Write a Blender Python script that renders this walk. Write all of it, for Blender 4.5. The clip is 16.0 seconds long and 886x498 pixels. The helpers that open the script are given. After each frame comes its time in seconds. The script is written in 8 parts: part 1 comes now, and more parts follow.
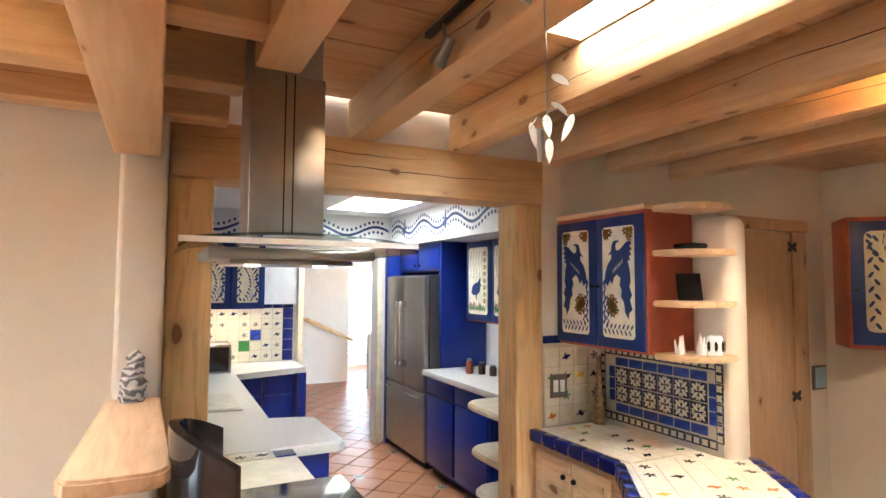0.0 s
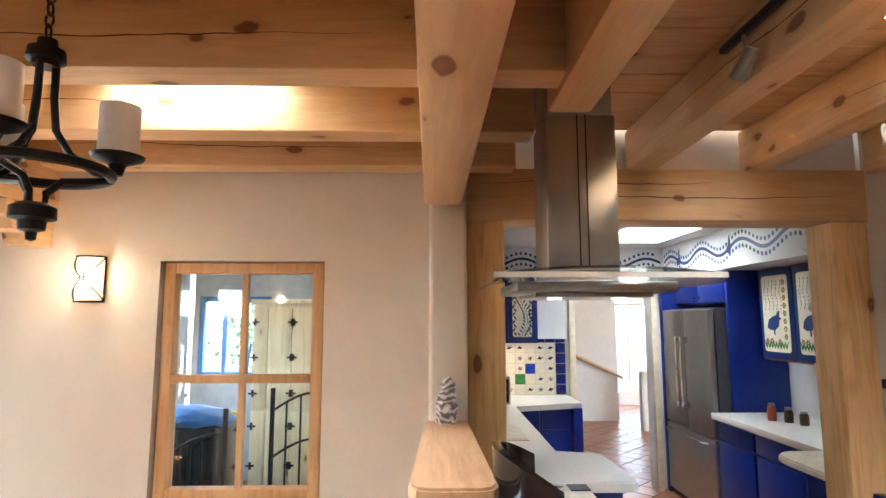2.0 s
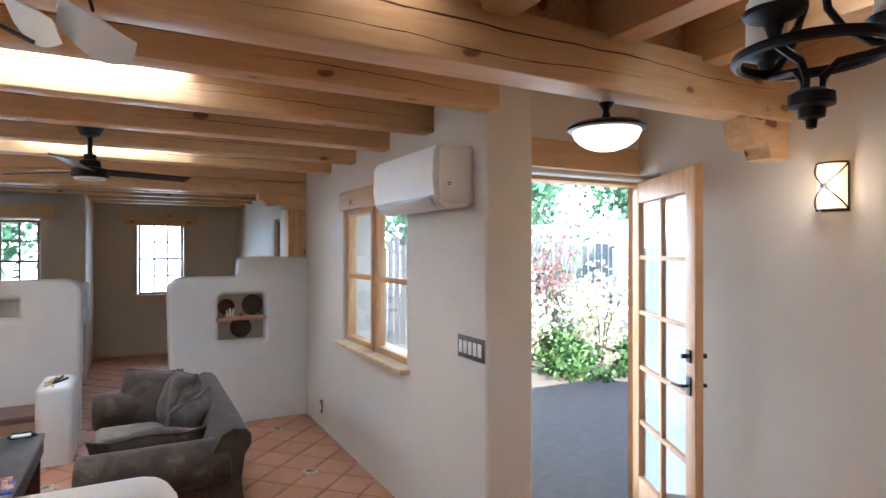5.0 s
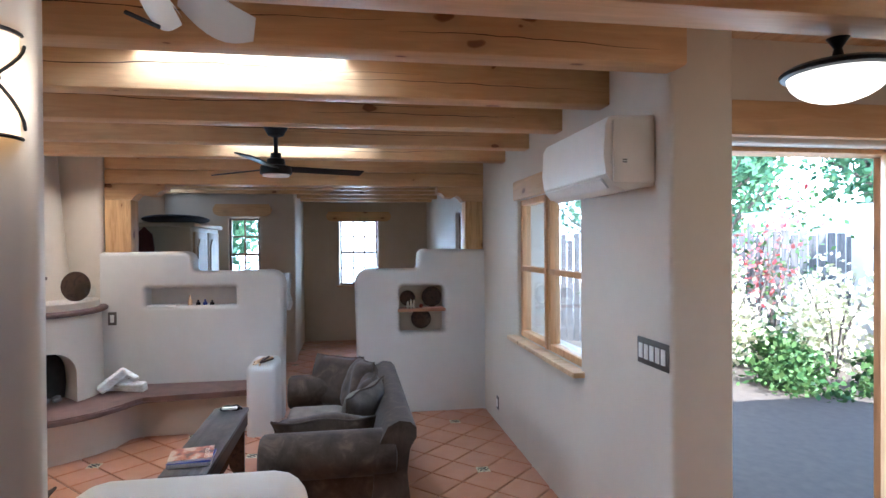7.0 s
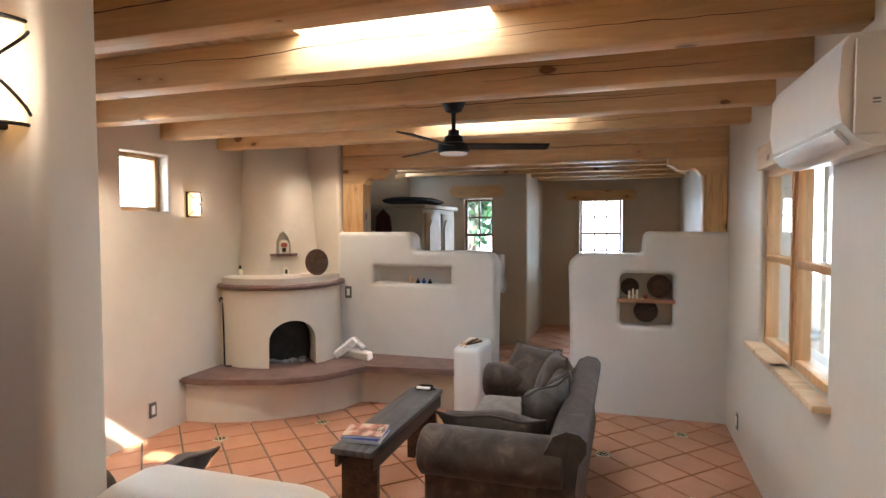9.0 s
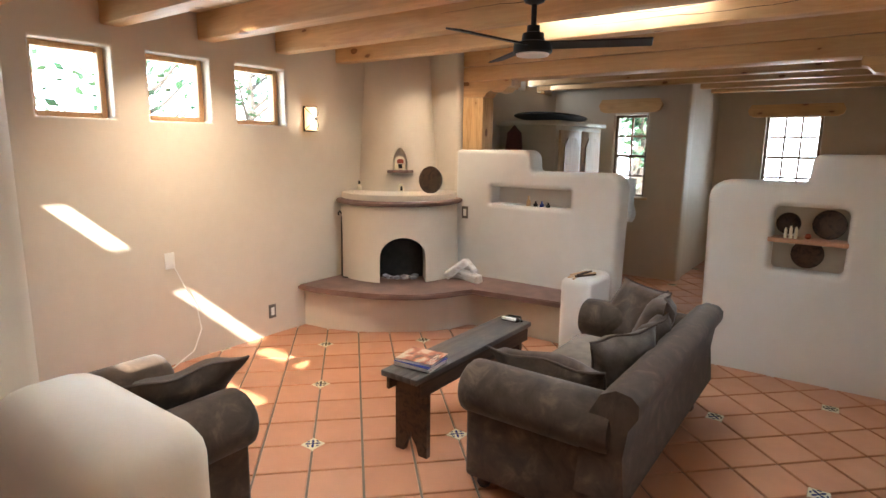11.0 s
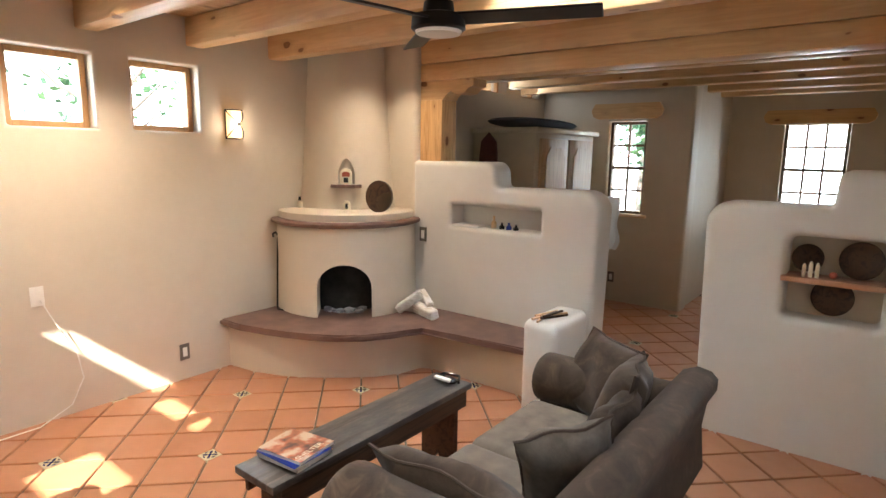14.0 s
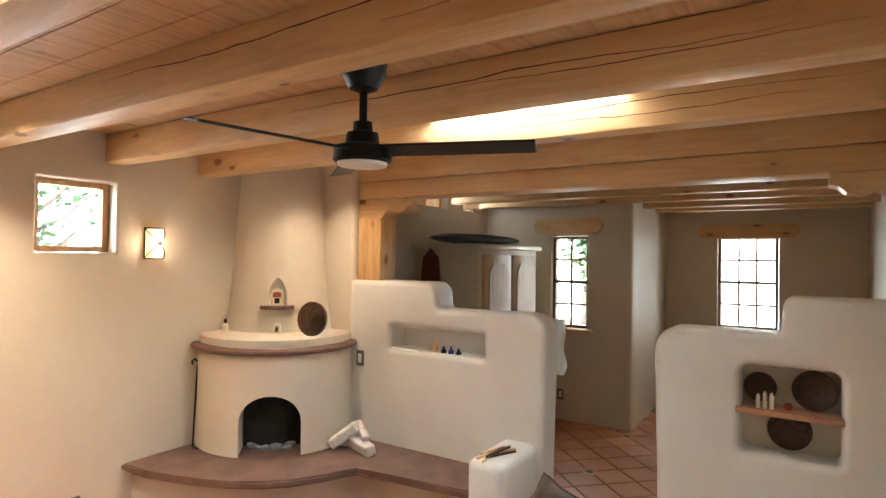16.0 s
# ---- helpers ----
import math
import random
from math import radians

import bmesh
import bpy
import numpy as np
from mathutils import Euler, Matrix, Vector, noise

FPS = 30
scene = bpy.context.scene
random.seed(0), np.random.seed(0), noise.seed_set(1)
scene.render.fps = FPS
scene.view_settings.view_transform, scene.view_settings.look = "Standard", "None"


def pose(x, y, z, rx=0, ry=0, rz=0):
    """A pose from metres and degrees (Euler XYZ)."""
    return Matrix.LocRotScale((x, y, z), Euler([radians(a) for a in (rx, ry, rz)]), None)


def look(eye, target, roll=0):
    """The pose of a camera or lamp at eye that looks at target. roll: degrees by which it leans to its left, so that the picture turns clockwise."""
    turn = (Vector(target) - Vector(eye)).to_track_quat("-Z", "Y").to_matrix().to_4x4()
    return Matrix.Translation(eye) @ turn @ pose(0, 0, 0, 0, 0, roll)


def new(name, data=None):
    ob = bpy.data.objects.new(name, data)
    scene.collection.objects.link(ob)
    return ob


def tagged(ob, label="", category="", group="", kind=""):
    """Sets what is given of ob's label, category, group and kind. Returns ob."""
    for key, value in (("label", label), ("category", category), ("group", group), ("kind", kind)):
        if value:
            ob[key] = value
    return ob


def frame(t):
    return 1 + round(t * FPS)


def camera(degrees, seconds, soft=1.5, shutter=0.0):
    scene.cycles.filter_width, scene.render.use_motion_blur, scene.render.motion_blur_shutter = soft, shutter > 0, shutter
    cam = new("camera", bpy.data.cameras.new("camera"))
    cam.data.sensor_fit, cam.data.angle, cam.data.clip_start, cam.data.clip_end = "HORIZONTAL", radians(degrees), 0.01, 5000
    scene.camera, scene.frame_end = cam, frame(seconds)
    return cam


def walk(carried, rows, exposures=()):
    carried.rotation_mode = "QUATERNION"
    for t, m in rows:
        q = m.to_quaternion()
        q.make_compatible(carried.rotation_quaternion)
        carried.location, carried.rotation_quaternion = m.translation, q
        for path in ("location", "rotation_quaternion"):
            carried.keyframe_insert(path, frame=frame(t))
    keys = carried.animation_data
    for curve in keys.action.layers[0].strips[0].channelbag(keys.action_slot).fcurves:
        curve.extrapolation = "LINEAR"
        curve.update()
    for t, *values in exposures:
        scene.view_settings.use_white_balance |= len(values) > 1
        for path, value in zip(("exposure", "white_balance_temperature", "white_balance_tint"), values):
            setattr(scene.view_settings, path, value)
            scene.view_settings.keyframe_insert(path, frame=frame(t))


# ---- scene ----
cam = camera(75.7, 16.0)
METRES, EYE, TURN = 3.25, 1.717, -26.6
ROWS = [
    (0.0, 0.0, 0.0, 0.0, -0.02, 3.48, -0.33),
    (0.5, -0.0042, -0.0064, -0.0004, 1.9, 6.51, -0.47),
    (1.0, -0.0118, -0.0104, -0.0008, 7.83, 7.14, -0.01),
    (1.5, -0.0222, -0.0145, -0.0014, 16.47, 7.18, 0.48),
    (2.0, -0.0359, -0.0202, -0.0037, 25.34, 7.0, 0.06),
    (2.5, -0.0466, -0.0259, -0.0069, 34.92, 7.12, -0.03),
    (3.0, -0.0541, -0.0302, -0.0133, 45.88, 6.44, -0.17),
    (3.5, -0.064, -0.037, -0.0173, 61.08, 5.47, -0.97),
    (4.0, -0.0687, -0.044, -0.0212, 73.64, 4.93, -2.07),
    (4.5, -0.0725, -0.0476, -0.0266, 82.37, 2.13, -1.43),
    (7.0, -0.1625, -0.0192, -0.0386, 107.51, -0.44, 0.38),
    (7.5, -0.2046, 0.0132, -0.0359, 115.54, -0.74, -1.43),
    (8.0, -0.2445, 0.0378, -0.0344, 122.59, -0.42, -1.5),
    (8.5, -0.2942, 0.0472, -0.0338, 129.11, -1.85, -1.42),
    (9.0, -0.3382, 0.059, -0.0356, 134.27, -2.32, 0.2),
    (9.5, -0.3866, 0.087, -0.0358, 142.44, -6.02, 0.11),
    (10.0, -0.4372, 0.1045, -0.0374, 147.43, -8.45, -0.02),
    (12.5, -0.6939, 0.0366, -0.0484, 155.13, -10.54, -1.52),
    (13.0, -0.7244, 0.0057, -0.0484, 154.09, -9.97, -1.62),
    (13.5, -0.7642, -0.0255, -0.0433, 156.25, -9.9, -1.46),
    (14.0, -0.8009, -0.054, -0.0353, 154.5, -9.52, -0.83),
    (14.5, -0.8267, -0.0838, -0.0245, 151.7, -6.94, -1.35),
    (15.0, -0.8418, -0.1061, -0.0147, 150.14, -4.75, -0.45),
    (15.5, -0.851, -0.1112, -0.007, 149.47, -2.4, -1.04),
    (16.0, -0.853, -0.1085, 0.0006, 149.42, 0.85, -0.8),
]
# seconds, stops, kelvin, tint
EXPOSURE = [(0.0, 3.95, 6300, 10), (2.0, 3.55, 6200, 10), (3.5, 2.95, 5900, 10), (4.0, 2.6, 5700, 10), (4.5, 2.55, 5500, 9), (7.0, 2.4, 5000, 9), (8.5, 2.5, 5700, 10), (10.0, 2.65, 6400, 10), (13.0, 2.6, 6400, 10), (16.0, 2.75, 7000, 10)]
walk(cam, [(t, pose(0, 0, EYE, 0, 0, TURN) @ pose(METRES * x, METRES * y, METRES * z, 90 + pitch, roll, yaw)) for t, x, y, z, yaw, pitch, roll in ROWS], EXPOSURE)

# ---------------------------------------------------------------- light
NORTH = 2.62
SUN_FROM = Vector((1.0, 0.50, 0.90)).normalized()
LAMPS = 0.082      # every lamp of the house against the daylight outside
world = bpy.data.worlds.new("sky")
scene.world = world
world.use_nodes = True
wn = world.node_tree.nodes
sky = wn.new("ShaderNodeTexSky")
sky.sky_type = "NISHITA"
sky.sun_disc = False
sky.sun_elevation = math.asin(SUN_FROM.z)
sky.sun_rotation = math.atan2(SUN_FROM.x, SUN_FROM.y)
wn["Background"].inputs["Strength"].default_value = 0.15
world.node_tree.links.new(sky.outputs[0], wn["Background"].inputs["Color"])

sun = new("sun", bpy.data.lights.new("sun", "SUN"))
sun.data.energy, sun.data.angle, sun.data.color = 5.0, radians(0.5), (1.0, 0.93, 0.82)
sun.matrix_world = look(SUN_FROM * 30, (0, 0, 0))


def area(name, x, y, z, w, h, energy, aim, color=(1, 1, 1)):
    lamp = new(name, bpy.data.lights.new(name, "AREA"))
    lamp.data.shape, lamp.data.size, lamp.data.size_y = "RECTANGLE", w, h
    lamp.data.energy, lamp.data.color = energy * LAMPS, color
    lamp.matrix_world = look((x, y, z), (x + aim[0], y + aim[1] + 1e-4, z + aim[2]))
    return lamp


def bulb(name, x, y, z, energy, color=(1, 0.72, 0.42), size=0.04):
    lamp = new(name, bpy.data.lights.new(name, "POINT"))
    lamp.data.energy, lamp.data.color, lamp.data.shadow_soft_size = energy * LAMPS, color, size
    lamp.location = (x, y, z)
    return lamp


DAY = (0.77, 0.90, 1.0)
area("skylight_day", -2.93, -0.29, 2.93, 0.45, 0.80, 75, (0, 0, -1), DAY)
area("skylight_day", -4.93, -0.24, 2.93, 0.42, 0.90, 80, (0, 0, -1), DAY)
area("skylight_day", 1.22, 0.3, 3.06, 0.22, 2.4, 130, (0, 0, -1), DAY)
area("skylight_day", -0.98, 1.81, 3.06, 0.50, 0.33, 60, (0, 0, -1), DAY)
area("skylight_day", 1.80, 4.97, 2.86, 0.60, 1.1, 9, (0, 0, -1), DAY)
area("doorway_day", -3.06, 2.28, 1.0, 0.85, 1.85, 36, (1, -0.2, 0), DAY)
area("window_day", -4.2, 1.80, 1.4, 1.1, 0.9, 16, (0, -1, 0), DAY)
area("window_day", 3.9, 11.55, 1.2, 0.9, 1.7, 15, (-0.3, -1, -0.15), DAY)
# fill under the closed hall ceiling, added to brighten the hall
area("hall_fill", 4.2, 8.0, 2.4, 1.0, 1.5, 2, (0, 0, -1), DAY)
area("window_day", -8.8, -1.25, 1.45, 0.4, 0.9, 16, (1, 0, 0), DAY)
area("window_day", -10.45, 0.3, 1.45, 0.6, 1.0, 45, (1, 0, 0), DAY)
area("window_day", -7.8, -2.22, 2.31, 1.0, 0.14, 8, (0, 1, -0.3), DAY)
for wx in (-3.0, -3.66, -4.31):
    area("window_day", wx, -3.05, 1.93, 0.4, 0.4, 9, (0, 1, 0), DAY)
WARM = (1.0, 0.83, 0.64)
bulb("sconce_bulb", -1.665, NORTH - 0.12, 1.88, 5, WARM)
bulb("sconce_bulb", -4.78, -2.65, 1.78, 5.5, WARM)
bulb("sconce_bulb", -1.62, -0.36, 1.90, 4, WARM)
bulb("dome_bulb", -2.0, 1.62, 1.96, 3, WARM, 0.1)
# (-1.66, 0.62) has a fixture, (-5.45, -1.9) lights the chimney; others are added fill
for px, py in ((0.9, 2.2), (0.9, 0.2), (2.1, 1.0), (3.1, 1.4), (-1.66, 0.62), (-3.6, -2.2), (-3.6, 0.9), (-5.45, -1.9), (-8.0, 0.4)):
    spot = area("downward_light", px, py, (2.44 if px < -2 else 2.585), 0.09, 0.09, {(-3.6, 0.9): 2, (-3.6, -2.2): 42, (-5.45, -1.9): 14, (-8.0, 0.4): 5, (0.9, 2.2): 7, (-1.66, 0.62): 3, (2.1, 1.0): 34, (3.1, 1.4): 36}.get((px, py), 26), (0, 0, -1), WARM)
    spot.data.spread = radians(110)

# ---------------------------------------------------------------- materials


class Mat:
    """A node material under construction."""

    def __init__(self, name, color=(0.5, 0.5, 0.5), rough=0.6, metal=0.0, spec=0.5):
        self.m = bpy.data.materials.new(name)
        self.m.use_nodes = True
        self.n, self.l = self.m.node_tree.nodes, self.m.node_tree.links
        self.b = self.n["Principled BSDF"]
        self.b.inputs["Base Color"].default_value = (*color, 1)
        self.b.inputs["Roughness"].default_value = rough
        self.b.inputs["Metallic"].default_value = metal
        self.b.inputs["Specular IOR Level"].default_value = spec
        self.tc = self.n.new("ShaderNodeTexCoord")

    def node(self, kind, **sets):
        nd = self.n.new(kind)
        for k, v in sets.items():
            nd.inputs[k].default_value = v
        return nd

    def noise(self, scale, detail=4.0, rough=0.55, stretch=None, distortion=0.0):
        nd = self.node("ShaderNodeTexNoise", Scale=scale, Detail=detail, Roughness=rough, Distortion=distortion)
        self.l.new(self.coords(stretch), nd.inputs["Vector"])
        return nd.outputs["Fac"]

    def coords(self, stretch=None):
        if not stretch:
            return self.tc.outputs["Object"]
        mp = self.n.new("ShaderNodeMapping")
        mp.inputs["Scale"].default_value = stretch
        self.l.new(self.tc.outputs["Object"], mp.inputs["Vector"])
        return mp.outputs["Vector"]

    def ramp(self, fac, *stops):
        nd = self.n.new("ShaderNodeValToRGB")
        el = nd.color_ramp.elements
        while len(el) < len(stops):
            el.new(0.5)
        for e, (p, c) in zip(el, stops):
            e.position, e.color = p, (*c, 1) if len(c) == 3 else c
        self.l.new(fac, nd.inputs["Fac"])
        return nd.outputs["Color"]

    def mix(self, a, b, fac, mode="MIX"):
        nd = self.n.new("ShaderNodeMix")
        nd.data_type, nd.blend_type = "RGBA", mode
        for v, i in ((a, 6), (b, 7), (fac, 0)):
            if isinstance(v, (tuple, float, int)):
                nd.inputs[i].default_value = (*v, 1) if isinstance(v, tuple) else v
            else:
                self.l.new(v, nd.inputs[i])
        return nd.outputs[2]

    def color(self, out):
        self.l.new(out, self.b.inputs["Base Color"])
        return self

    def rough(self, out):
        self.l.new(out, self.b.inputs["Roughness"])
        return self

    def bump(self, out, strength=0.2, distance=0.01):
        nd = self.node("ShaderNodeBump", Strength=strength, Distance=distance)
        self.l.new(out, nd.inputs["Height"])
        if self.b.inputs["Normal"].is_linked:
            self.l.new(self.b.inputs["Normal"].links[0].from_socket, nd.inputs["Normal"])
        self.l.new(nd.outputs["Normal"], self.b.inputs["Normal"])
        return self

    def glow(self, color, strength):
        self.b.inputs["Emission Color"].default_value = (*color, 1)
        self.b.inputs["Emission Strength"].default_value = strength
        return self


def plaster(name, base, dark, scale=1.0):
    k = Mat(name, base, 0.55, spec=0.35)
    a = k.noise(1.6 * scale, 6, 0.6)
    b = k.noise(9.0 * scale, 5, 0.6)
    c = k.mix(k.ramp(a, (0.3, dark), (0.7, base)), k.ramp(b, (0.3, dark), (0.75, base)), 0.35)
    k.color(c)
    k.bump(k.noise(3.0, 3), 0.35, 0.02).bump(k.noise(70, 4), 0.12, 0.002)
    k.rough(k.ramp(b, (0.3, (0.45,) * 3), (0.7, (0.62,) * 3)))
    return k.m


PLASTER = plaster("plaster", (0.68, 0.60, 0.49), (0.61, 0.53, 0.42))
PLASTER_WHITE = plaster("plaster_pale", (0.72, 0.70, 0.66), (0.66, 0.63, 0.58))
# the same cream plaster, with the far room's shade put into its colour
PLASTER_SHADE = plaster("plaster_far_shade", (0.62, 0.53, 0.42), (0.55, 0.46, 0.35))


def timber(name, light, dark, axis, knots=True):
    """Knotty sawn pine, its grain along one axis."""
    k = Mat(name, light, 0.5, spec=0.35)
    st = [1.0, 1.0, 1.0]
    st[axis] = 0.08
    rnd = k.n.new("ShaderNodeObjectInfo").outputs["Random"]
    off = k.n.new("ShaderNodeVectorMath")
    off.operation = "ADD"
    comb = k.n.new("ShaderNodeCombineXYZ")
    mul = k.n.new("ShaderNodeMath")
    mul.operation = "MULTIPLY"
    mul.inputs[1].default_value = 37.0
    k.l.new(rnd, mul.inputs[0])
    for i in range(3):
        k.l.new(mul.outputs[0], comb.inputs[i])
    k.l.new(k.tc.outputs["Object"], off.inputs[0])
    k.l.new(comb.outputs[0], off.inputs[1])
    mp = k.n.new("ShaderNodeMapping")
    mp.inputs["Scale"].default_value = st
    k.l.new(off.outputs[0], mp.inputs["Vector"])
    grain = k.node("ShaderNodeTexNoise", Scale=26.0, Detail=5.0, Roughness=0.6, Distortion=1.2)
    k.l.new(mp.outputs[0], grain.inputs["Vector"])
    fine = k.node("ShaderNodeTexNoise", Scale=140.0, Detail=3.0)
    k.l.new(mp.outputs[0], fine.inputs["Vector"])
    big = k.node("ShaderNodeTexNoise", Scale=1.3, Detail=3.0)
    k.l.new(off.outputs[0], big.inputs["Vector"])
    col = k.ramp(grain.outputs["Fac"], (0.35, dark), (0.5, light), (0.7, tuple(min(1, 1.12 * v) for v in light)))
    col = k.mix(col, tuple(0.75 * v for v in dark), k.ramp(fine.outputs["Fac"], (0.58, (0, 0, 0)), (0.85, (0.22,) * 3)))
    col = k.mix(col, k.ramp(big.outputs["Fac"], (0.3, (0.86, 0.78, 0.70)), (0.7, (1, 1, 1))), 0.7, "MULTIPLY")
    if knots:
        st2 = [7.0, 7.0, 7.0]
        st2[axis] = 3.6
        mp2 = k.n.new("ShaderNodeMapping")
        mp2.inputs["Scale"].default_value = st2
        k.l.new(off.outputs[0], mp2.inputs["Vector"])
        warp = k.node("ShaderNodeTexNoise", Scale=2.2, Detail=2.0)
        k.l.new(mp2.outputs[0], warp.inputs["Vector"])
        bent = k.node("ShaderNodeVectorMath")
        bent.operation = "MULTIPLY_ADD"
        bent.inputs[1].default_value = (0.22, 0.22, 0.22)
        k.l.new(warp.outputs["Color"], bent.inputs[0])
        k.l.new(mp2.outputs[0], bent.inputs[2])
        vor = k.node("ShaderNodeTexVoronoi", Scale=1.0, Randomness=1.0)
        k.l.new(bent.outputs[0], vor.inputs["Vector"])
        size = k.n.new("ShaderNodeSeparateColor")
        k.l.new(vor.outputs["Color"], size.inputs[0])
        far = k.n.new("ShaderNodeMath")
        far.operation = "MULTIPLY_ADD"
        far.inputs[1].default_value = 0.14
        k.l.new(size.outputs[0], far.inputs[0])
        k.l.new(vor.outputs["Distance"], far.inputs[2])
        ring = k.ramp(far.outputs[0], (0.0, (0.24, 0.10, 0.035)), (0.13, (0.17, 0.065, 0.022)), (0.165, (0.30, 0.13, 0.045)))
        col = k.mix(col, tuple(0.82 * v for v in dark), k.ramp(far.outputs[0], (0.17, (0.7,) * 3), (0.36, (0.0,) * 3)))
        col = k.mix(col, ring, k.ramp(far.outputs[0], (0.155, (0.9,) * 3), (0.18, (0.0,) * 3)))
    k.color(col)
    k.bump(grain.outputs["Fac"], 0.15, 0.003)
    return k.m


PINE_L, PINE_D = (0.64, 0.41, 0.205), (0.60, 0.36, 0.17)
BEAM_X = timber("pine_along_x", PINE_L, PINE_D, 0)
BEAM_Y = timber("pine_along_y", PINE_L, PINE_D, 1)
POST = timber("pine_upright", (0.68, 0.44, 0.21), (0.55, 0.32, 0.13), 2)
BOARD = timber("ceiling_board", (0.60, 0.38, 0.20), (0.50, 0.28, 0.13), 0)
FRAME = timber("window_fir", (0.62, 0.36, 0.17), (0.54, 0.29, 0.125), 2, knots=False)
SLAB = timber("shelf_slab", (0.66, 0.40, 0.22), (0.58, 0.33, 0.17), 1, False)
PALE_WOOD = timber("pale_wood", (0.70, 0.50, 0.30), (0.58, 0.38, 0.2), 1)
PANTRY = timber("painted_pine", (0.50, 0.33, 0.20), (0.45, 0.29, 0.17), 2)
DARK_WOOD = timber("dark_wood", (0.075, 0.04, 0.022), (0.03, 0.016, 0.01), 0, knots=False)


def plain(name, color, rough=0.5, metal=0.0, spec=0.5, vary=0.12, scale=12.0, bump=0.05):
    k = Mat(name, color, rough, metal, spec)
    nz = k.noise(scale, 5)
    k.color(k.ramp(nz, (0.3, tuple(max(0, v * (1 - vary)) for v in color)), (0.7, tuple(min(1, v * (1 + vary)) for v in color))))
    k.bump(k.noise(scale * 6, 3), bump, 0.002)
    return k.m


BLUE = plain("cobalt_paint", (0.004, 0.026, 0.24), 0.3)
NAVY = plain("navy_paint", (0.006, 0.030, 0.15), 0.35)
RED = plain("brick_red_paint", (0.36, 0.075, 0.035), 0.5)
CREAM = plain("cream_paint", (0.78, 0.70, 0.52), 0.45)
WHITE = plain("white_paint", (0.78, 0.78, 0.76), 0.5, vary=0.03)
PLASTIC = plain("white_plastic", (0.80, 0.78, 0.72), 0.3, vary=0.02)
STEEL = plain("brushed_steel", (0.42, 0.40, 0.38), 0.28, 1.0, vary=0.05)
BLACK_IRON = plain("black_iron", (0.015, 0.014, 0.014), 0.45, 0.6)
BLACK = plain("black_gloss", (0.010, 0.010, 0.012), 0.12)
QUARTZ = plain("white_quartz", (0.74, 0.72, 0.66), 0.25, vary=0.04, scale=60)
FLAG = plain("flagstone", (0.155, 0.09, 0.07), 0.6, vary=0.25, scale=7, bump=0.25)
GROUT = plain("grout", (0.13, 0.10, 0.075), 0.8)
SOOT = plain("soot", (0.02, 0.018, 0.016), 0.95, vary=0.4)


def saltillo():
    k = Mat("saltillo_tile", (0.42, 0.16, 0.07), 0.3, spec=0.5)
    rnd = k.n.new("ShaderNodeObjectInfo").outputs["Random"]
    isl = k.n.new("ShaderNodeNewGeometry").outputs["Random Per Island"]
    mul = k.n.new("ShaderNodeMath")
    mul.operation = "MULTIPLY"
    mul.inputs[1].default_value = 61.0
    k.l.new(rnd, mul.inputs[0])
    off = k.n.new("ShaderNodeVectorMath")
    off.operation = "ADD"
    k.l.new(k.tc.outputs["Object"], off.inputs[0])
    k.l.new(mul.outputs[0], off.inputs[1])

    def cloud(scale, detail):
        nd = k.node("ShaderNodeTexNoise", Scale=scale, Detail=detail)
        k.l.new(off.outputs[0], nd.inputs["Vector"])
        return nd.outputs["Fac"]

    a = k.ramp(rnd, (0.0, (0.43, 0.190, 0.098)), (0.4, (0.46, 0.210, 0.110)), (0.75, (0.41, 0.178, 0.090)), (1.0, (0.48, 0.228, 0.122)))
    b = k.ramp(isl, (0.0, (0.92, 0.90, 0.88)), (1.0, (1.04, 1.04, 1.04)))
    c = k.mix(a, b, 1.0, "MULTIPLY")
    c = k.mix(c, k.ramp(cloud(5, 5), (0.3, (0.88, 0.85, 0.82)), (0.7, (1.0, 1.0, 1.0))), 0.9, "MULTIPLY")
    k.color(c)
    k.rough(k.ramp(cloud(9, 4), (0.3, (0.34,) * 3), (0.7, (0.44,) * 3)))
    k.bump(cloud(4, 3), 0.06, 0.004)
    return k.m


SALTILLO = saltillo()


def suede():
    k = Mat("taupe_suede", (0.10, 0.066, 0.045), 0.9, spec=0.2)
    k.color(k.ramp(k.noise(9, 6, 0.65, distortion=0.6), (0.32, (0.034, 0.021, 0.013)), (0.55, (0.062, 0.039, 0.025)), (0.72, (0.115, 0.076, 0.050))))
    k.bump(k.noise(160, 3), 0.2, 0.002)
    k.b.inputs["Sheen Weight"].default_value = 0.12
    return k.m


SUEDE = suede()
SEAT_SUEDE = plain("seat_suede", (0.16, 0.125, 0.095), 0.9, vary=0.28, scale=10, bump=0.2)


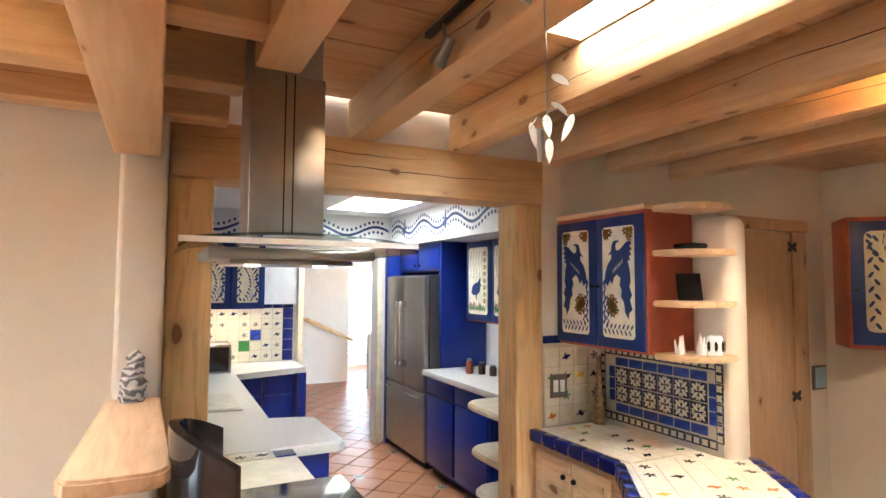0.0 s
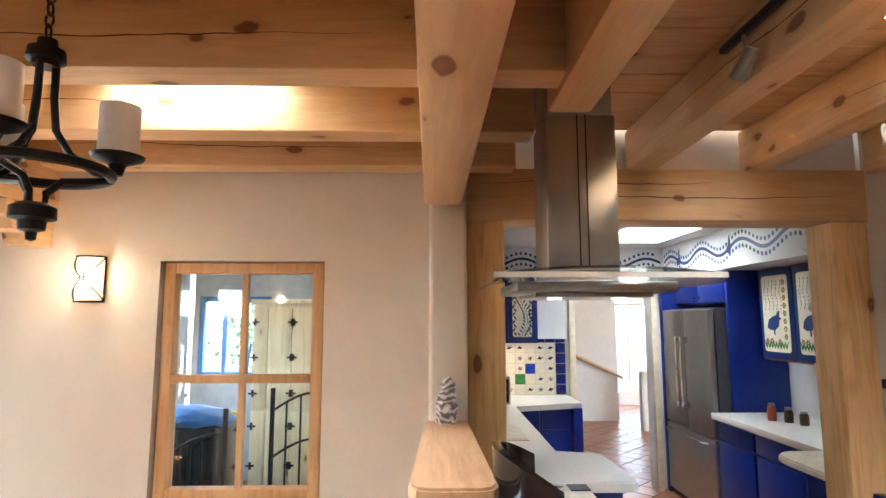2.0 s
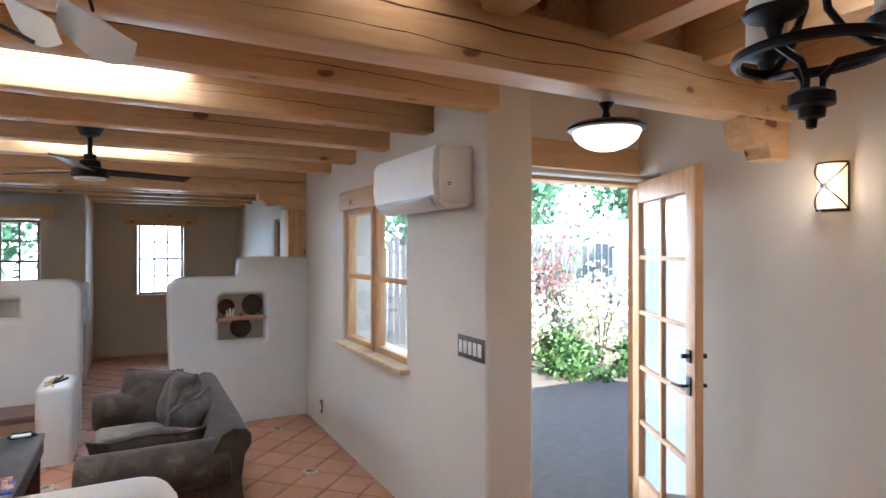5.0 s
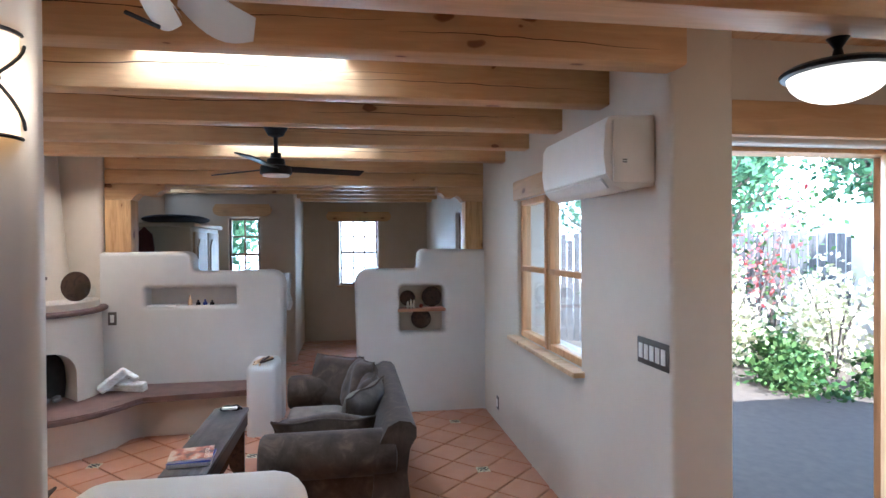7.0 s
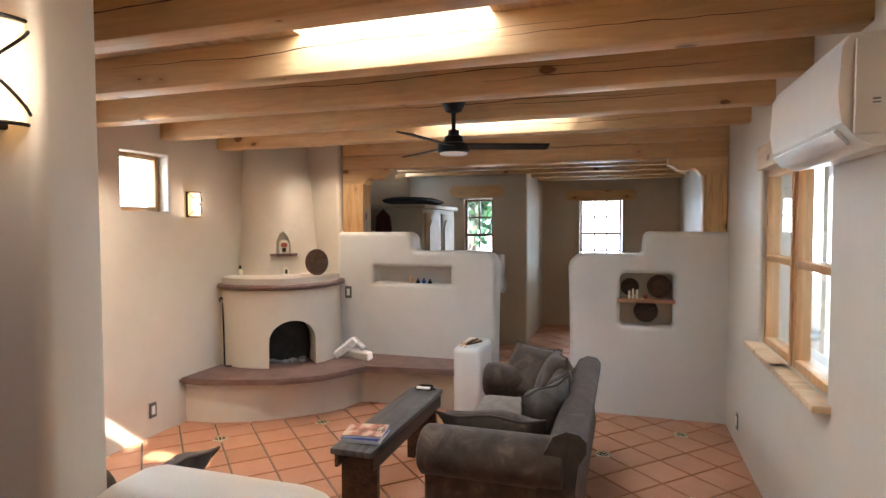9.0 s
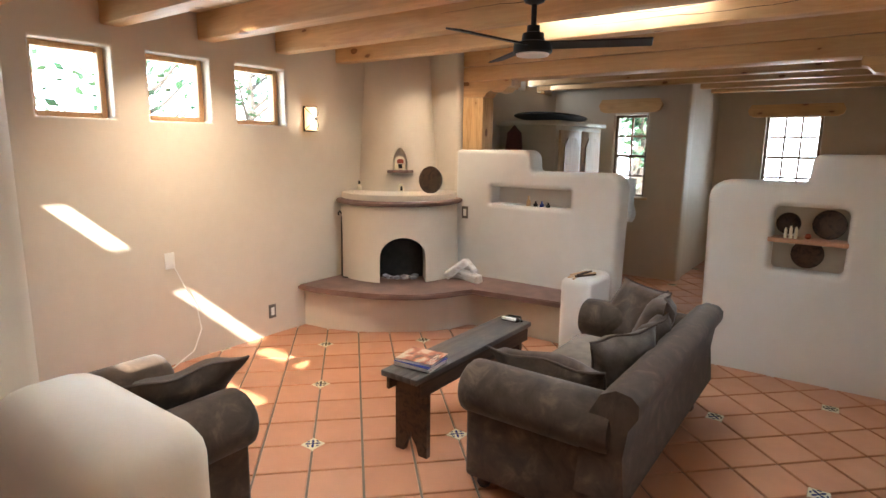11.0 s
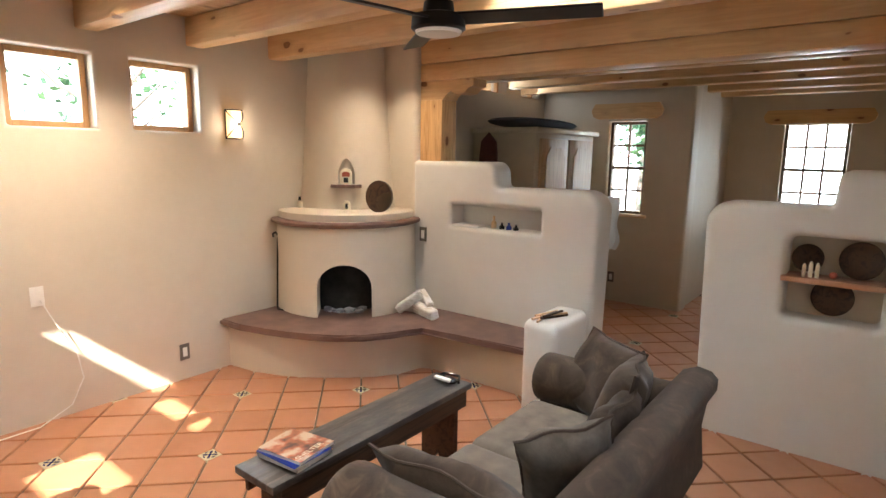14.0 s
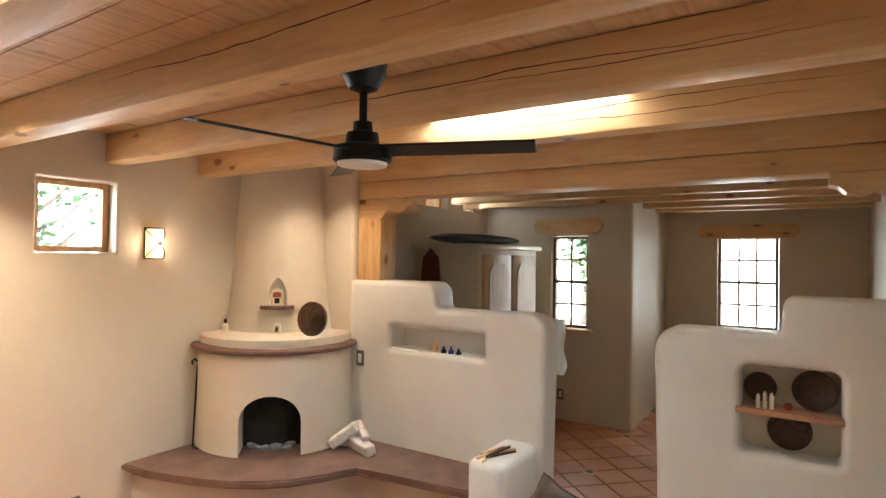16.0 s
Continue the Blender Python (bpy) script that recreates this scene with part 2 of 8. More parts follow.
def glass(name, tint=(0.95, 0.98, 1.0), rough=0.0):
    k = Mat(name, tint, rough)
    tr = k.n.new("ShaderNodeBsdfTransparent")
    gl = k.n.new("ShaderNodeBsdfGlossy")
    gl.inputs["Roughness"].default_value = rough
    tr.inputs["Color"].default_value = (*tint, 1)
    fr = k.n.new("ShaderNodeLayerWeight")
    fr.inputs["Blend"].default_value = 0.5
    pw = k.n.new("ShaderNodeMath")
    pw.operation = "POWER"
    pw.inputs[1].default_value = 4.0
    k.l.new(fr.outputs["Facing"], pw.inputs[0])
    am = k.n.new("ShaderNodeMath")
    am.operation = "MULTIPLY_ADD"
    am.inputs[1].default_value, am.inputs[2].default_value = 0.8, 0.04
    k.l.new(pw.outputs[0], am.inputs[0])
    mx = k.n.new("ShaderNodeMixShader")
    k.l.new(am.outputs[0], mx.inputs[0])
    k.l.new(tr.outputs[0], mx.inputs[1])
    k.l.new(gl.outputs[0], mx.inputs[2])
    k.l.new(mx.outputs[0], k.n["Material Output"].inputs["Surface"])
    return k.m


GLASS = glass("window_glass")
LAMP_GLASS = Mat("lit_glass", (0.9, 0.8, 0.6), 0.3).glow((1.0, 0.58, 0.22), 0.36).m
DOME_GLASS = Mat("lit_dome", (0.9, 0.85, 0.75), 0.3).glow((1.0, 0.86, 0.66), 0.38).m
FROST = Mat("frosted_glass", (0.86, 0.83, 0.78), 0.35).m
SKY_PANE = Mat("skylight_pane", (0.9, 0.95, 1.0), 0.4).glow((0.95, 0.98, 1.0), 1.4).m

# ---------------------------------------------------------------- mesh helpers


def finish(name, bm, mat, parent=None, smooth=0.6, label=""):
    me = bpy.data.meshes.new(name)
    bmesh.ops.recalc_face_normals(bm, faces=bm.faces)
    bm.to_mesh(me)
    bm.free()
    for mt in (mat if isinstance(mat, (list, tuple)) else [mat]):
        me.materials.append(mt)
    if smooth:
        me.shade_smooth()
        me.set_sharp_from_angle(angle=smooth)
    ob = new(name, me)
    if parent:
        ob.parent = parent
        if parent.type == "EMPTY":
            ob.matrix_parent_inverse = parent.matrix_world.inverted()
    return tagged(ob, label)


def part(name, bm, mat, parent, label="", smooth=0.6):
    return finish(name, bm, mat, parent, smooth, label)


def thing(name, label, category, group="", at=(0, 0, 0), rz=0):
    e = new(name)
    e.empty_display_size = 0.1
    e.matrix_world = pose(*at, 0, 0, rz)
    return tagged(e, label, category, group)


def bx(bm, x0, x1, y0, y1, z0, z1, bevel=0.0, seg=2, m=None, mi=0):
    r = bmesh.ops.create_cube(bm, size=1)
    bmesh.ops.scale(bm, vec=(x1 - x0, y1 - y0, z1 - z0), verts=r["verts"])
    bmesh.ops.translate(bm, vec=((x0 + x1) / 2, (y0 + y1) / 2, (z0 + z1) / 2), verts=r["verts"])
    vs = r["verts"]
    if mi:
        for f in {f for v in vs for f in v.link_faces}:
            f.material_index = mi
    if bevel:
        es = list({e for v in vs for e in v.link_edges})
        b = bmesh.ops.bevel(bm, geom=es, offset=bevel, segments=seg, profile=0.5, affect="EDGES")
        vs = list({v for v in vs if v.is_valid} | set(b["verts"]))
    if m is not None:
        bmesh.ops.transform(bm, matrix=m, verts=vs)
    return vs


def box(*a, **k):
    bm = bmesh.new()
    bx(bm, *a, **k)
    return bm


def cyl(bm, r0, r1, z0, z1, seg=20, m=None, at=(0, 0), cap=True):
    r = bmesh.ops.create_cone(bm, cap_ends=cap, segments=seg, radius1=r0, radius2=r1, depth=z1 - z0)
    bmesh.ops.translate(bm, vec=(at[0], at[1], (z0 + z1) / 2), verts=r["verts"])
    if m is not None:
        bmesh.ops.transform(bm, matrix=m, verts=r["verts"])
    return r["verts"]


def lathe(bm, prof, seg=28, m=None, a0=0.0, a1=2 * math.pi):
    """Turns a profile of (radius, z) about z."""
    full = abs(a1 - a0 - 2 * math.pi) < 1e-6
    n = seg if full else seg + 1
    rings = []
    for r, z in prof:
        rings.append([bm.verts.new((r * math.cos(a0 + (a1 - a0) * i / seg), r * math.sin(a0 + (a1 - a0) * i / seg), z)) for i in range(n)])
    for p, q in zip(rings, rings[1:]):
        for i in range(n if full else n - 1):
            j = (i + 1) % n
            bm.faces.new((p[i], p[j], q[j], q[i]))
    vs = [v for r in rings for v in r]
    bmesh.ops.remove_doubles(bm, verts=vs, dist=1e-5)
    vs = [v for v in vs if v.is_valid]
    if m is not None:
        bmesh.ops.transform(bm, matrix=m, verts=vs)
    return vs


def prism(bm, pts, z0, z1, m=None, mi=0):
    """An outline of (x, y), raised from z0 to z1."""
    lo = [bm.verts.new((x, y, z0)) for x, y in pts]
    hi = [bm.verts.new((x, y, z1)) for x, y in pts]
    fs = [bm.faces.new(lo[::-1]), bm.faces.new(hi)]
    n = len(pts)
    for i in range(n):
        fs.append(bm.faces.new((lo[i], lo[(i + 1) % n], hi[(i + 1) % n], hi[i])))
    for f in fs:
        f.material_index = mi
    if m is not None:
        bmesh.ops.transform(bm, matrix=m, verts=lo + hi)
    return lo + hi


def tube(bm, pts, r, seg=8):
    """A round bar along a line of places."""
    pts = [Vector(p) for p in pts]
    rings = []
    up = Vector((0, 0, 1))
    for i, p in enumerate(pts):
        d = (pts[min(i + 1, len(pts) - 1)] - pts[max(i - 1, 0)]).normalized()
        s = d.cross(up if abs(d.z) < 0.95 else Vector((1, 0, 0))).normalized()
        t = s.cross(d)
        rr = r[i] if isinstance(r, (list, tuple)) else r
        rings.append([bm.verts.new(p + rr * (math.cos(a) * s + math.sin(a) * t)) for a in (2 * math.pi * k / seg for k in range(seg))])
    for p, q in zip(rings, rings[1:]):
        for i in range(seg):
            bm.faces.new((p[i], p[(i + 1) % seg], q[(i + 1) % seg], q[i]))
    bm.faces.new(rings[0][::-1])
    bm.faces.new(rings[-1])


def wall(name, axis, a0, a1, c0, c1, z0, z1, holes=(), mat=None, label="", bevel=0.0):
    """A wall along x (axis 0) or y (axis 1) from a0 to a1, between c0 and c1 across, with holes (a, b, low, high) clean through."""
    us = sorted({a0, a1, *[h[0] for h in holes], *[h[1] for h in holes]})
    ws = sorted({z0, z1, *[h[2] for h in holes], *[h[3] for h in holes]})
    us, ws = [u for u in us if a0 <= u <= a1], [w for w in ws if z0 <= w <= z1]

    def solid(i, j):
        if not (0 <= i < len(us) - 1 and 0 <= j < len(ws) - 1):
            return False
        u, w = (us[i] + us[i + 1]) / 2, (ws[j] + ws[j + 1]) / 2
        return not any(h[0] < u < h[1] and h[2] < w < h[3] for h in holes)

    bm = bmesh.new()
    got = {}

    def v(i, c, j):
        key = (i, c, j)
        if key not in got:
            got[key] = bm.verts.new((us[i], c, ws[j]) if axis == 0 else (c, us[i], ws[j]))
        return got[key]

    for i in range(len(us) - 1):
        for j in range(len(ws) - 1):
            if not solid(i, j):
                continue
            for c in (c0, c1):
                bm.faces.new((v(i, c, j), v(i + 1, c, j), v(i + 1, c, j + 1), v(i, c, j + 1)))
            if not solid(i - 1, j):
                bm.faces.new((v(i, c0, j), v(i, c1, j), v(i, c1, j + 1), v(i, c0, j + 1)))
            if not solid(i + 1, j):
                bm.faces.new((v(i + 1, c0, j), v(i + 1, c1, j), v(i + 1, c1, j + 1), v(i + 1, c0, j + 1)))
            if not solid(i, j - 1):
                bm.faces.new((v(i, c0, j), v(i + 1, c0, j), v(i + 1, c1, j), v(i, c1, j)))
            if not solid(i, j + 1):
                bm.faces.new((v(i, c0, j + 1), v(i + 1, c0, j + 1), v(i + 1, c1, j + 1), v(i, c1, j + 1)))
    bmesh.ops.recalc_face_normals(bm, faces=bm.faces)
    if bevel:
        es = [e for e in bm.edges if len(e.link_faces) == 2 and e.calc_face_angle() > 1.0]
        bmesh.ops.bevel(bm, geom=es, offset=bevel, segments=4, profile=0.5, affect="EDGES")
    ob = finish(name, bm, mat or PLASTER, smooth=0.9)
    return tagged(ob, label, kind="structure")


def structure(name, bm, mat, label="", smooth=0.6):
    return tagged(finish(name, bm, mat, smooth=smooth), label, kind="structure")


# ---------------------------------------------------------------- shell
CEIL = 2.46     # underside of the living room's boards
CEIL_D = 2.60   # and of the dining room's and the kitchen side's


bm = box(-11.5, 6.5, -5.5, 11.5, -0.12, -0.012)
structure("floor_bed", bm, GROUT, "grey grout bed under the clay tiles")

AC_Y = 1.45
wall("wall_north", 0, -10.4, -2.62, AC_Y, AC_Y + 0.28, -0.1, 2.6, [(-4.79, -3.55, 0.88, 1.93), (-7.45, -7.13, 1.35, 1.98)], label="cream plaster wall with a wooden window", bevel=0.02)
wall("wall_entry", 1, AC_Y + 0.28, 2.9, -3.0, -2.76, -0.1, 2.6, [(1.808, 2.80, -1, 2.03)], label="cream plaster wall round the open garden door", bevel=0.04)
wall("wall_north_dining", 0, -2.76, 0.028, NORTH, NORTH + 0.25, -0.1, 2.68, [(-1.37, -0.62, 0.90, 1.97), (-2.76, -2.60, -0.1, 2.06)], label="cream plaster wall with a wooden window")
wall("wall_south", 0, -6.0, 4.6, -3.0, -2.77, -0.1, 2.9, [(-3.22, -2.78, 1.72, 2.16), (-3.89, -3.44, 1.72, 2.16), (-4.55, -4.10, 1.72, 2.16)], label="cream plaster wall with three small high windows", bevel=0.02)
bm = bmesh.new()
prism(bm, [(-1.72, -0.86), (-1.72, -0.42), (-1.95, -0.52), (-1.98, -0.86)], -0.1, 2.44)
bmesh.ops.bevel(bm, geom=[e for e in bm.edges if abs(e.verts[0].co.z - e.verts[1].co.z) > 1], offset=0.035, segments=4, profile=0.5, affect="EDGES")
structure("wall_pier", bm, PLASTER, "thick cream plaster pier beside the living room", 0.9)
wall("wall_low", 1, -0.50, 0.07, -2.07, -1.80, -0.1, 1.02, label="low rounded cream plaster wall at the end of the pier", bevel=0.09)
structure("pilaster", box(-0.14, 0.028, 2.48, NORTH - 0.001, -0.1, 2.6, bevel=0.02, seg=3), PLASTER, "shallow plaster pilaster by the post", 0.9)
wall("wall_east", 1, -2.77, NORTH, 4.6, 4.8, -0.1, 2.9, label="plain cream plaster wall")
wall("wall_pantry", 0, 1.93, 5.0, NORTH, NORTH + 0.2, -0.1, 2.9, label="cream plaster wall with a pantry door")
wall("wall_tile", 1, 1.75, NORTH, 2.36, 2.5, 0, 2.05, label="plastered wing wall behind the tiled counter", bevel=0.06)
wall("wall_over_lintel", 0, 0.03, 2.36, NORTH + 0.03, NORTH + 0.2, 2.41, 2.68, label="white plaster band over the kitchen lintel")

# half walls
HX = -5.9


def rounded(pts, seg=7):
    """An outline of (u, w, radius) with its corners turned into arcs."""
    out = []
    n = len(pts)
    for i, (u, w, r) in enumerate(pts):
        p = Vector((u, w))
        a, b = (Vector(pts[i - 1][:2]) - p).normalized(), (Vector(pts[(i + 1) % n][:2]) - p).normalized()
        if r <= 0:
            out.append(tuple(p))
            continue
        ang = a.angle(b)
        d = r / math.tan(ang / 2)
        c = p + (a + b).normalized() * (r / math.sin(ang / 2))
        s0, s1 = p + a * d - c, p + b * d - c
        for k in range(seg + 1):
            v = (s0 * (1 - k / seg) + s1 * (k / seg)).normalized() * r
            out.append(tuple(c + v))
    return out


def soft_wall(name, outline, holes, x0, x1, edge, mat, label):
    """An upright slab across x, of an outline of (y, z, radius) with holes, its edges softly rounded."""
    cu = bpy.data.curves.new("outline", "CURVE")
    cu.dimensions, cu.fill_mode = "2D", "BOTH"
    for pts in (outline, *holes):
        pl = rounded(pts)
        sp = cu.splines.new("POLY")
        sp.points.add(len(pl) - 1)
        for q, (u, w) in zip(sp.points, pl):
            q.co = (u, w, 0, 1)
        sp.use_cyclic_u = True
    cu.extrude, cu.bevel_depth, cu.bevel_resolution, cu.offset = (x1 - x0) / 2 - edge, edge, 4, -edge
    tmp = bpy.data.objects.new("outline", cu)
    me = bpy.data.meshes.new_from_object(tmp)
    bpy.data.objects.remove(tmp)
    bpy.data.curves.remove(cu)
    me.transform(Matrix.Translation(((x0 + x1) / 2, 0, 0)) @ Matrix(((0, 0, 1, 0), (1, 0, 0, 0), (0, 1, 0, 0), (0, 0, 0, 1))))
    bm = bmesh.new()
    bm.from_mesh(me)
    bpy.data.meshes.remove(me)
    bmesh.ops.remove_doubles(bm, verts=bm.verts[:], dist=1e-5)
    return structure(name, bm, mat, label, 0.8)


soft_wall("half_wall", [(-2.02, -0.1, 0), (-0.455, -0.1, 0), (-0.43, 1.372, 0.13), (-1.22, 1.362, 0.04), (-1.235, 1.545, 0.09), (-2.02, 1.545, 0)],
          [[(-1.63, 1.06, 0.012), (-0.86, 1.06, 0.012), (-0.86, 1.215, 0.012), (-1.63, 1.215, 0.012)]],
          HX - 0.24, HX, 0.045, PLASTER_WHITE, "stepped white plaster half wall with a long niche and rounded corners")
structure("niche_back", box(HX - 0.2, HX - 0.17, -1.66, -0.84, 1.0, 1.24), PLASTER_WHITE, "plaster back of the niche")
soft_wall("half_wall", [(0.235, -0.1, 0), (AC_Y + 0.05, -0.1, 0), (AC_Y + 0.05, 1.548, 0), (0.815, 1.548, 0.055), (0.80, 1.362, 0.03), (0.20, 1.362, 0.13)],
          [[(0.625, 0.755, 0.03), (1.055, 0.755, 0.03), (1.055, 1.20, 0.05), (0.625, 1.20, 0.05)]],
          HX - 0.24, HX, 0.04, PLASTER_WHITE, "stepped cream plaster half wall with a shelf niche and rounded corners")
structure("niche_back", box(HX - 0.2, HX - 0.17, 0.56, 1.11, 0.73, 1.23), PLASTER, "plaster back of the shelf niche")
wall("wall_hearth", 1, -2.77, -1.98, HX - 0.24, HX, -0.1, 2.9, label="cream plaster wall beside the chimney", bevel=0.05)

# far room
wall("wall_far", 1, -4.2, -0.58, -8.75, -8.5, -0.1, 2.9, [(-1.45, -1.05, 0.98, 1.97)], mat=PLASTER_SHADE, label="shaded plaster wall with a paned window", bevel=0.03)
wall("wall_far_jog", 0, -10.2, -8.74, -0.82, -0.60, -0.1, 2.9, mat=PLASTER_SHADE, label="shaded plaster wall")
wall("wall_west", 1, -0.9, 2.4, -10.4, -10.2, -0.1, 2.9, [(-0.02, 0.62, 0.92, 2.02)], mat=PLASTER_SHADE, label="shaded plaster wall with a paned window")
wall("wall_far_south", 0, -8.5, -6.14, -2.45, -2.25, -0.1, 2.9, [(-7.66, -7.20, 2.22, 2.42), (-8.38, -7.95, 2.22, 2.42)], mat=PLASTER_SHADE, label="shaded plaster wall with two small clerestory windows")
wall("wall_kitchen_back", 0, -0.4, 2.9, 5.95, 6.1, -0.1, 2.6, [(1.36, 2.16, -0.2, 2.08)], mat=WHITE, label="white kitchen wall with a doorway")
wall("wall_kitchen_side", 1, NORTH + 0.26, 12.0, -0.6, -0.4, -0.1, 2.6, mat=WHITE, label="white kitchen wall")
wall("wall_kitchen_right", 1, NORTH + 0.21, 12.0, 2.9, 3.1, -0.1, 2.6, [(6.5, 11.5, -0.2, 2.4)], mat=WHITE, label="white kitchen wall")
wall("wall_hall", 0, -0.4, 3.05, 9.8, 9.95, -0.1, 2.6, mat=WHITE, label="white hall wall")
wall("wall_hall_window", 0, 2.6, 5.5, 11.6, 11.8, -0.1, 2.6, [(3.45, 4.35, 0.25, 2.05)], mat=WHITE, label="white hall wall with a bright window")
wall("wall_hall_side", 1, 6.1, 11.8, 5.3, 5.5, -0.1, 2.6, mat=WHITE, label="white hall wall")
structure("half_wall_hall", box(3.12, 3.55, 8.9, 9.05, -0.1, 0.9, bevel=0.05, seg=3), WHITE, "rounded white half wall in the hall", 0.9)
structure("soffit", box(2.32, 2.9, 3.6, 5.94, 2.12, 2.45), WHITE, "white soffit over the blue cabinets")
structure("wall_wing", box(2.30, 2.9, 2.83, 2.90, -0.1, 2.5), WHITE, "white side of the kitchen opening")


# ceilings of boards, with skylight wells
def ceiling(name, x0, x1, y0, y1, z, holes, axis, label):
    bm = bmesh.new()
    w = 0.17
    rnd = random.Random(5)
    lo, hi = (x0, x1) if axis == 1 else (y0, y1)
    n = int((hi - lo) / w)
    for i in range(n + 1):
        p, q = lo + i * w, min(lo + (i + 1) * w - 0.004, hi)
        if q <= p:
            continue
        dz = rnd.uniform(0, 0.003)
        sides = [(h[0:2], h[2:4]) if axis == 1 else (h[2:4], h[0:2]) for h in holes]
        cuts = sorted({p, q, *[c for ha, hb in sides for c in ha if p < c < q]})
        for p1, q1 in zip(cuts, cuts[1:]):
            spans = [(y0, y1) if axis == 1 else (x0, x1)]
            for ha, hb in sides:
                if ha[0] < (p1 + q1) / 2 < ha[1]:
                    spans = [s for a, b in spans for s in ((a, min(b, hb[0])), (max(a, hb[1]), b)) if s[1] - s[0] > 0.01]
            for a, b in spans:
                if axis == 1:
                    bx(bm, p1, q1, a, b, z + dz, z + 0.03)
                else:
                    bx(bm, a, b, p1, q1, z + dz, z + 0.03)
    ob = structure(name, bm, BOARD, label, smooth=0)
    for h in holes:
        bm = bmesh.new()
        t = 0.02
        # dining holes at negative x and y are unseen, added to throw sun patches
        top = 0.105 if h[0] < 0 and h[2] < 0 and z == CEIL_D else 0.5
        bx(bm, h[0] - t, h[0], h[2] - t, h[3] + t, z + 0.1, z + top)
        bx(bm, h[1], h[1] + t, h[2] - t, h[3] + t, z + 0.1, z + top)
        bx(bm, h[0], h[1], h[2] - t, h[2], z + 0.1, z + top)
        bx(bm, h[0], h[1], h[3], h[3] + t, z + 0.1, z + top)
        structure("skylight_well", bm, WHITE, "white skylight well")
        if top < 0.5:
            pane = structure("skylight_pane", box(h[0] - t, h[1] + t, h[2] - t, h[3] + t, z + 0.106, z + 0.112), GLASS, "clear pane over an unseen roof slot added for sun patches")
            pane.visible_shadow = False
        else:
            structure("skylight_pane", box(h[0] - t, h[1] + t, h[2] - t, h[3] + t, z + 0.5, z + 0.52), SKY_PANE, "bright milky skylight pane")
    # unseen slab added to keep daylight out of the board gaps
    xs = sorted({x0, x1, *[h[0] for h in holes], *[h[1] for h in holes]})
    ys = sorted({y0, y1, *[h[2] for h in holes], *[h[3] for h in holes]})
    bm = bmesh.new()
    for a, b in zip(xs, xs[1:]):
        for c, d in zip(ys, ys[1:]):
            if not any(h[0] < (a + b) / 2 < h[1] and h[2] < (c + d) / 2 < h[3] for h in holes):
                bx(bm, a, b, c, d, z + 0.034, z + 0.1)
    structure("roof", bm, WHITE, "unseen roof slab that stops light leaking between the boards")
    return ob


ceiling("ceiling_living", -5.9, -1.992, -2.77, 1.45, CEIL, [(-3.19, -2.67, -0.73, 0.15), (-5.17, -4.70, -0.73, 0.25)], 1, "knotty pine ceiling boards of the living room")
ceiling("ceiling_entry", -2.76, -1.992, 1.45, 2.62, CEIL + 0.02, [], 1, "knotty pine ceiling boards by the entry")
ceiling("ceiling_far", -10.3, -5.9, -4.2, 1.6, CEIL, [], 1, "knotty pine ceiling boards of the far room")
# the five shallow slots at negative y exist only to shape the sun patches
ceiling("ceiling_dining", -1.954, 4.6, -2.77, 2.62, CEIL_D, [(-1.24, -0.72, 1.63, 1.98), (-1.33, -1.08, -1.99, -1.76), (-1.33, -1.08, -1.62, -1.20), (-1.21, -0.96, -1.08, -0.70), (-1.21, -0.96, -0.64, -0.30), (-0.62, -0.19, -0.73, -0.24), (1.10, 1.345, -1.2, 1.58)], 0, "knotty pine ceiling boards of the dining room")
bm = bmesh.new()
bx(bm, -0.6, 5.5, 2.83, 4.4, 2.45, 2.55)
bx(bm, -0.6, 5.5, 5.55, 12.0, 2.45, 2.55)
bx(bm, -0.6, 1.48, 4.4, 5.55, 2.45, 2.55)
bx(bm, 2.12, 5.5, 4.4, 5.55, 2.45, 2.55)
structure("ceiling_kitchen", bm, WHITE, "smooth white kitchen ceiling")
bm = bmesh.new()
bx(bm, 1.46, 1.48, 4.4, 5.55, 2.55, 2.9)
bx(bm, 2.12, 2.14, 4.4, 5.55, 2.55, 2.9)
bx(bm, 1.46, 2.14, 4.38, 4.4, 2.55, 2.9)
bx(bm, 1.46, 2.14, 5.55, 5.57, 2.55, 2.9)
structure("skylight_well", bm, WHITE, "white skylight well")
structure("skylight_pane", box(1.46, 2.14, 4.38, 5.57, 2.9, 2.92), SKY_PANE, "bright milky skylight pane")


# beams
def beam(x0, x1, y0, y1, z0, z1, mat, label="knotty pine ceiling beam"):
    return structure("beam", box(x0, x1, y0, y1, z0, z1, bevel=0.012), mat, label)


for bxx in (-2.66, -3.30, -3.94, -4.60, -5.24):
    beam(bxx, bxx + 0.13, -2.8, AC_Y + 0.02, 2.28, CEIL, BEAM_Y)
for bxx in (-6.6, -7.2, -7.8, -8.4, -9.1, -9.7):
    beam(bxx, bxx + 0.13, -4.2, AC_Y + 0.02, 2.28, CEIL, BEAM_Y)
beam(-6.12, -5.93, -1.97, AC_Y + 0.02, 2.15, 2.278, BEAM_Y, "pine tie beam over the half walls")
beam(-6.06, -5.93, -1.97, AC_Y + 0.02, 2.28, CEIL, BEAM_Y)
beam(-2.0, -1.85, -2.8, NORTH + 0.02, 2.20, 2.41, BEAM_Y, "heavy cracked pine beam")
structure("trim", box(-1.991, -1.955, -2.77, NORTH, 2.412, 2.72), BOARD, "pine board over the heavy beam")
beam(-0.16, 0.0, -2.8, 2.40, 2.19, 2.50, BEAM_Y, "heavy pine beam with a cut end")
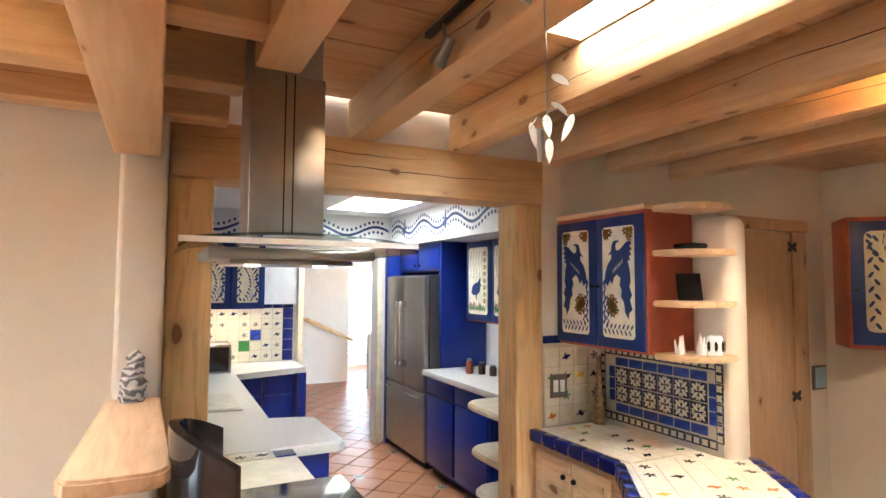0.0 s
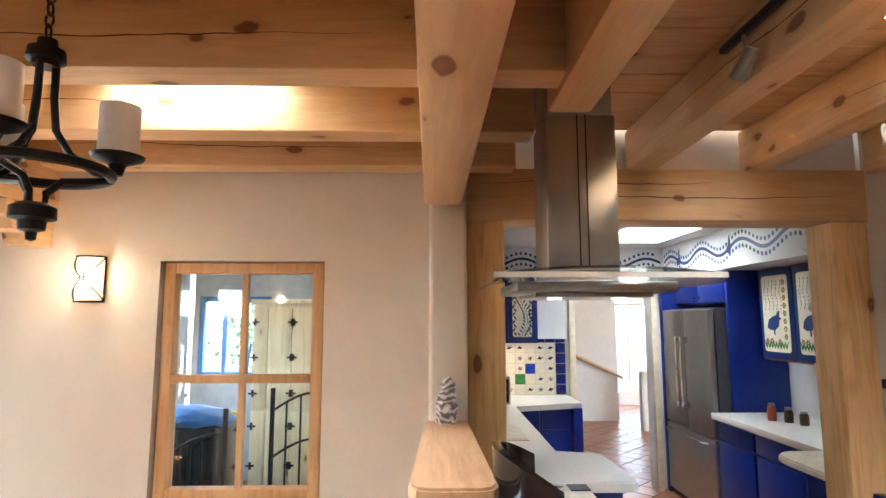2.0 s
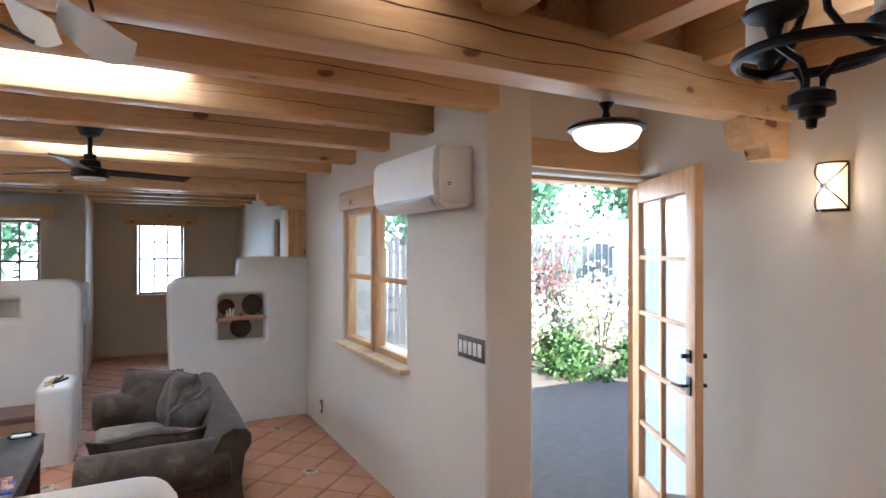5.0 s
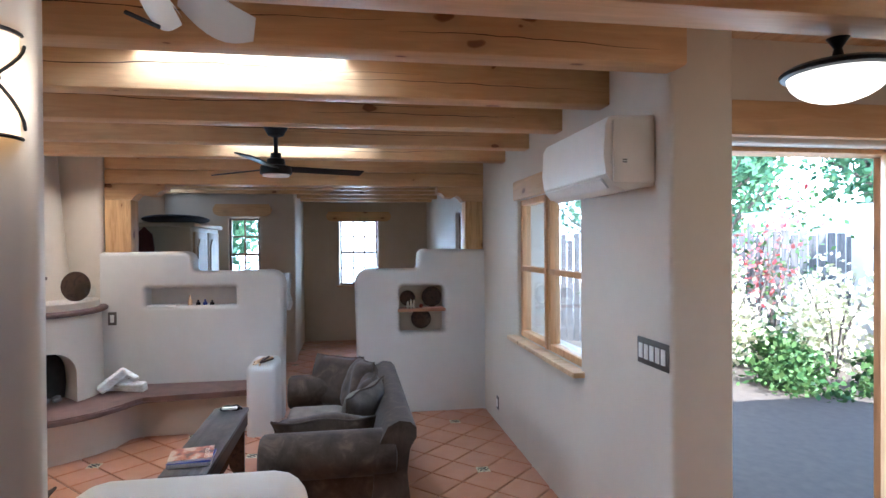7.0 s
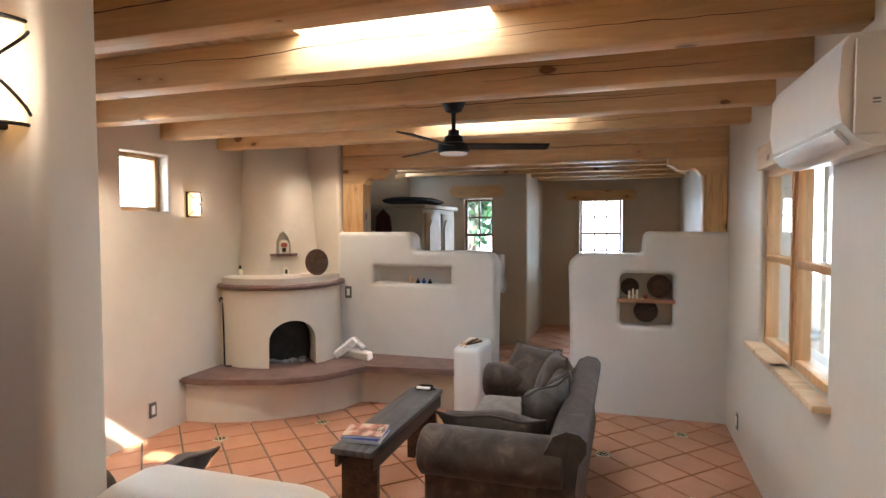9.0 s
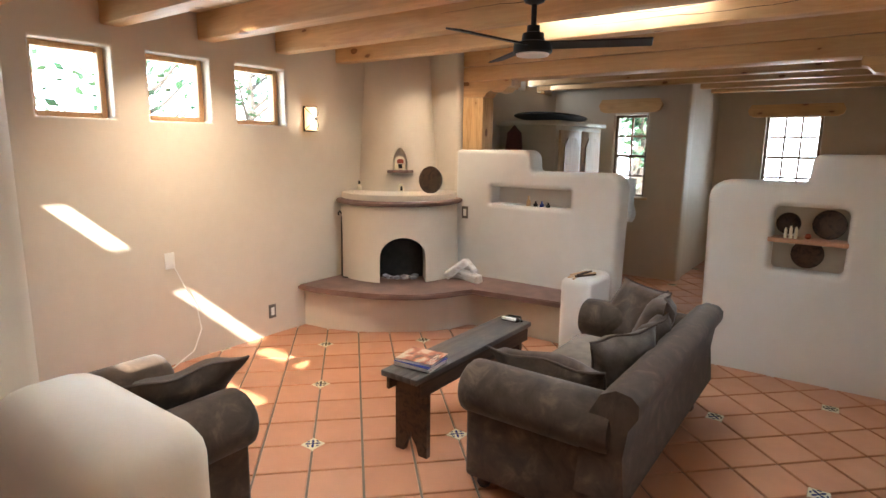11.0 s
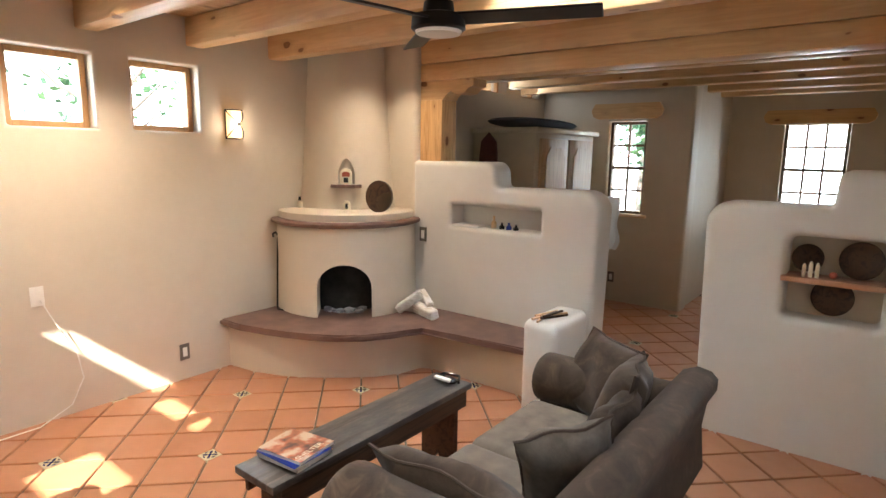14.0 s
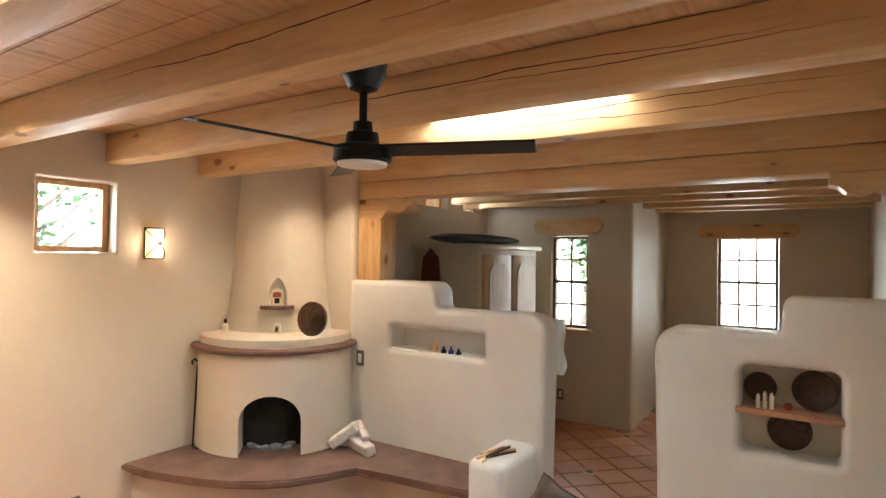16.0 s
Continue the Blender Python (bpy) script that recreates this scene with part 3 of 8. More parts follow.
for y in (-2.4, 0.94, 1.48, 2.00, 2.47):
    beam(-1.954, 0.25 if y > 0.9 else -0.19, y, y + 0.13, 2.38, CEIL_D, BEAM_X)
beam(0.24, 0.38, -2.8, 1.75, 2.36, CEIL_D, BEAM_Y, "short pine beam with a cut end over the cooktop")
for x in (0.80, 1.35, 1.95, 2.42, 2.95):
    beam(x, x + 0.13, -2.8, NORTH + 0.02, 2.40, CEIL_D, BEAM_Y)
beam(0.03, 1.935, NORTH - 0.02, NORTH + 0.2, 2.16, 2.41, BEAM_X, "heavy knotty pine lintel over the kitchen opening")

# drying cracks along the sawn faces
CHECK = plain("crack_shadow", (0.07, 0.03, 0.012), 0.9)


def crack(along, face, a, b, z, seed, width=0.0035):
    """A thin wavering split on a beam's side: along x (0) or y (1), proud of the face by half a millimetre."""
    rnd = random.Random(seed)
    n = max(4, int(abs(b - a) / 0.06))
    bm = bmesh.new()
    drift, prev = 0.0, None
    for i in range(n + 1):
        u = a + (b - a) * i / n
        drift = 0.85 * drift + rnd.uniform(-0.004, 0.004)
        w = width * math.sin(math.pi * (i + 0.3) / (n + 0.6)) * rnd.uniform(0.6, 1.3) + 0.0005
        zz = z + drift + 0.006 * math.sin(i * 0.35)
        pair = [bm.verts.new((u, face, zz + s) if along == 0 else (face, u, zz + s)) for s in (-w / 2, w / 2)]
        if prev:
            bm.faces.new((prev[0], pair[0], pair[1], prev[1]))
        prev = pair
    return structure("beam_crack", bm, CHECK, "dark drying crack along a pine beam", 0)


crack(1, -1.8495, -2.0, 2.60, 2.335, 1, 0.007)
crack(1, -1.8495, 0.2, 1.7, 2.255, 2)
for i, bxx in enumerate((-2.66, -3.30, -3.94, -4.60, -5.24)):
    crack(1, bxx + 0.1305, -2.2 + 0.35 * i, 0.3 + 0.2 * i, 2.385 + 0.01 * (i % 3), 10 + i, 0.0045)
    crack(1, bxx + 0.1305, 0.35 - 0.2 * i, 1.35 - 0.1 * i, 2.345 + 0.012 * (i % 2), 20 + i)
for i, y in enumerate((0.94, 1.48, 2.00, 2.47)):
    crack(0, y - 0.0005, -1.8, -0.3 if i % 2 else -0.9, 2.47 + 0.01 * (i % 3), 30 + i)
for i, x in enumerate((0.80, 1.35, 1.95, 2.42, 2.95)):
    crack(1, x - 0.0005, -0.6 + 0.3 * i, 2.3 - 0.2 * i, 2.50 - 0.012 * (i % 2), 40 + i)
crack(0, NORTH - 0.0205, 0.5, 1.8, 2.27, 50, 0.0045)
crack(0, NORTH - 0.0205, 0.1, 1.2, 2.34, 51)

# posts
for name, x0, x1, y0, y1, z0, z1 in (("post_kitchen", 0.03, 0.21, NORTH - 0.01, NORTH + 0.18, 0, 2.16), ("post_kitchen", 1.755, 1.932, NORTH - 0.01, NORTH + 0.18, 0, 2.16),
                                     ("post_half_wall", -6.12, -5.93, -1.97, -1.75, 1.52, 2.01), ("post_half_wall", -6.12, -5.93, 1.27, 1.445, 1.50, 2.01)):
    structure(name, box(x0, x1, y0, y1, z0, z1, bevel=0.012), POST, "square knotty pine post")


# ---------------------------------------------------------------- things: living room
CORNER = (-5.62, -2.48)


def carve(ob, bm):
    """Cuts a hollow of the shape of bm out of ob's mesh."""
    bmesh.ops.recalc_face_normals(bm, faces=bm.faces)
    me = bpy.data.meshes.new("cutter")
    bm.to_mesh(me)
    bm.free()
    tool = new("cutter", me)
    md = ob.modifiers.new("carve", "BOOLEAN")
    md.operation, md.solver, md.object = "DIFFERENCE", "EXACT", tool
    bpy.context.view_layer.update()
    done = bpy.data.meshes.new_from_object(ob.evaluated_get(bpy.context.evaluated_depsgraph_get()))
    ob.modifiers.clear()
    ob.data = done
    bpy.data.objects.remove(tool)


def fireplace():
    f = thing("fireplace", "cream plaster corner fireplace with a tapering chimney on a stone hearth", "fireplace", at=(-5.62, -2.48, 0))
    base = bmesh.new()
    prism(base, [(-5.9, -2.77), (-4.68, -2.77), (-4.71, -2.52), (-4.80, -2.28), (-4.93, -2.08), (-5.08, -1.90), (-5.22, -1.76), (-5.38, -1.67), (-5.55, -1.63), (-5.60, -1.55), (-5.60, -0.66), (-5.9, -0.66)], -0.02, 0.325)
    part("hearth_base", base, PLASTER, f, smooth=0.9)
    top = bmesh.new()
    prism(top, [(-5.9, -2.77), (-4.61, -2.77), (-4.63, -2.55), (-4.68, -2.34), (-4.74, -2.15), (-4.81, -1.99), (-4.90, -1.82), (-5.04, -1.69), (-5.20, -1.58), (-5.33, -1.55), (-5.42, -1.50), (-5.45, -1.2), (-5.50, -0.66), (-5.9, -0.66)], 0.327, 0.375)
    bmesh.ops.bevel(top, geom=[e for e in top.edges if e.is_valid and abs(e.verts[0].co.z - e.verts[1].co.z) < 1e-6], offset=0.012, segments=2, affect="EDGES")
    part("hearth_slab", top, FLAG, f, "rough reddish-brown flagstone slab")
    # body with an arched mouth
    c, s, mid = CORNER[0], CORNER[1], radians(44)
    body = bmesh.new()
    z0, zs, zt, wa = 0.37, 0.60, 0.78, 0.36
    zz = [z0, 0.46, 0.54] + [zs + (zt - zs) * math.sin(k * math.pi / 16) for k in range(9)] + [0.84, 0.92, 1.0, 1.055]

    def half(z):
        if z >= zt - 1e-6:
            return 0.0
        return wa if z <= zs else wa * math.sqrt(max(0, 1 - ((z - zs) / (zt - zs)) ** 2))

    for sgn in (-1, 1):
        rows = []
        for z in zz:
            w = half(z)
            row = []
            for k in range(19):
                a = w + (math.pi * 0.75 - w) * (k / 18) ** 1.25
                r = 0.578 - 0.02 * (z - 0.37)
                row.append(body.verts.new((c + r * math.cos(mid + sgn * a), s + r * math.sin(mid + sgn * a), z)))
            rows.append(row)
        for p, q in zip(rows, rows[1:]):
            for k in range(18):
                body.faces.new((p[k], p[k + 1], q[k + 1], q[k]))
        for p, q, z in zip(rows, rows[1:], zz):
            if z < zt - 1e-6:
                d = Vector((-math.cos(mid), -math.sin(mid), 0)) * 0.30
                a, b = body.verts.new(p[0].co + d), body.verts.new(q[0].co + d)
                body.faces.new((p[0], q[0], b, a))
    bmesh.ops.remove_doubles(body, verts=body.verts[:], dist=1e-4)
    part("body", body, PLASTER, f, smooth=0.8)
    fb = bmesh.new()
    lathe(fb, [(0.0, 0.376), (0.30, 0.376), (0.33, 0.5), (0.30, 0.7), (0.2, 0.86), (0.0, 0.92)], 20, Matrix.Translation((c + 0.05, s + 0.05, 0)))
    part("firebox", fb, SOOT, f, "soot-blackened firebox")
    ledge = bmesh.new()
    lathe(ledge, [(0.0, 1.05), (0.59, 1.05), (0.61, 1.06), (0.615, 1.08), (0.60, 1.095), (0, 1.095)], 48, Matrix.Translation((c, s, 0)))
    part("ledge", ledge, FLAG, f, "thin flagstone mantel ledge")
    ch = bmesh.new()
    lathe(ch, [(0.0, 1.09), (0.55, 1.09), (0.55, 1.145), (0.53, 1.155), (0.0, 1.155)], 48, Matrix.Translation((c, s, 0)))
    part("curb", ch, PLASTER, f)
    ch = bmesh.new()
    prof = [(0, 1.151), (0.465, 1.151), (0.45, 1.22), (0.43, 1.34), (0.405, 1.6), (0.38, 1.9), (0.355, 2.2), (0.34, 2.455), (0, 2.455)]
    m = Matrix.Translation((-5.81, -2.66, 0))
    lathe(ch, prof, 40, m)
    chim = part("chimney", ch, PLASTER, f)
    cut = bmesh.new()
    lathe(cut, [(0.0, 1.351), (0.066, 1.351), (0.066, 1.43), (0.056, 1.475), (0.036, 1.52), (0.012, 1.55), (0.0, 1.553)], 24, Matrix.Translation((-5.81 + 0.415 * math.cos(mid), -2.66 + 0.415 * math.sin(mid), 0)))
    carve(chim, cut)
    sh = bmesh.new()
    prism(sh, [(-0.12, -0.1), (0.12, -0.1), (0.12, 0.0), (0.07, 0.045), (-0.07, 0.045), (-0.12, 0.0)], 1.325, 1.35, Matrix.Translation((-5.81, -2.66, 0)) @ pose(0.455 * math.cos(mid), 0.455 * math.sin(mid), 0, 0, 0, 44 - 90))
    part("niche_shelf", sh, FLAG, f, "small flagstone shelf")
    ash = bmesh.new()
    rnd = random.Random(3)
    for _ in range(26):
        a, r = rnd.uniform(0, 6.28), rnd.uniform(0, 0.17)
        v = bmesh.ops.create_icosphere(ash, subdivisions=1, radius=rnd.uniform(0.015, 0.045))["verts"]
        bmesh.ops.transform(ash, matrix=Matrix.Translation((c + 0.2 + r * math.cos(a), s + 0.2 + r * math.sin(a), 0.39)) @ Matrix.Diagonal((1.3, 1, 0.7, 1)), verts=v)
    part("ashes", ash, ASH, f, "grey ash and charred lumps", smooth=0)
    return f


ASH = plain("ash", (0.16, 0.16, 0.17), 0.95, vary=0.5)
fireplace()

post = structure("bench_end_post", box(-5.9, -5.42, -0.70, -0.46, -0.05, 0.595, bevel=0.055, seg=4), PLASTER_WHITE, "short rounded plaster post at the end of the bench", 0.9)

# kindling on the post
k = thing("kindling", "small bundle of split kindling on the plaster post", "firewood", at=(-5.6, -0.58, 0.6))
rnd = random.Random(8)
for i in range(7):
    part("stick", box(-0.10, 0.10, -0.006, 0.006, 0, 0.012, m=pose(-5.55 + rnd.uniform(-.05, .05), -0.58 + rnd.uniform(-.03, .03), 0.596 + 0.011 * (i // 3), 0, 0, rnd.uniform(-35, 35))), DARK_WOOD if i % 3 == 0 else PALE_WOOD, k)

# a cloth over the far edge of the half wall
cl = thing("draped_cloth", "white lacy cloth hanging over the far edge of the half wall", "cloth", at=(-6.14, -0.45, 1.3))
bm = bmesh.new()
rows = []
for j in range(12):
    z = 1.33 - 0.36 * j / 11
    rows.append([bm.verts.new((-6.165 + 0.012 * math.sin(k * 1.9 + j * 0.2), -0.60 + 0.20 * k / 10 + 0.02 * math.sin(j * 0.9) * (j / 11), z)) for k in range(11)])
for p, q in zip(rows, rows[1:]):
    for k in range(10):
        bm.faces.new((p[k], p[k + 1], q[k + 1], q[k]))
bmesh.ops.solidify(bm, geom=bm.faces[:], thickness=0.006)
part("fabric", bm, WHITE, cl, smooth=1.2)

# birch logs in paper
BIRCH = Mat("birch_bark", (0.7, 0.68, 0.64), 0.7)
BIRCH.color(BIRCH.ramp(BIRCH.noise(22, 5, stretch=(1, 1, 3)), (0.28, (0.30, 0.24, 0.19)), (0.36, (0.66, 0.62, 0.57)), (0.6, (0.78, 0.77, 0.75))))
BIRCH = BIRCH.bump(BIRCH.noise(40, 3), 0.3, 0.004).m
lg = thing("log_pile", "split white birch firewood on the hearth", "firewood", at=(-5.65, -1.76, 0.376))
for (x, y, z, rz, ry, l, w) in ((-5.66, -1.68, 0.415, 70, 0, 0.30, 0.075), (-5.70, -1.80, 0.41, 100, 0, 0.22, 0.065), (-5.62, -1.80, 0.475, 110, -38, 0.24, 0.07), (-5.70, -1.70, 0.50, 60, 20, 0.2, 0.055)):
    part("log", box(-l / 2, l / 2, -w / 2, w / 2, -w / 2, w / 2, bevel=0.014, m=pose(x, y, z, 12, ry, rz)), BIRCH, lg, smooth=0)

# poker
pk = thing("fire_poker", "black iron fire poker leaning in the corner", "fire tool", at=(-5.03, -2.66, 0.376))
bm = bmesh.new()
tube(bm, [(-5.04, -2.60, 0.385), (-5.04, -2.66, 0.38), (-5.05, -2.68, 0.39), (-5.12, -2.745, 0.92), (-5.125, -2.75, 0.95), (-5.10, -2.745, 0.975), (-5.07, -2.735, 0.965), (-5.075, -2.735, 0.94)], 0.007)
part("rod", bm, BLACK_IRON, pk)

# things on the mantel
sa = thing("small_shrine", "small painted wooden shrine box with a red arch", "ornament", at=(-5.50, -2.36, 1.351))
R44 = pose(-5.492, -2.354, 1.351, 0, 0, -46 + 180)
bm = bmesh.new()
prism(bm, [(-0.045, 0), (0.045, 0), (0.045, 0.09), (0.03, 0.115), (0, 0.125), (-0.03, 0.115), (-0.045, 0.09)], -0.015, 0.015, R44 @ pose(0, 0, 0, 90, 0, 0))
part("case", bm, CREAM, sa)
bm = bmesh.new()
prism(bm, [(-0.03, 0.06), (0.03, 0.06), (0.03, 0.09), (0.015, 0.1), (-0.015, 0.1), (-0.03, 0.09)], -0.019, -0.0155, R44 @ pose(0, 0, 0, 90, 0, 0) @ Matrix.Diagonal((1, 1, -1, 1)))
part("arch", bm, RED, sa, "red painted arch")
bm = bmesh.new()
prism(bm, [(-0.018, 0.015), (0.018, 0.015), (0.018, 0.055), (-0.018, 0.055)], -0.019, -0.0155, R44 @ pose(0, 0, 0, 90, 0, 0) @ Matrix.Diagonal((1, 1, -1, 1)))
part("figure_panel", bm, BLACK, sa, "dark little panel")

dr = thing("round_plaque", "dark brown round hide drum leaning on the chimney", "ornament", at=(-5.53, -2.03, 1.157))
bm = bmesh.new()
cyl(bm, 0.115, 0.115, -0.02, 0.02, 36, pose(-5.53, -2.03, 1.272, 0, 0, 24) @ pose(0, 0, 0, 0, 84, 0) @ Matrix.Diagonal((1.05, 0.9, 1, 1)))
part("drum", bm, DARK_WOOD, dr)
bm = bmesh.new()
cyl(bm, 0.075, 0.075, 0, 0.004, 30, pose(-5.53, -1.96, 1.232, 0, 0, 24) @ pose(0, 0, 0, 0, 82, 0))
part("glass_disc", bm, GLASS, dr, "clear glass disc behind it")

for x, y, lab, mt in ((-5.31, -2.70, "little dark bottle with a pale label", BLACK), (-5.455, -2.31, "little grey and white carved stone", CREAM)):
    b = thing("small_bottle" if mt is BLACK else "carved_stone", lab + " on the mantel", "ornament", at=(x, y, 1.157))
    bm = bmesh.new()
    if mt is BLACK:
        lathe(bm, [(0, 1.157), (0.022, 1.157), (0.023, 1.20), (0.008, 1.215), (0.008, 1.235), (0, 1.235)], 14, Matrix.Translation((x, y, 0)))
        part("bottle", bm, CREAM, b)
        bm = bmesh.new()
        lathe(bm, [(0, 1.215), (0.011, 1.215), (0.009, 1.245), (0, 1.247)], 12, Matrix.Translation((x, y, 0)))
        part("cap", bm, BLACK, b, "black cap")
    else:
        prism(bm, [(-0.028, 0), (0.028, 0), (0.028, 0.045), (0.012, 0.07), (-0.012, 0.07), (-0.028, 0.045)], -0.015, 0.015, pose(x, y, 1.157, 90, 0, 44 + 90))
        part("stone", bm, CREAM, b)
        bm = bmesh.new()
        prism(bm, [(-0.012, 0.01), (0.012, 0.01), (0.008, 0.05), (-0.008, 0.05)], 0.0152, 0.0175, pose(x, y, 1.157, 90, 0, 44 + 90))
        part("carving", bm, BLACK, b, "dark carved mark")


# ---- sofa: seats face towards -y, built along x from 0 to w, its back at y = 0
def cushion(bm, cx, cy, cz, w, h, t, m):
    """A pillow with a pinched, piped edge: w across, h up, t thick."""
    n = 10
    grid = {}
    for side in (1, -1):
        for i in range(n + 1):
            for j in range(n + 1):
                u, v = 2 * i / n - 1, 2 * j / n - 1
                e = (1 - u ** 4) * (1 - v ** 4)
                pinch = 1 - 0.07 * (1 - abs(v) ** 2) * abs(u) ** 3 - 0.07 * (1 - abs(u) ** 2) * abs(v) ** 3
                x = u * w / 2 * (pinch if abs(u) > 0.5 else 1)
                z = v * h / 2 * (pinch if abs(v) > 0.5 else 1)
                y = side * t / 2 * max(0, e) ** 0.55 + 0.012 * math.sin(5 * u + 3 * v + w * 20)
                if (i in (0, n) or j in (0, n)) and side == -1:
                    grid[side, i, j] = grid[1, i, j]
                else:
                    grid[side, i, j] = bm.verts.new(m @ Vector((cx + x, cy + y, cz + z)))
    for side in (1, -1):
        for i in range(n):
            for j in range(n):
                bm.faces.new([grid[side, i, j], grid[side, i + 1, j], grid[side, i + 1, j + 1], grid[side, i, j + 1]][::side])
    return [grid[1, i, j].co.copy() for i, j in [(i, 0) for i in range(n + 1)] + [(n, j) for j in range(1, n + 1)] + [(i, n) for i in range(n - 1, -1, -1)] + [(0, j) for j in range(n - 1, 0, -1)]]


def pillow(parent, m, w=0.42, h=0.42, t=0.15, label="", mat=None):
    bm = bmesh.new()
    edge = cushion(bm, 0, 0, 0, w, h, t, m)
    ob = part("pillow", bm, mat or SUEDE, parent, label, smooth=1.2)
    bm = bmesh.new()
    tube(bm, edge + [edge[0]], 0.006, 6)
    part("piping", bm, SUEDE_DARK, ob, "darker piped edge")
    return ob


SUEDE_DARK = plain("suede_dark", (0.06, 0.038, 0.026), 0.9, vary=0.2)
SUEDE_GREY = plain("suede_crushed", (0.105, 0.082, 0.06), 0.8, vary=0.35, scale=18, bump=0.3)


def sofa(name, m, w, depth, label, base_at):
    s = thing(name, label, "sofa", at=base_at)
    arm, H, B = 0.25, 0.60, 0.66
    seat_w = w - 2 * arm
    bm = bmesh.new()
    bx(bm, 0.05, w - 0.05, 0.04, depth - 0.04, 0.06, 0.27, 0.02, 2, m)
    part("frame", bm, SUEDE, s)
    # rolled back: the section run along x
    bm = bmesh.new()
    prof = [(-0.02, 0.20), (0.0, 0.40), (-0.015, 0.52), (-0.05, 0.58), (-0.05, 0.63), (-0.02, B), (0.04, B + 0.01), (0.10, B - 0.02), (0.14, 0.56), (0.17, 0.42), (0.19, 0.20)]
    pm = m @ Matrix(((0, 0, 1, 0), (1, 0, 0, 0), (0, 1, 0, 0), (0, 0, 0, 1)))
    prism(bm, prof, 0.02, w - 0.02, pm)
    part("backrest", bm, SUEDE, s, smooth=1.0)
    for x0, lab in ((0.0, ""), (w - arm, "")):
        bm = bmesh.new()
        # rolled arm: a roll along y over an upright panel
        bx(bm, x0 + 0.035, x0 + arm - 0.035, 0.05, depth - 0.03, 0.06, H - 0.12, 0.02, 2, m)
        roll = [(x0 + arm / 2 + 0.135 * math.cos(a), H - 0.125 + 0.125 * math.sin(a)) for a in (2 * math.pi * k / 20 for k in range(20))]
        n0 = len(bm.verts)
        lo, hi = [], []
        rings = []
        for y, f in ((0.05, 0.8), (0.06, 0.97), (0.09, 1.0), (depth - 0.05, 1.0), (depth - 0.015, 0.97), (depth, 0.85)):
            rings.append([bm.verts.new(m @ Vector((x0 + arm / 2 + (px - x0 - arm / 2) * f, y, H - 0.125 + (pz - H + 0.125) * f))) for px, pz in roll])
        for p, q in zip(rings, rings[1:]):
            for k in range(20):
                bm.faces.new((p[k], p[(k + 1) % 20], q[(k + 1) % 20], q[k]))
        bm.faces.new(rings[0])
        bm.faces.new(rings[-1])
        part("armrest", bm, SUEDE, s, smooth=1.0)
    n = 2 if w > 1.3 else 1
    for i in range(n):
        bm = bmesh.new()
        a, b = arm - 0.01 + seat_w / n * i, arm + 0.01 + seat_w / n * (i + 1) - 0.012
        vs = bx(bm, a, b, 0.18, depth - 0.02, 0.27, 0.41, 0.045, 4, m)
        part("seat_cushion", bm, SEAT_SUEDE, s, "paler taupe suede seat", smooth=1.0)
    for x in (0.10, w - 0.10):
        for y in (0.08, depth - 0.10):
            bm = bmesh.new()
            lathe(bm, [(0, 0), (0.025, 0), (0.035, 0.02), (0.03, 0.045), (0.038, 0.07), (0, 0.07)], 14, m @ Matrix.Translation((x, y, 0)))
            part("foot", bm, DARK_WOOD, s, "turned dark wooden foot")
    return s


# back of the sofa along y = 0.44, facing the hearth
SM = Matrix.Translation((-3.46, 0.46, 0)) @ pose(0, 0, 0, 0, 0, 180)
so = sofa("sofa", SM, 1.62, 0.76, "taupe suede sofa with rolled arms beside the wooden bench", (-4.27, 0.1, 0))
for (x, y, z, rx, ry, rz, w, t) in ((-3.80, 0.02, 0.50, 44, 0, 92, 0.56, 0.15), (-4.10, 0.25, 0.545, -16, 12, -48, 0.34, 0.15), (-4.44, 0.26, 0.535, -22, 10, -8, 0.32, 0.13), (-4.66, 0.22, 0.57, -20, -4, 14, 0.40, 0.16), (-4.90, 0.04, 0.56, -24, 0, 56, 0.44, 0.15)):
    p = thing("throw_pillow", "crushed grey-brown velvet pillow on the sofa" if abs(x + 4.2) < 0.2 else "brown suede pillow with a piped edge on the sofa", "pillow", "sofa pillows", at=(x, y, z - 0.15))
    pillow(p, pose(x, y, z, rx, ry, rz), w, 0.36 if w < 0.40 else 0.40, t, mat=SUEDE_GREY if abs(x + 4.2) < 0.2 else None)

sofa("armchair", Matrix.Translation((-2.10, -1.61, 0)) @ pose(0, 0, 0, 0, 0, 90), 0.86, 0.64, "taupe suede armchair with rolled arms in the sun", (-2.7, -1.0, 0))
p = thing("throw_pillow", "brown suede pillow with a piped edge on the armchair", "pillow", "sofa pillows", at=(-2.8, -1.0, 0.45))
pillow(p, pose(-2.58, -1.06, 0.56, 40, 0, 176), 0.48, 0.38, 0.12)

# ---- bench
bn = thing("bench", "long dark worn wooden bench with notched ends", "bench", at=(-4.07, -0.655, 0))
BX0, BX1, BY0, BY1 = -4.66, -3.47, -0.77, -0.54
bm = bmesh.new()
bx(bm, BX0, BX1, BY0, BY1, 0.43, 0.462, 0.006)
WORN = Mat("worn_bench_top", (0.05, 0.04, 0.035), 0.38)
WORN.color(WORN.mix(WORN.ramp(WORN.noise(11, 6, 0.7, stretch=(0.5, 1, 1)), (0.42, (0.05, 0.045, 0.042)), (0.56, (0.085, 0.07, 0.06)), (0.63, (0.13, 0.10, 0.08)), (0.72, (0.05, 0.03, 0.02))), (0.03, 0.018, 0.012), WORN.ramp(WORN.noise(5, 3, stretch=(0.3, 6, 1)), (0.5, (0, 0, 0)), (0.62, (0.7,) * 3))))
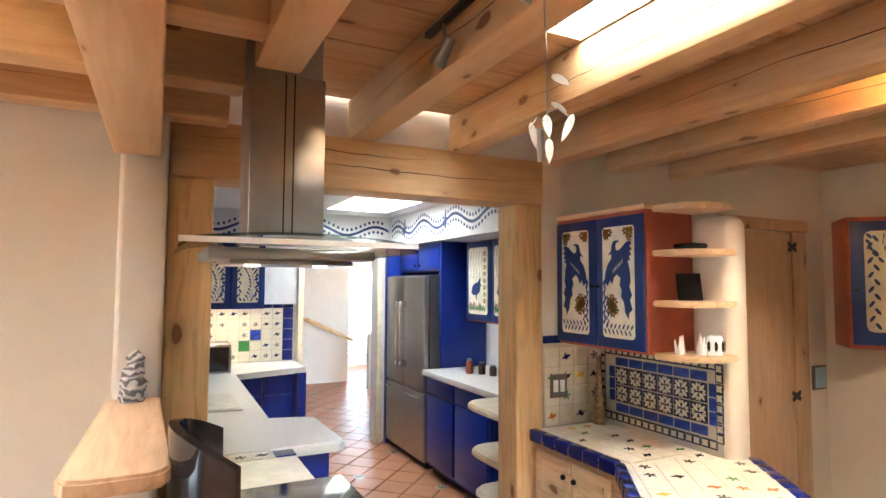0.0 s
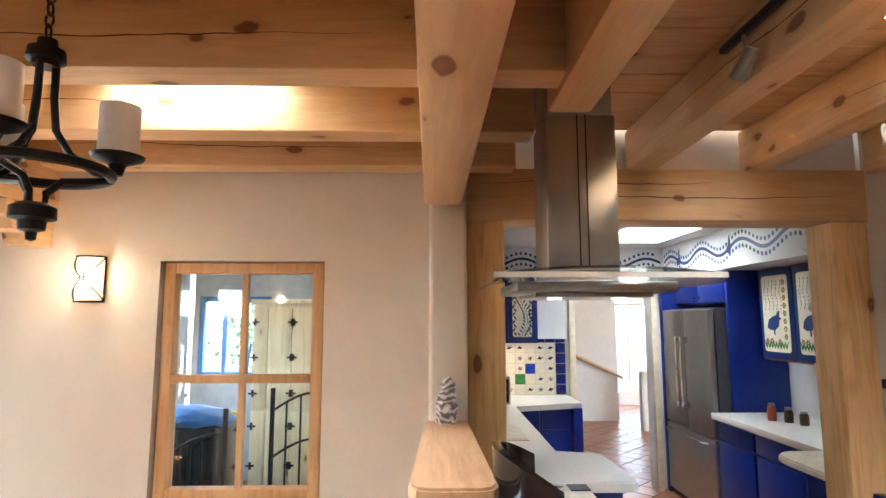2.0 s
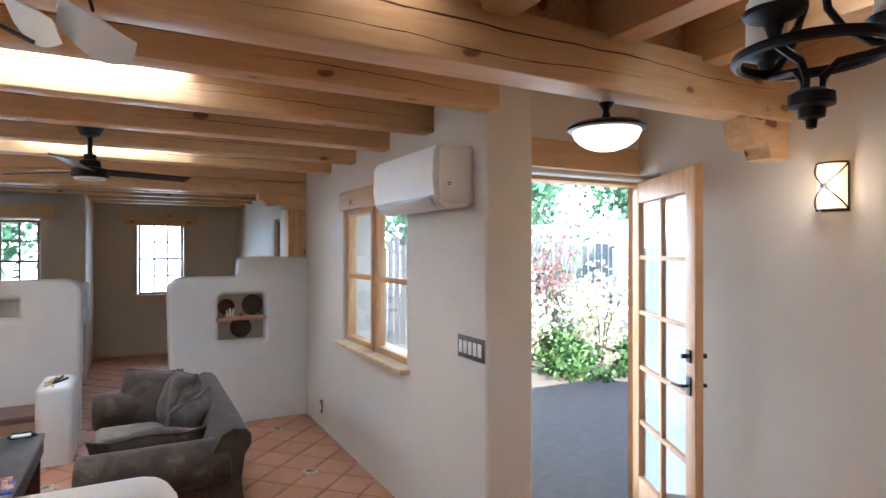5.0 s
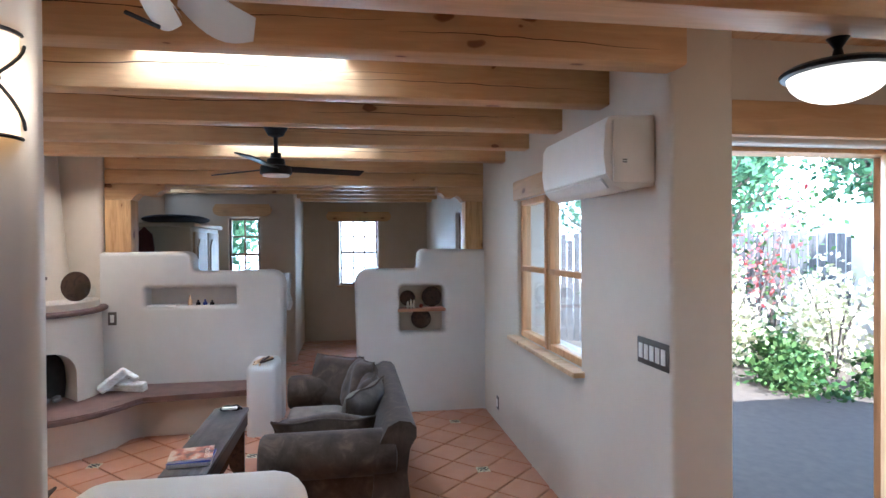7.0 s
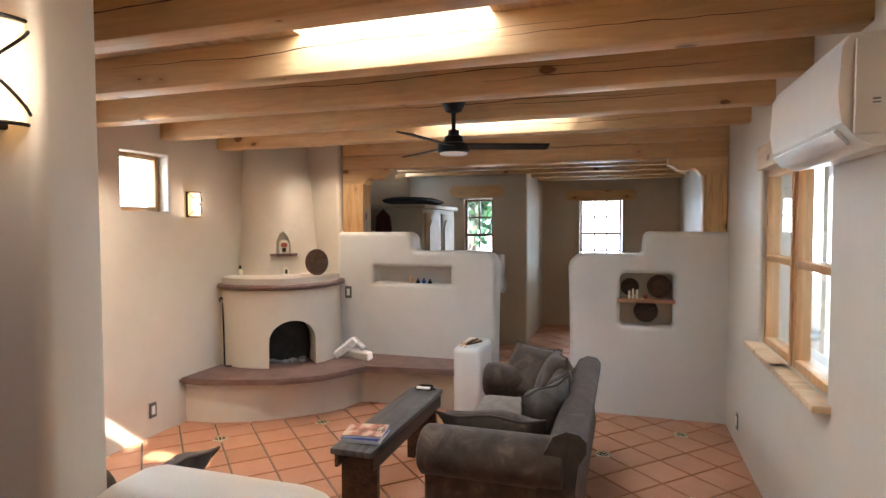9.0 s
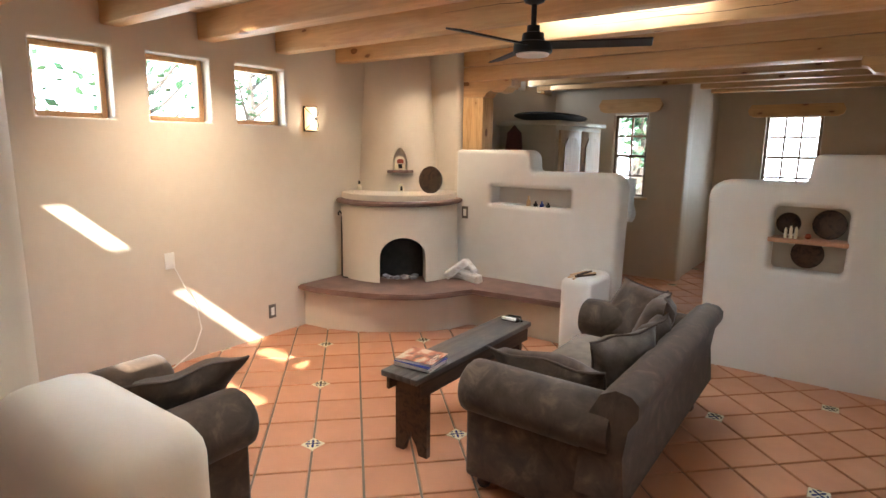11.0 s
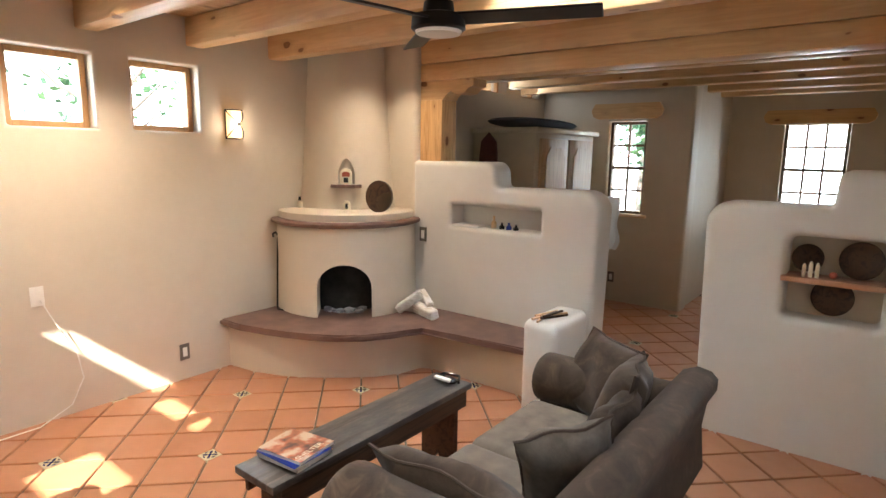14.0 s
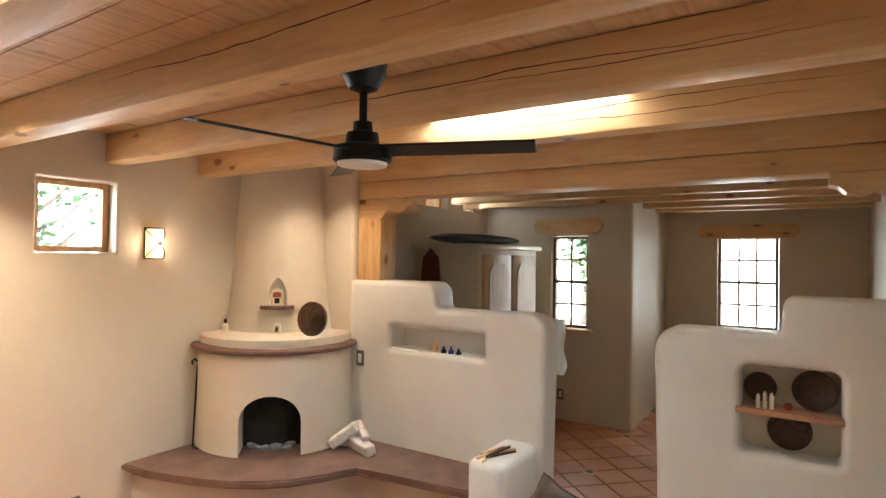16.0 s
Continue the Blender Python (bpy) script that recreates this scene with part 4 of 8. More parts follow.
WORN = WORN.bump(WORN.noise(30, 4, stretch=(0.3, 1, 1)), 0.5, 0.004).m
part("top", bm, WORN, bn, "scuffed worn dark top")
for x in (BX0 + 0.10, BX1 - 0.13):
    bm = bmesh.new()
    y0, y1 = BY0 + 0.012, BY1 - 0.012
    c = (y0 + y1) / 2
    prism(bm, [(y0, 0), (c - 0.05, 0), (c - 0.035, 0.05), (c - 0.01, 0.085), (c, 0.12), (c + 0.01, 0.085), (c + 0.035, 0.05), (c + 0.05, 0), (y1, 0), (y1, 0.43), (y0, 0.43)], x, x + 0.03, Matrix(((0, 0, 1, 0), (1, 0, 0, 0), (0, 1, 0, 0), (0, 0, 0, 1))))
    part("leg", bm, DARK_WOOD, bn, smooth=0)
for y in (BY0 + 0.004, BY1 - 0.022):
    part("apron", box(BX0 + 0.04, BX1 - 0.04, y, y + 0.018, 0.35, 0.43), DARK_WOOD, bn)

PAPER = plain("paper", (0.75, 0.72, 0.66), 0.6, vary=0.05)
COVER = Mat("magazine_cover", (0.3, 0.1, 0.06), 0.35)
COVER.color(COVER.ramp(COVER.noise(14, 2), (0.35, (0.08, 0.03, 0.02)), (0.5, (0.42, 0.12, 0.05)), (0.62, (0.55, 0.42, 0.3))))
COVER = COVER.m
for i, (dx, dy, rz) in enumerate(((0, 0, 6), (0.01, 0.006, 3), (-0.006, 0.0, 9))):
    z = 0.4625 + i * 0.0135
    mg = thing("magazine", ("pale-edged magazine on the bench", "magazine lying in the stack", "magazine with a reddish photo cover on the stack")[i], "magazine", "magazines on the bench", at=(-3.66 + dx, -0.66 + dy, z))
    mm = pose(-3.66 + dx, -0.66 + dy, z, 0, 0, rz)
    part("pages", box(-0.09, 0.09, -0.105, 0.105, 0, 0.0115, m=mm), PAPER, mg)
    part("cover", box(-0.092, 0.092, -0.107, 0.107, 0.0118, 0.013, m=mm), COVER if i != 1 else BLUE, mg, "glossy cover")
    if i == 2:
        t = bpy.data.curves.new("title", "FONT")
        t.body, t.size, t.extrude = "SHELTER", 0.032, 0.0003
        to = new("title", t)
        to.parent = mg
        to.matrix_parent_inverse = mg.matrix_world.inverted()
        to.matrix_basis = mm @ pose(0.082, 0.088, 0.0134, 0, 0, 180) @ Matrix.Diagonal((1.1, 1, 1, 1))
        t.materials.append(CREAM)
gg = thing("goggles", "pair of dark goggles on the end of the bench", "goggles", at=(-4.58, -0.65, 0.462))
bm = bmesh.new()
for dx in (-0.035, 0.035):
    v = bmesh.ops.create_uvsphere(bm, u_segments=16, v_segments=8, radius=0.036)["verts"]
    bmesh.ops.transform(bm, matrix=pose(-4.58, -0.65 + dx, 0.478, 0, 0, 0) @ Matrix.Diagonal((0.8, 1, 0.42, 1)), verts=v)
tube(bm, [(-4.60, -0.72, 0.47), (-4.65, -0.70, 0.475), (-4.66, -0.62, 0.475), (-4.60, -0.58, 0.47)], 0.008)
part("frame", bm, BLACK, gg)
# the lens's reflection is put in as white paint
part("lens", box(-4.575, -4.545, -0.70, -0.60, 0.478, 0.494, bevel=0.006), WHITE, gg, "lens with its pale reflection painted white")


# ---- half wall shelf and bowls
structure("niche_shelf", box(HX - 0.165, HX + 0.012, 0.605, 1.065, 0.955, 0.985, bevel=0.005), timber("niche_board", (0.50, 0.27, 0.17), (0.40, 0.2, 0.12), 1, False), "reddish wooden shelf board in the niche")
for y, z, r in ((0.71, 1.075, 0.075), (0.945, 1.085, 0.098), (0.84, 0.875, 0.098)):
    b = thing("bowl", "round dark woven bowl standing on edge in the niche", "bowl", "bowls in the niche", at=(HX - 0.1, y, z - r))
    bm = bmesh.new()
    lathe(bm, [(0, -0.03), (r * 0.5, -0.028), (r * 0.85, -0.012), (r, 0.012), (r * 0.97, 0.016), (r * 0.8, -0.004), (r * 0.45, -0.018), (0, -0.02)], 32, pose(HX - 0.115, y, z, 0, 82, 0))
    part("dish", bm, DARK_WOOD, b)
for y, h in ((0.705, 0.07), (0.735, 0.085), (0.765, 0.08)):
    b = thing("candle", "small cream candle on the niche shelf", "candle", "candles in the niche", at=(HX - 0.03, y, 0.985))
    bm = bmesh.new()
    lathe(bm, [(0, 0.985), (0.010, 0.985), (0.010, 0.985 + h * 0.8), (0.004, 0.985 + h), (0, 0.985 + h)], 12, Matrix.Translation((HX - 0.03, y, 0)))
    part("wax", bm, CREAM, b)
b = thing("clay_ball", "small brown clay ball on the niche shelf", "ornament", at=(HX - 0.05, 0.835, 0.985))
bm = bmesh.new()
bmesh.ops.create_uvsphere(bm, u_segments=14, v_segments=8, radius=0.02, matrix=Matrix.Translation((HX - 0.05, 0.835, 1.004)))
part("ball", bm, RED, b)
# left niche: books and bottles
b = thing("book", "thin white book lying in the long niche", "book", at=(HX - 0.08, -1.5, 1.05))
part("cover", box(HX - 0.15, HX - 0.01, -1.62, -1.38, 1.051, 1.068, bevel=0.003), WHITE, b)
for y, h, mt, lab in ((-1.27, 0.10, PALE_WOOD, "slim amber bottle in the niche"), (-1.20, 0.055, BLACK, "dark square jar in the niche"), (-1.14, 0.06, BLUE, "small blue jar in the niche"), (-1.08, 0.05, BLACK, "dark round jar in the niche")):
    b = thing("small_bottle", lab, "bottle", "bottles in the niche", at=(HX - 0.06, y, 1.051))
    bm = bmesh.new()
    lathe(bm, [(0, 1.051), (0.02, 1.051), (0.02, 1.051 + h * 0.5), (0.008, 1.051 + h * 0.7), (0.008, 1.051 + h), (0, 1.051 + h)], 14, Matrix.Translation((HX - 0.06, y, 0)))
    part("body", bm, mt, b)


# ---- corbels
def corbel(x0, x1, y, z0, z1, way, length, label="scalloped pine corbel"):
    h = z1 - z0
    pts = [(0, z0), (length * 0.45, z0), (length * 0.50, z0 + h * 0.25), (length * 0.58, z0 + h * 0.42), (length * 0.64, z0 + h * 0.30), (length * 0.72, z0 + h * 0.24), (length * 0.84, z0 + h * 0.30), (length * 0.92, z0 + h * 0.55), (length, z0 + h * 0.62), (length, z1), (0, z1)]
    bm = bmesh.new()
    prism(bm, [(y + way * a, b) for a, b in pts], x0, x1, Matrix(((0, 0, 1, 0), (1, 0, 0, 0), (0, 1, 0, 0), (0, 0, 0, 1))))
    return structure("corbel", bm, BEAM_Y, label, 0)


corbel(-6.11, -5.94, -1.97, 2.01, 2.149, 1, 0.50)
corbel(-6.11, -5.94, AC_Y, 2.01, 2.149, -1, 0.45)
corbel(-1.985, -1.865, NORTH, 2.03, 2.199, -1, 0.30)


# ---- windows
def window(name, axis, a0, a1, c, z0, z1, cols=1, rows=1, double=False, depth=0.06, label="", mat=None, sill=0.0, fw=0.045, inward=-1, muntin=0.018, curtain=False, header=0.0):
    """A framed window in a wall along x (axis 0) or y (axis 1); inward: the way to the room."""
    mat = mat or FRAME
    w = thing(name, label, "window", at=((a0 + a1) / 2, c, z0) if axis == 0 else (c, (a0 + a1) / 2, z0))
    w["kind"] = "structure"

    def b(u0, u1, d0, d1, w0, w1, bevel=0.004):
        d0, d1 = sorted((c + inward * d0, c + inward * d1))
        return box(u0, u1, d0, d1, w0, w1, bevel=bevel) if axis == 0 else box(d0, d1, u0, u1, w0, w1, bevel=bevel)

    part("frame_side", b(a0, a0 + fw, 0, depth, z0, z1), mat, w)
    part("frame_side", b(a1 - fw, a1, 0, depth, z0, z1), mat, w)
    part("frame_head", b(a0 + fw, a1 - fw, 0, depth, z1 - fw, z1), mat, w)
    part("frame_foot", b(a0 + fw, a1 - fw, 0, depth, z0, z0 + fw), mat, w)
    spans = [(z0 + fw, z1 - fw)]
    if double:
        zm = (z0 + z1) / 2 + 0.0
        part("meeting_rail", b(a0 + fw, a1 - fw, -0.005, depth + 0.005, zm - 0.018, zm + 0.018), mat, w)
        spans = [(z0 + fw, zm - 0.018), (zm + 0.018, z1 - fw)]
    for lo, hi in spans:
        for i in range(1, cols):
            u = a0 + fw + (a1 - a0 - 2 * fw) * i / cols
            part("muntin", b(u - muntin / 2, u + muntin / 2, 0.015, depth - 0.015, lo, hi, 0.0), mat, w)
        for j in range(1, rows):
            zz = lo + (hi - lo) * j / rows
            part("muntin", b(a0 + fw, a1 - fw, 0.017, depth - 0.017, zz - muntin / 2, zz + muntin / 2, 0.0), mat, w)
        pane = part("pane", b(a0 + fw, a1 - fw, depth / 2 - 0.002, depth / 2 + 0.002, lo, hi, 0.0), GLASS, w, "clear glass")
        pane.visible_shadow = False
    if sill:
        part("sill", b(a0 - 0.06, a1 + 0.06, -0.02, sill, z0 - 0.035, z0 - 0.001, 0.008), PALE_WOOD, w, "thick pale wooden sill")
    return w


window("window_north", 0, -4.79, -4.20, AC_Y + 0.10, 0.88, 1.93, 1, 1, True, 0.07, "double-hung fir window onto the porch", inward=-1, sill=0.17)
window("window_north", 0, -4.17, -3.55, AC_Y + 0.10, 0.88, 1.93, 1, 1, True, 0.07, "double-hung fir window onto the porch", inward=-1, sill=0.17)
structure("mullion", box(-4.20, -4.17, AC_Y + 0.02, AC_Y + 0.11, 0.88, 1.93), FRAME, "fir mullion between the windows")
structure("lintel", box(-4.86, -3.62, AC_Y - 0.012, AC_Y + 0.1, 1.932, 2.08, bevel=0.01), BEAM_X, "pine lintel over the window")
window("window_dining", 0, -1.36, -0.63, NORTH + 0.10, 0.905, 1.965, 2, 1, True, 0.07, "double-hung fir window into the sunroom", sill=0.16, fw=0.05, muntin=0.025)
for i, x in enumerate((-3.22, -3.89, -4.55)):
    window("window_high", 0, x + 0.005, x + 0.435, -2.93, 1.722, 2.157, 1, 1, False, 0.06, "small square high window in a fir frame", inward=1, fw=0.035)
for x in (-7.66, -8.38):
    window("window_clerestory", 0, x + 0.005, x + 0.43, -2.40, 2.225, 2.415, 1, 1, False, 0.05, "small low clerestory window under the beams", inward=1, fw=0.02)
DARKF = timber("dark_sash", (0.20, 0.11, 0.06), (0.12, 0.06, 0.03), 2, False)
window("window_far", 1, -1.45, -1.05, -8.62, 0.985, 1.965, 2, 2, True, 0.06, "dark wooden paned window in the far room", mat=DARKF, inward=1, sill=0.15, muntin=0.022, fw=0.03)
window("window_west", 1, -0.015, 0.615, -10.30, 0.925, 2.015, 3, 2, True, 0.06, "dark wooden paned window in the far wall", mat=DARKF, inward=1, sill=0.12, muntin=0.026, fw=0.035)
window("window_small", 0, -7.44, -7.14, AC_Y + 0.10, 1.355, 1.975, 2, 2, False, 0.06, "small paned window in the far room", mat=DARKF, inward=-1, muntin=0.022, fw=0.03)
for y0, y1, x in ((-1.62, -0.9, -8.5), (-0.22, 0.82, -10.2)):
    bm = bmesh.new()
    prism(bm, [(y0, 2.02), (y0 + 0.06, 1.99), (y1 - 0.06, 1.99), (y1, 2.02), (y1 + 0.02, 2.08), (y1 - 0.02, 2.15), (y0 + 0.02, 2.15), (y0 - 0.02, 2.08)], x + 0.001, x + 0.06, Matrix(((0, 0, 1, 0), (1, 0, 0, 0), (0, 1, 0, 0), (0, 0, 0, 1))))
    structure("lintel", bm, BEAM_Y, "rounded pine lintel over the far window", 0.8)

# ---- far room furniture
AGED = plain("aged_cream_paint", (0.56, 0.47, 0.34), 0.5, vary=0.08, scale=4)
OAK = timber("armoire_door", (0.52, 0.37, 0.23), (0.44, 0.30, 0.18), 2, False)
ar = thing("armoire", "cream painted armoire with arched panel doors in the far room", "armoire", at=(-7.66, -1.88, 0))
part("body", box(-8.30, -7.03, -2.22, -1.54, 0.0, 1.80, bevel=0.01), AGED, ar)
part("cornice", box(-8.34, -6.99, -2.24, -1.49, 1.801, 1.85, bevel=0.014), AGED, ar, "moulded cornice")
part("plinth", box(-8.32, -7.01, -2.23, -1.51, 0.0, 0.09, bevel=0.006), AGED, ar)
for x0 in (-8.22, -7.64):
    d = part("door", box(x0, x0 + 0.54, -1.539, -1.512, 0.12, 1.75, bevel=0.004), OAK, ar, "pale wooden door")
    for z0, z1, arch in ((0.2, 0.85, 0), (0.95, 1.58, 0.09)):
        bm = bmesh.new()
        prism(bm, [(x0 + 0.08, z0), (x0 + 0.46, z0), (x0 + 0.46, z1), (x0 + 0.38, z1 + arch), (x0 + 0.16, z1 + arch), (x0 + 0.08, z1)][:6], -1.511, -1.500, Matrix(((1, 0, 0, 0), (0, 0, 1, 0), (0, 1, 0, 0), (0, 0, 0, 1))))
        part("panel", bm, OAK, d)
    bm = bmesh.new()
    bmesh.ops.create_uvsphere(bm, u_segments=10, v_segments=6, radius=0.014, matrix=Matrix.Translation((x0 + (0.50 if x0 < -8 else 0.04), -1.497, 0.95)))
    part("knob", bm, BLACK_IRON, d, "dark knob")
cn = thing("canoe_case", "long dark padded case lying on top of the armoire", "case", at=(-7.5, -1.85, 1.85))
bm = bmesh.new()
v = bmesh.ops.create_uvsphere(bm, u_segments=24, v_segments=10, radius=1)["verts"]
bmesh.ops.transform(bm, matrix=pose(-7.52, -1.82, 1.898, 0, 0, 12) @ Matrix.Diagonal((0.92, 0.36, 0.046, 1)), verts=v)
part("shell", bm, plain("dark_fabric", (0.02, 0.022, 0.03), 0.85), cn, smooth=1.2)
lb = thing("longboard", "dark red longboard leaning against the armoire", "longboard", at=(-6.86, -1.9, 0.0))
bm = bmesh.new()
prism(bm, [(-0.08, 0), (0.08, 0), (0.11, 0.3), (0.115, 1.4), (0.08, 1.72), (0, 1.80), (-0.08, 1.72), (-0.115, 1.4), (-0.11, 0.3)], -0.012, 0.012, pose(-6.94, -1.98, 0.0, 90, 0, 90))
part("deck", bm, plain("oxblood", (0.10, 0.02, 0.015), 0.35), lb)




# switches and outlets
def plate(x, y, z, axis, way, n=1, mat=None, label="white switch plate", rock=True, h=0.115):
    """A wall plate with rockers; way: which side of the wall the room is."""
    w = 0.07 + 0.046 * (n - 1)
    p = thing("switch_plate" if rock else "outlet", label, "switch" if rock else "outlet", at=(x, y, z))

    def b(u0, u1, d0, d1, w0, w1, bv):
        d0, d1 = sorted((way * d0, way * d1))
        return box(x + u0, x + u1, y + d0, y + d1, z + w0, z + w1, bevel=bv) if axis == 0 else box(x + d0, x + d1, y + u0, y + u1, z + w0, z + w1, bevel=bv)

    part("plate", b(-w / 2, w / 2, 0.001, 0.007, -h / 2, h / 2, 0.002), mat or PEWTER, p)
    for i in range(n):
        u = (i - (n - 1) / 2) * 0.046
        part("rocker" if rock else "socket", b(u - 0.016, u + 0.016, 0.0075, 0.012, -0.033, 0.033, 0.002), PLASTIC, p, "white plastic")
    return p


PEWTER = plain("pewter", (0.16, 0.14, 0.12), 0.4, 0.7)
plate(-2.76, AC_Y, 1.12, 0, -1, 5, label="dark metal plate with five white rockers")
plate(-5.40, AC_Y, 0.19, 0, -1, 1, label="dark metal outlet plate low on the wall", rock=False)
plate(HX, -1.90, 0.96, 1, 1, 1, label="dark metal switch plate beside the hearth")
plate(-4.33, -2.77, 0.20, 0, 1, 1, label="dark metal outlet plate with white sockets", rock=False)
plate(-3.49, -2.77, 0.76, 0, 1, 1, PLASTIC, "white outlet plate with a plugged-in cable", rock=False)
plate(-8.5, -1.33, 0.27, 1, 1, 1, label="dark metal outlet plate in the far room", rock=False)
cb = thing("cable", "thin white cable hanging from the outlet to the floor", "cable", at=(-3.49, -2.75, 0))
bm = bmesh.new()
tube(bm, [(-3.50, -2.755, 0.74), (-3.53, -2.74, 0.66), (-3.58, -2.745, 0.55), (-3.66, -2.75, 0.38), (-3.68, -2.74, 0.22), (-3.60, -2.72, 0.08), (-3.42, -2.69, 0.012), (-3.1, -2.69, 0.008), (-2.7, -2.72, 0.008)], 0.004, 6)
part("cord", bm, PLASTIC, cb)


# ---- ceiling fan
fan = thing("ceiling_fan", "black ceiling fan with three slim blades", "ceiling fan", at=(-4.0, -0.26, 2.02))
FX, FY = -4.0, -0.26
FT = Matrix.Translation((FX, FY, 0))
bm = bmesh.new()
lathe(bm, [(0, 2.33), (0.075, 2.33), (0.07, 2.29), (0.045, 2.245), (0.02, 2.235), (0, 2.235)], 24, FT)
part("canopy", bm, BLACK_IRON, fan)
bm = bmesh.new()
cyl(bm, 0.013, 0.013, 2.10, 2.24, 14, FT)
part("rod", bm, BLACK_IRON, fan)
bm = bmesh.new()
lathe(bm, [(0, 2.14), (0.03, 2.14), (0.032, 2.11), (0.05, 2.105), (0.055, 2.07), (0.09, 2.06), (0.093, 2.02), (0.085, 2.012), (0, 2.012)], 30, FT)
part("motor", bm, BLACK_IRON, fan)
bm = bmesh.new()
lathe(bm, [(0, 2.0115), (0.08, 2.0115), (0.075, 2.002), (0, 2.0)], 30, FT)
part("light_cover", bm, FROST, fan, "frosted light cover")
for ang in (110.0, -10.0, 230.0):
    bm = bmesh.new()
    bx(bm, 0.07, 0.54, -0.045, 0.045, -0.004, 0.004, 0.003, 1, FT @ Matrix.Translation((0, 0, 2.05)) @ pose(0, 0, 0, 0, 0, ang) @ pose(0, 0, 0, -12, 0, 0))
    part("blade", bm, BLACK_IRON, fan)


# ---- wall sconces
def sconce(x, y, z, turn, label):
    s = thing("wall_sconce", label, "wall lamp", "wall sconces", at=(x, y, z))
    m = pose(x, y, z, 0, 0, turn)
    bm = bmesh.new()
    prof = [(0.058 * math.cos(a), 0.025 + 0.05 * math.sin(a)) for a in (math.pi * k / 14 for k in range(15))]
    rings = [[bm.verts.new(m @ Vector((px, py, zz))) for px, py in prof] for zz in (-0.095, 0.095)]
    for i in range(14):
        bm.faces.new((rings[0][i], rings[0][i + 1], rings[1][i + 1], rings[1][i]))
    part("shade", bm, LAMP_GLASS, s, "glowing amber glass shade")
    part("backplate", box(-0.056, 0.056, 0.001, 0.012, -0.105, 0.105, bevel=0.003, m=m), BLACK_IRON, s)
    for sg in (-1, 1):
        bm = bmesh.new()
        tube(bm, [m @ Vector((sg * 0.064 * math.cos(math.pi * k / 12), 0.028 + (0.056 + 0.010 * math.sin(math.pi * k / 12)) * math.sin(math.pi * k / 12), -0.1 + 0.2 * k / 12)) for k in range(13)], 0.0035, 6)
        part("strap", bm, BLACK_IRON, s, "crossed black iron strap")
    for zz in (-0.1, 0.1):
        bm = bmesh.new()
        tube(bm, [m @ Vector((0.062 * math.cos(math.pi * k / 12), 0.025 + 0.054 * math.sin(math.pi * k / 12), zz)) for k in range(13)], 0.004, 6)
        part("hoop", bm, BLACK_IRON, s, "black iron hoop")
    bm = bmesh.new()
    lathe(bm, [(0.006, -0.005), (0.013, -0.004), (0.014, 0.004), (0.006, 0.006), (0.006, -0.005)], 12, m @ pose(0, 0.097, 0, 90, 0, 0))
    part("knot", bm, BLACK_IRON, s, "black iron ring where the straps cross")
    return s


sconce(-1.665, NORTH, 1.885, 180, "lit amber sconce with black bands by the dining window")
sconce(-4.78, -2.77, 1.785, 0, "lit amber sconce with black bands by the high windows")
sconce(-1.72, -0.52, 1.90, -50, "lit amber sconce with black bands on the pier")

# ---- air conditioner
ac = thing("air_conditioner", "white wall-mounted split air conditioner", "air conditioner", at=(-3.15, AC_Y, 1.82))
bm = bmesh.new()
prof = [(0, 1.835), (-0.13, 1.815), (-0.175, 1.835), (-0.215, 1.885), (-0.225, 1.96), (-0.218, 2.09), (-0.20, 2.125), (0, 2.135)]
prism(bm, [(AC_Y - 0.001 + a, z) for a, z in prof], -3.53, -2.75, Matrix(((0, 0, 1, 0), (1, 0, 0, 0), (0, 1, 0, 0), (0, 0, 0, 1))))
part("housing", bm, PLASTIC, ac, smooth=0.5)
part("vent_flap", box(-3.50, -2.80, -0.012, 0.0, 0, 0.055, bevel=0.004, m=pose(0, AC_Y - 0.178, 1.832, 40, 0, 0)), WHITE, ac, "white vent flap")
part("end_cap", box(-2.749, -2.735, AC_Y - 0.19, AC_Y - 0.002, 1.85, 2.11, bevel=0.004), PLASTIC, ac)
for z in (1.93, 1.94):
    part("mark", box(-2.7348, -2.7335, AC_Y - 0.15, AC_Y - 0.13, z, z + 0.005), BLACK, ac, "small dark mark")




# ---------------------------------------------------------------- dining room lights
ch = thing("chandelier", "black iron chandelier with three frosted cylinder shades", "chandelier", at=(-1.01, 1.25, 2.0))
CM = Matrix.Translation((-1.01, 1.25, 0))
bm = bmesh.new()
lathe(bm, [(0, 2.34), (0.02, 2.34), (0.022, 2.32), (0.038, 2.315), (0.04, 2.29), (0.03, 2.285), (0.026, 2.275), (0, 2.275)], 20, CM)
part("hub", bm, BLACK_IRON, ch)
bm = bmesh.new()
lathe(bm, [(0, 1.96), (0.03, 1.96), (0.045, 1.95), (0.046, 1.925), (0.028, 1.92), (0.026, 1.90), (0.012, 1.895), (0.010, 1.878), (0, 1.874)], 20, CM)
part("finial", bm, BLACK_IRON, ch)
bm = bmesh.new()
tube(bm, [(-1.01 + 0.145 * math.cos(a), 1.25 + 0.145 * math.sin(a), 2.035) for a in (2 * math.pi * k / 36 for k in range(37))], 0.0125, 8)
part("ring", bm, BLACK_IRON, ch)
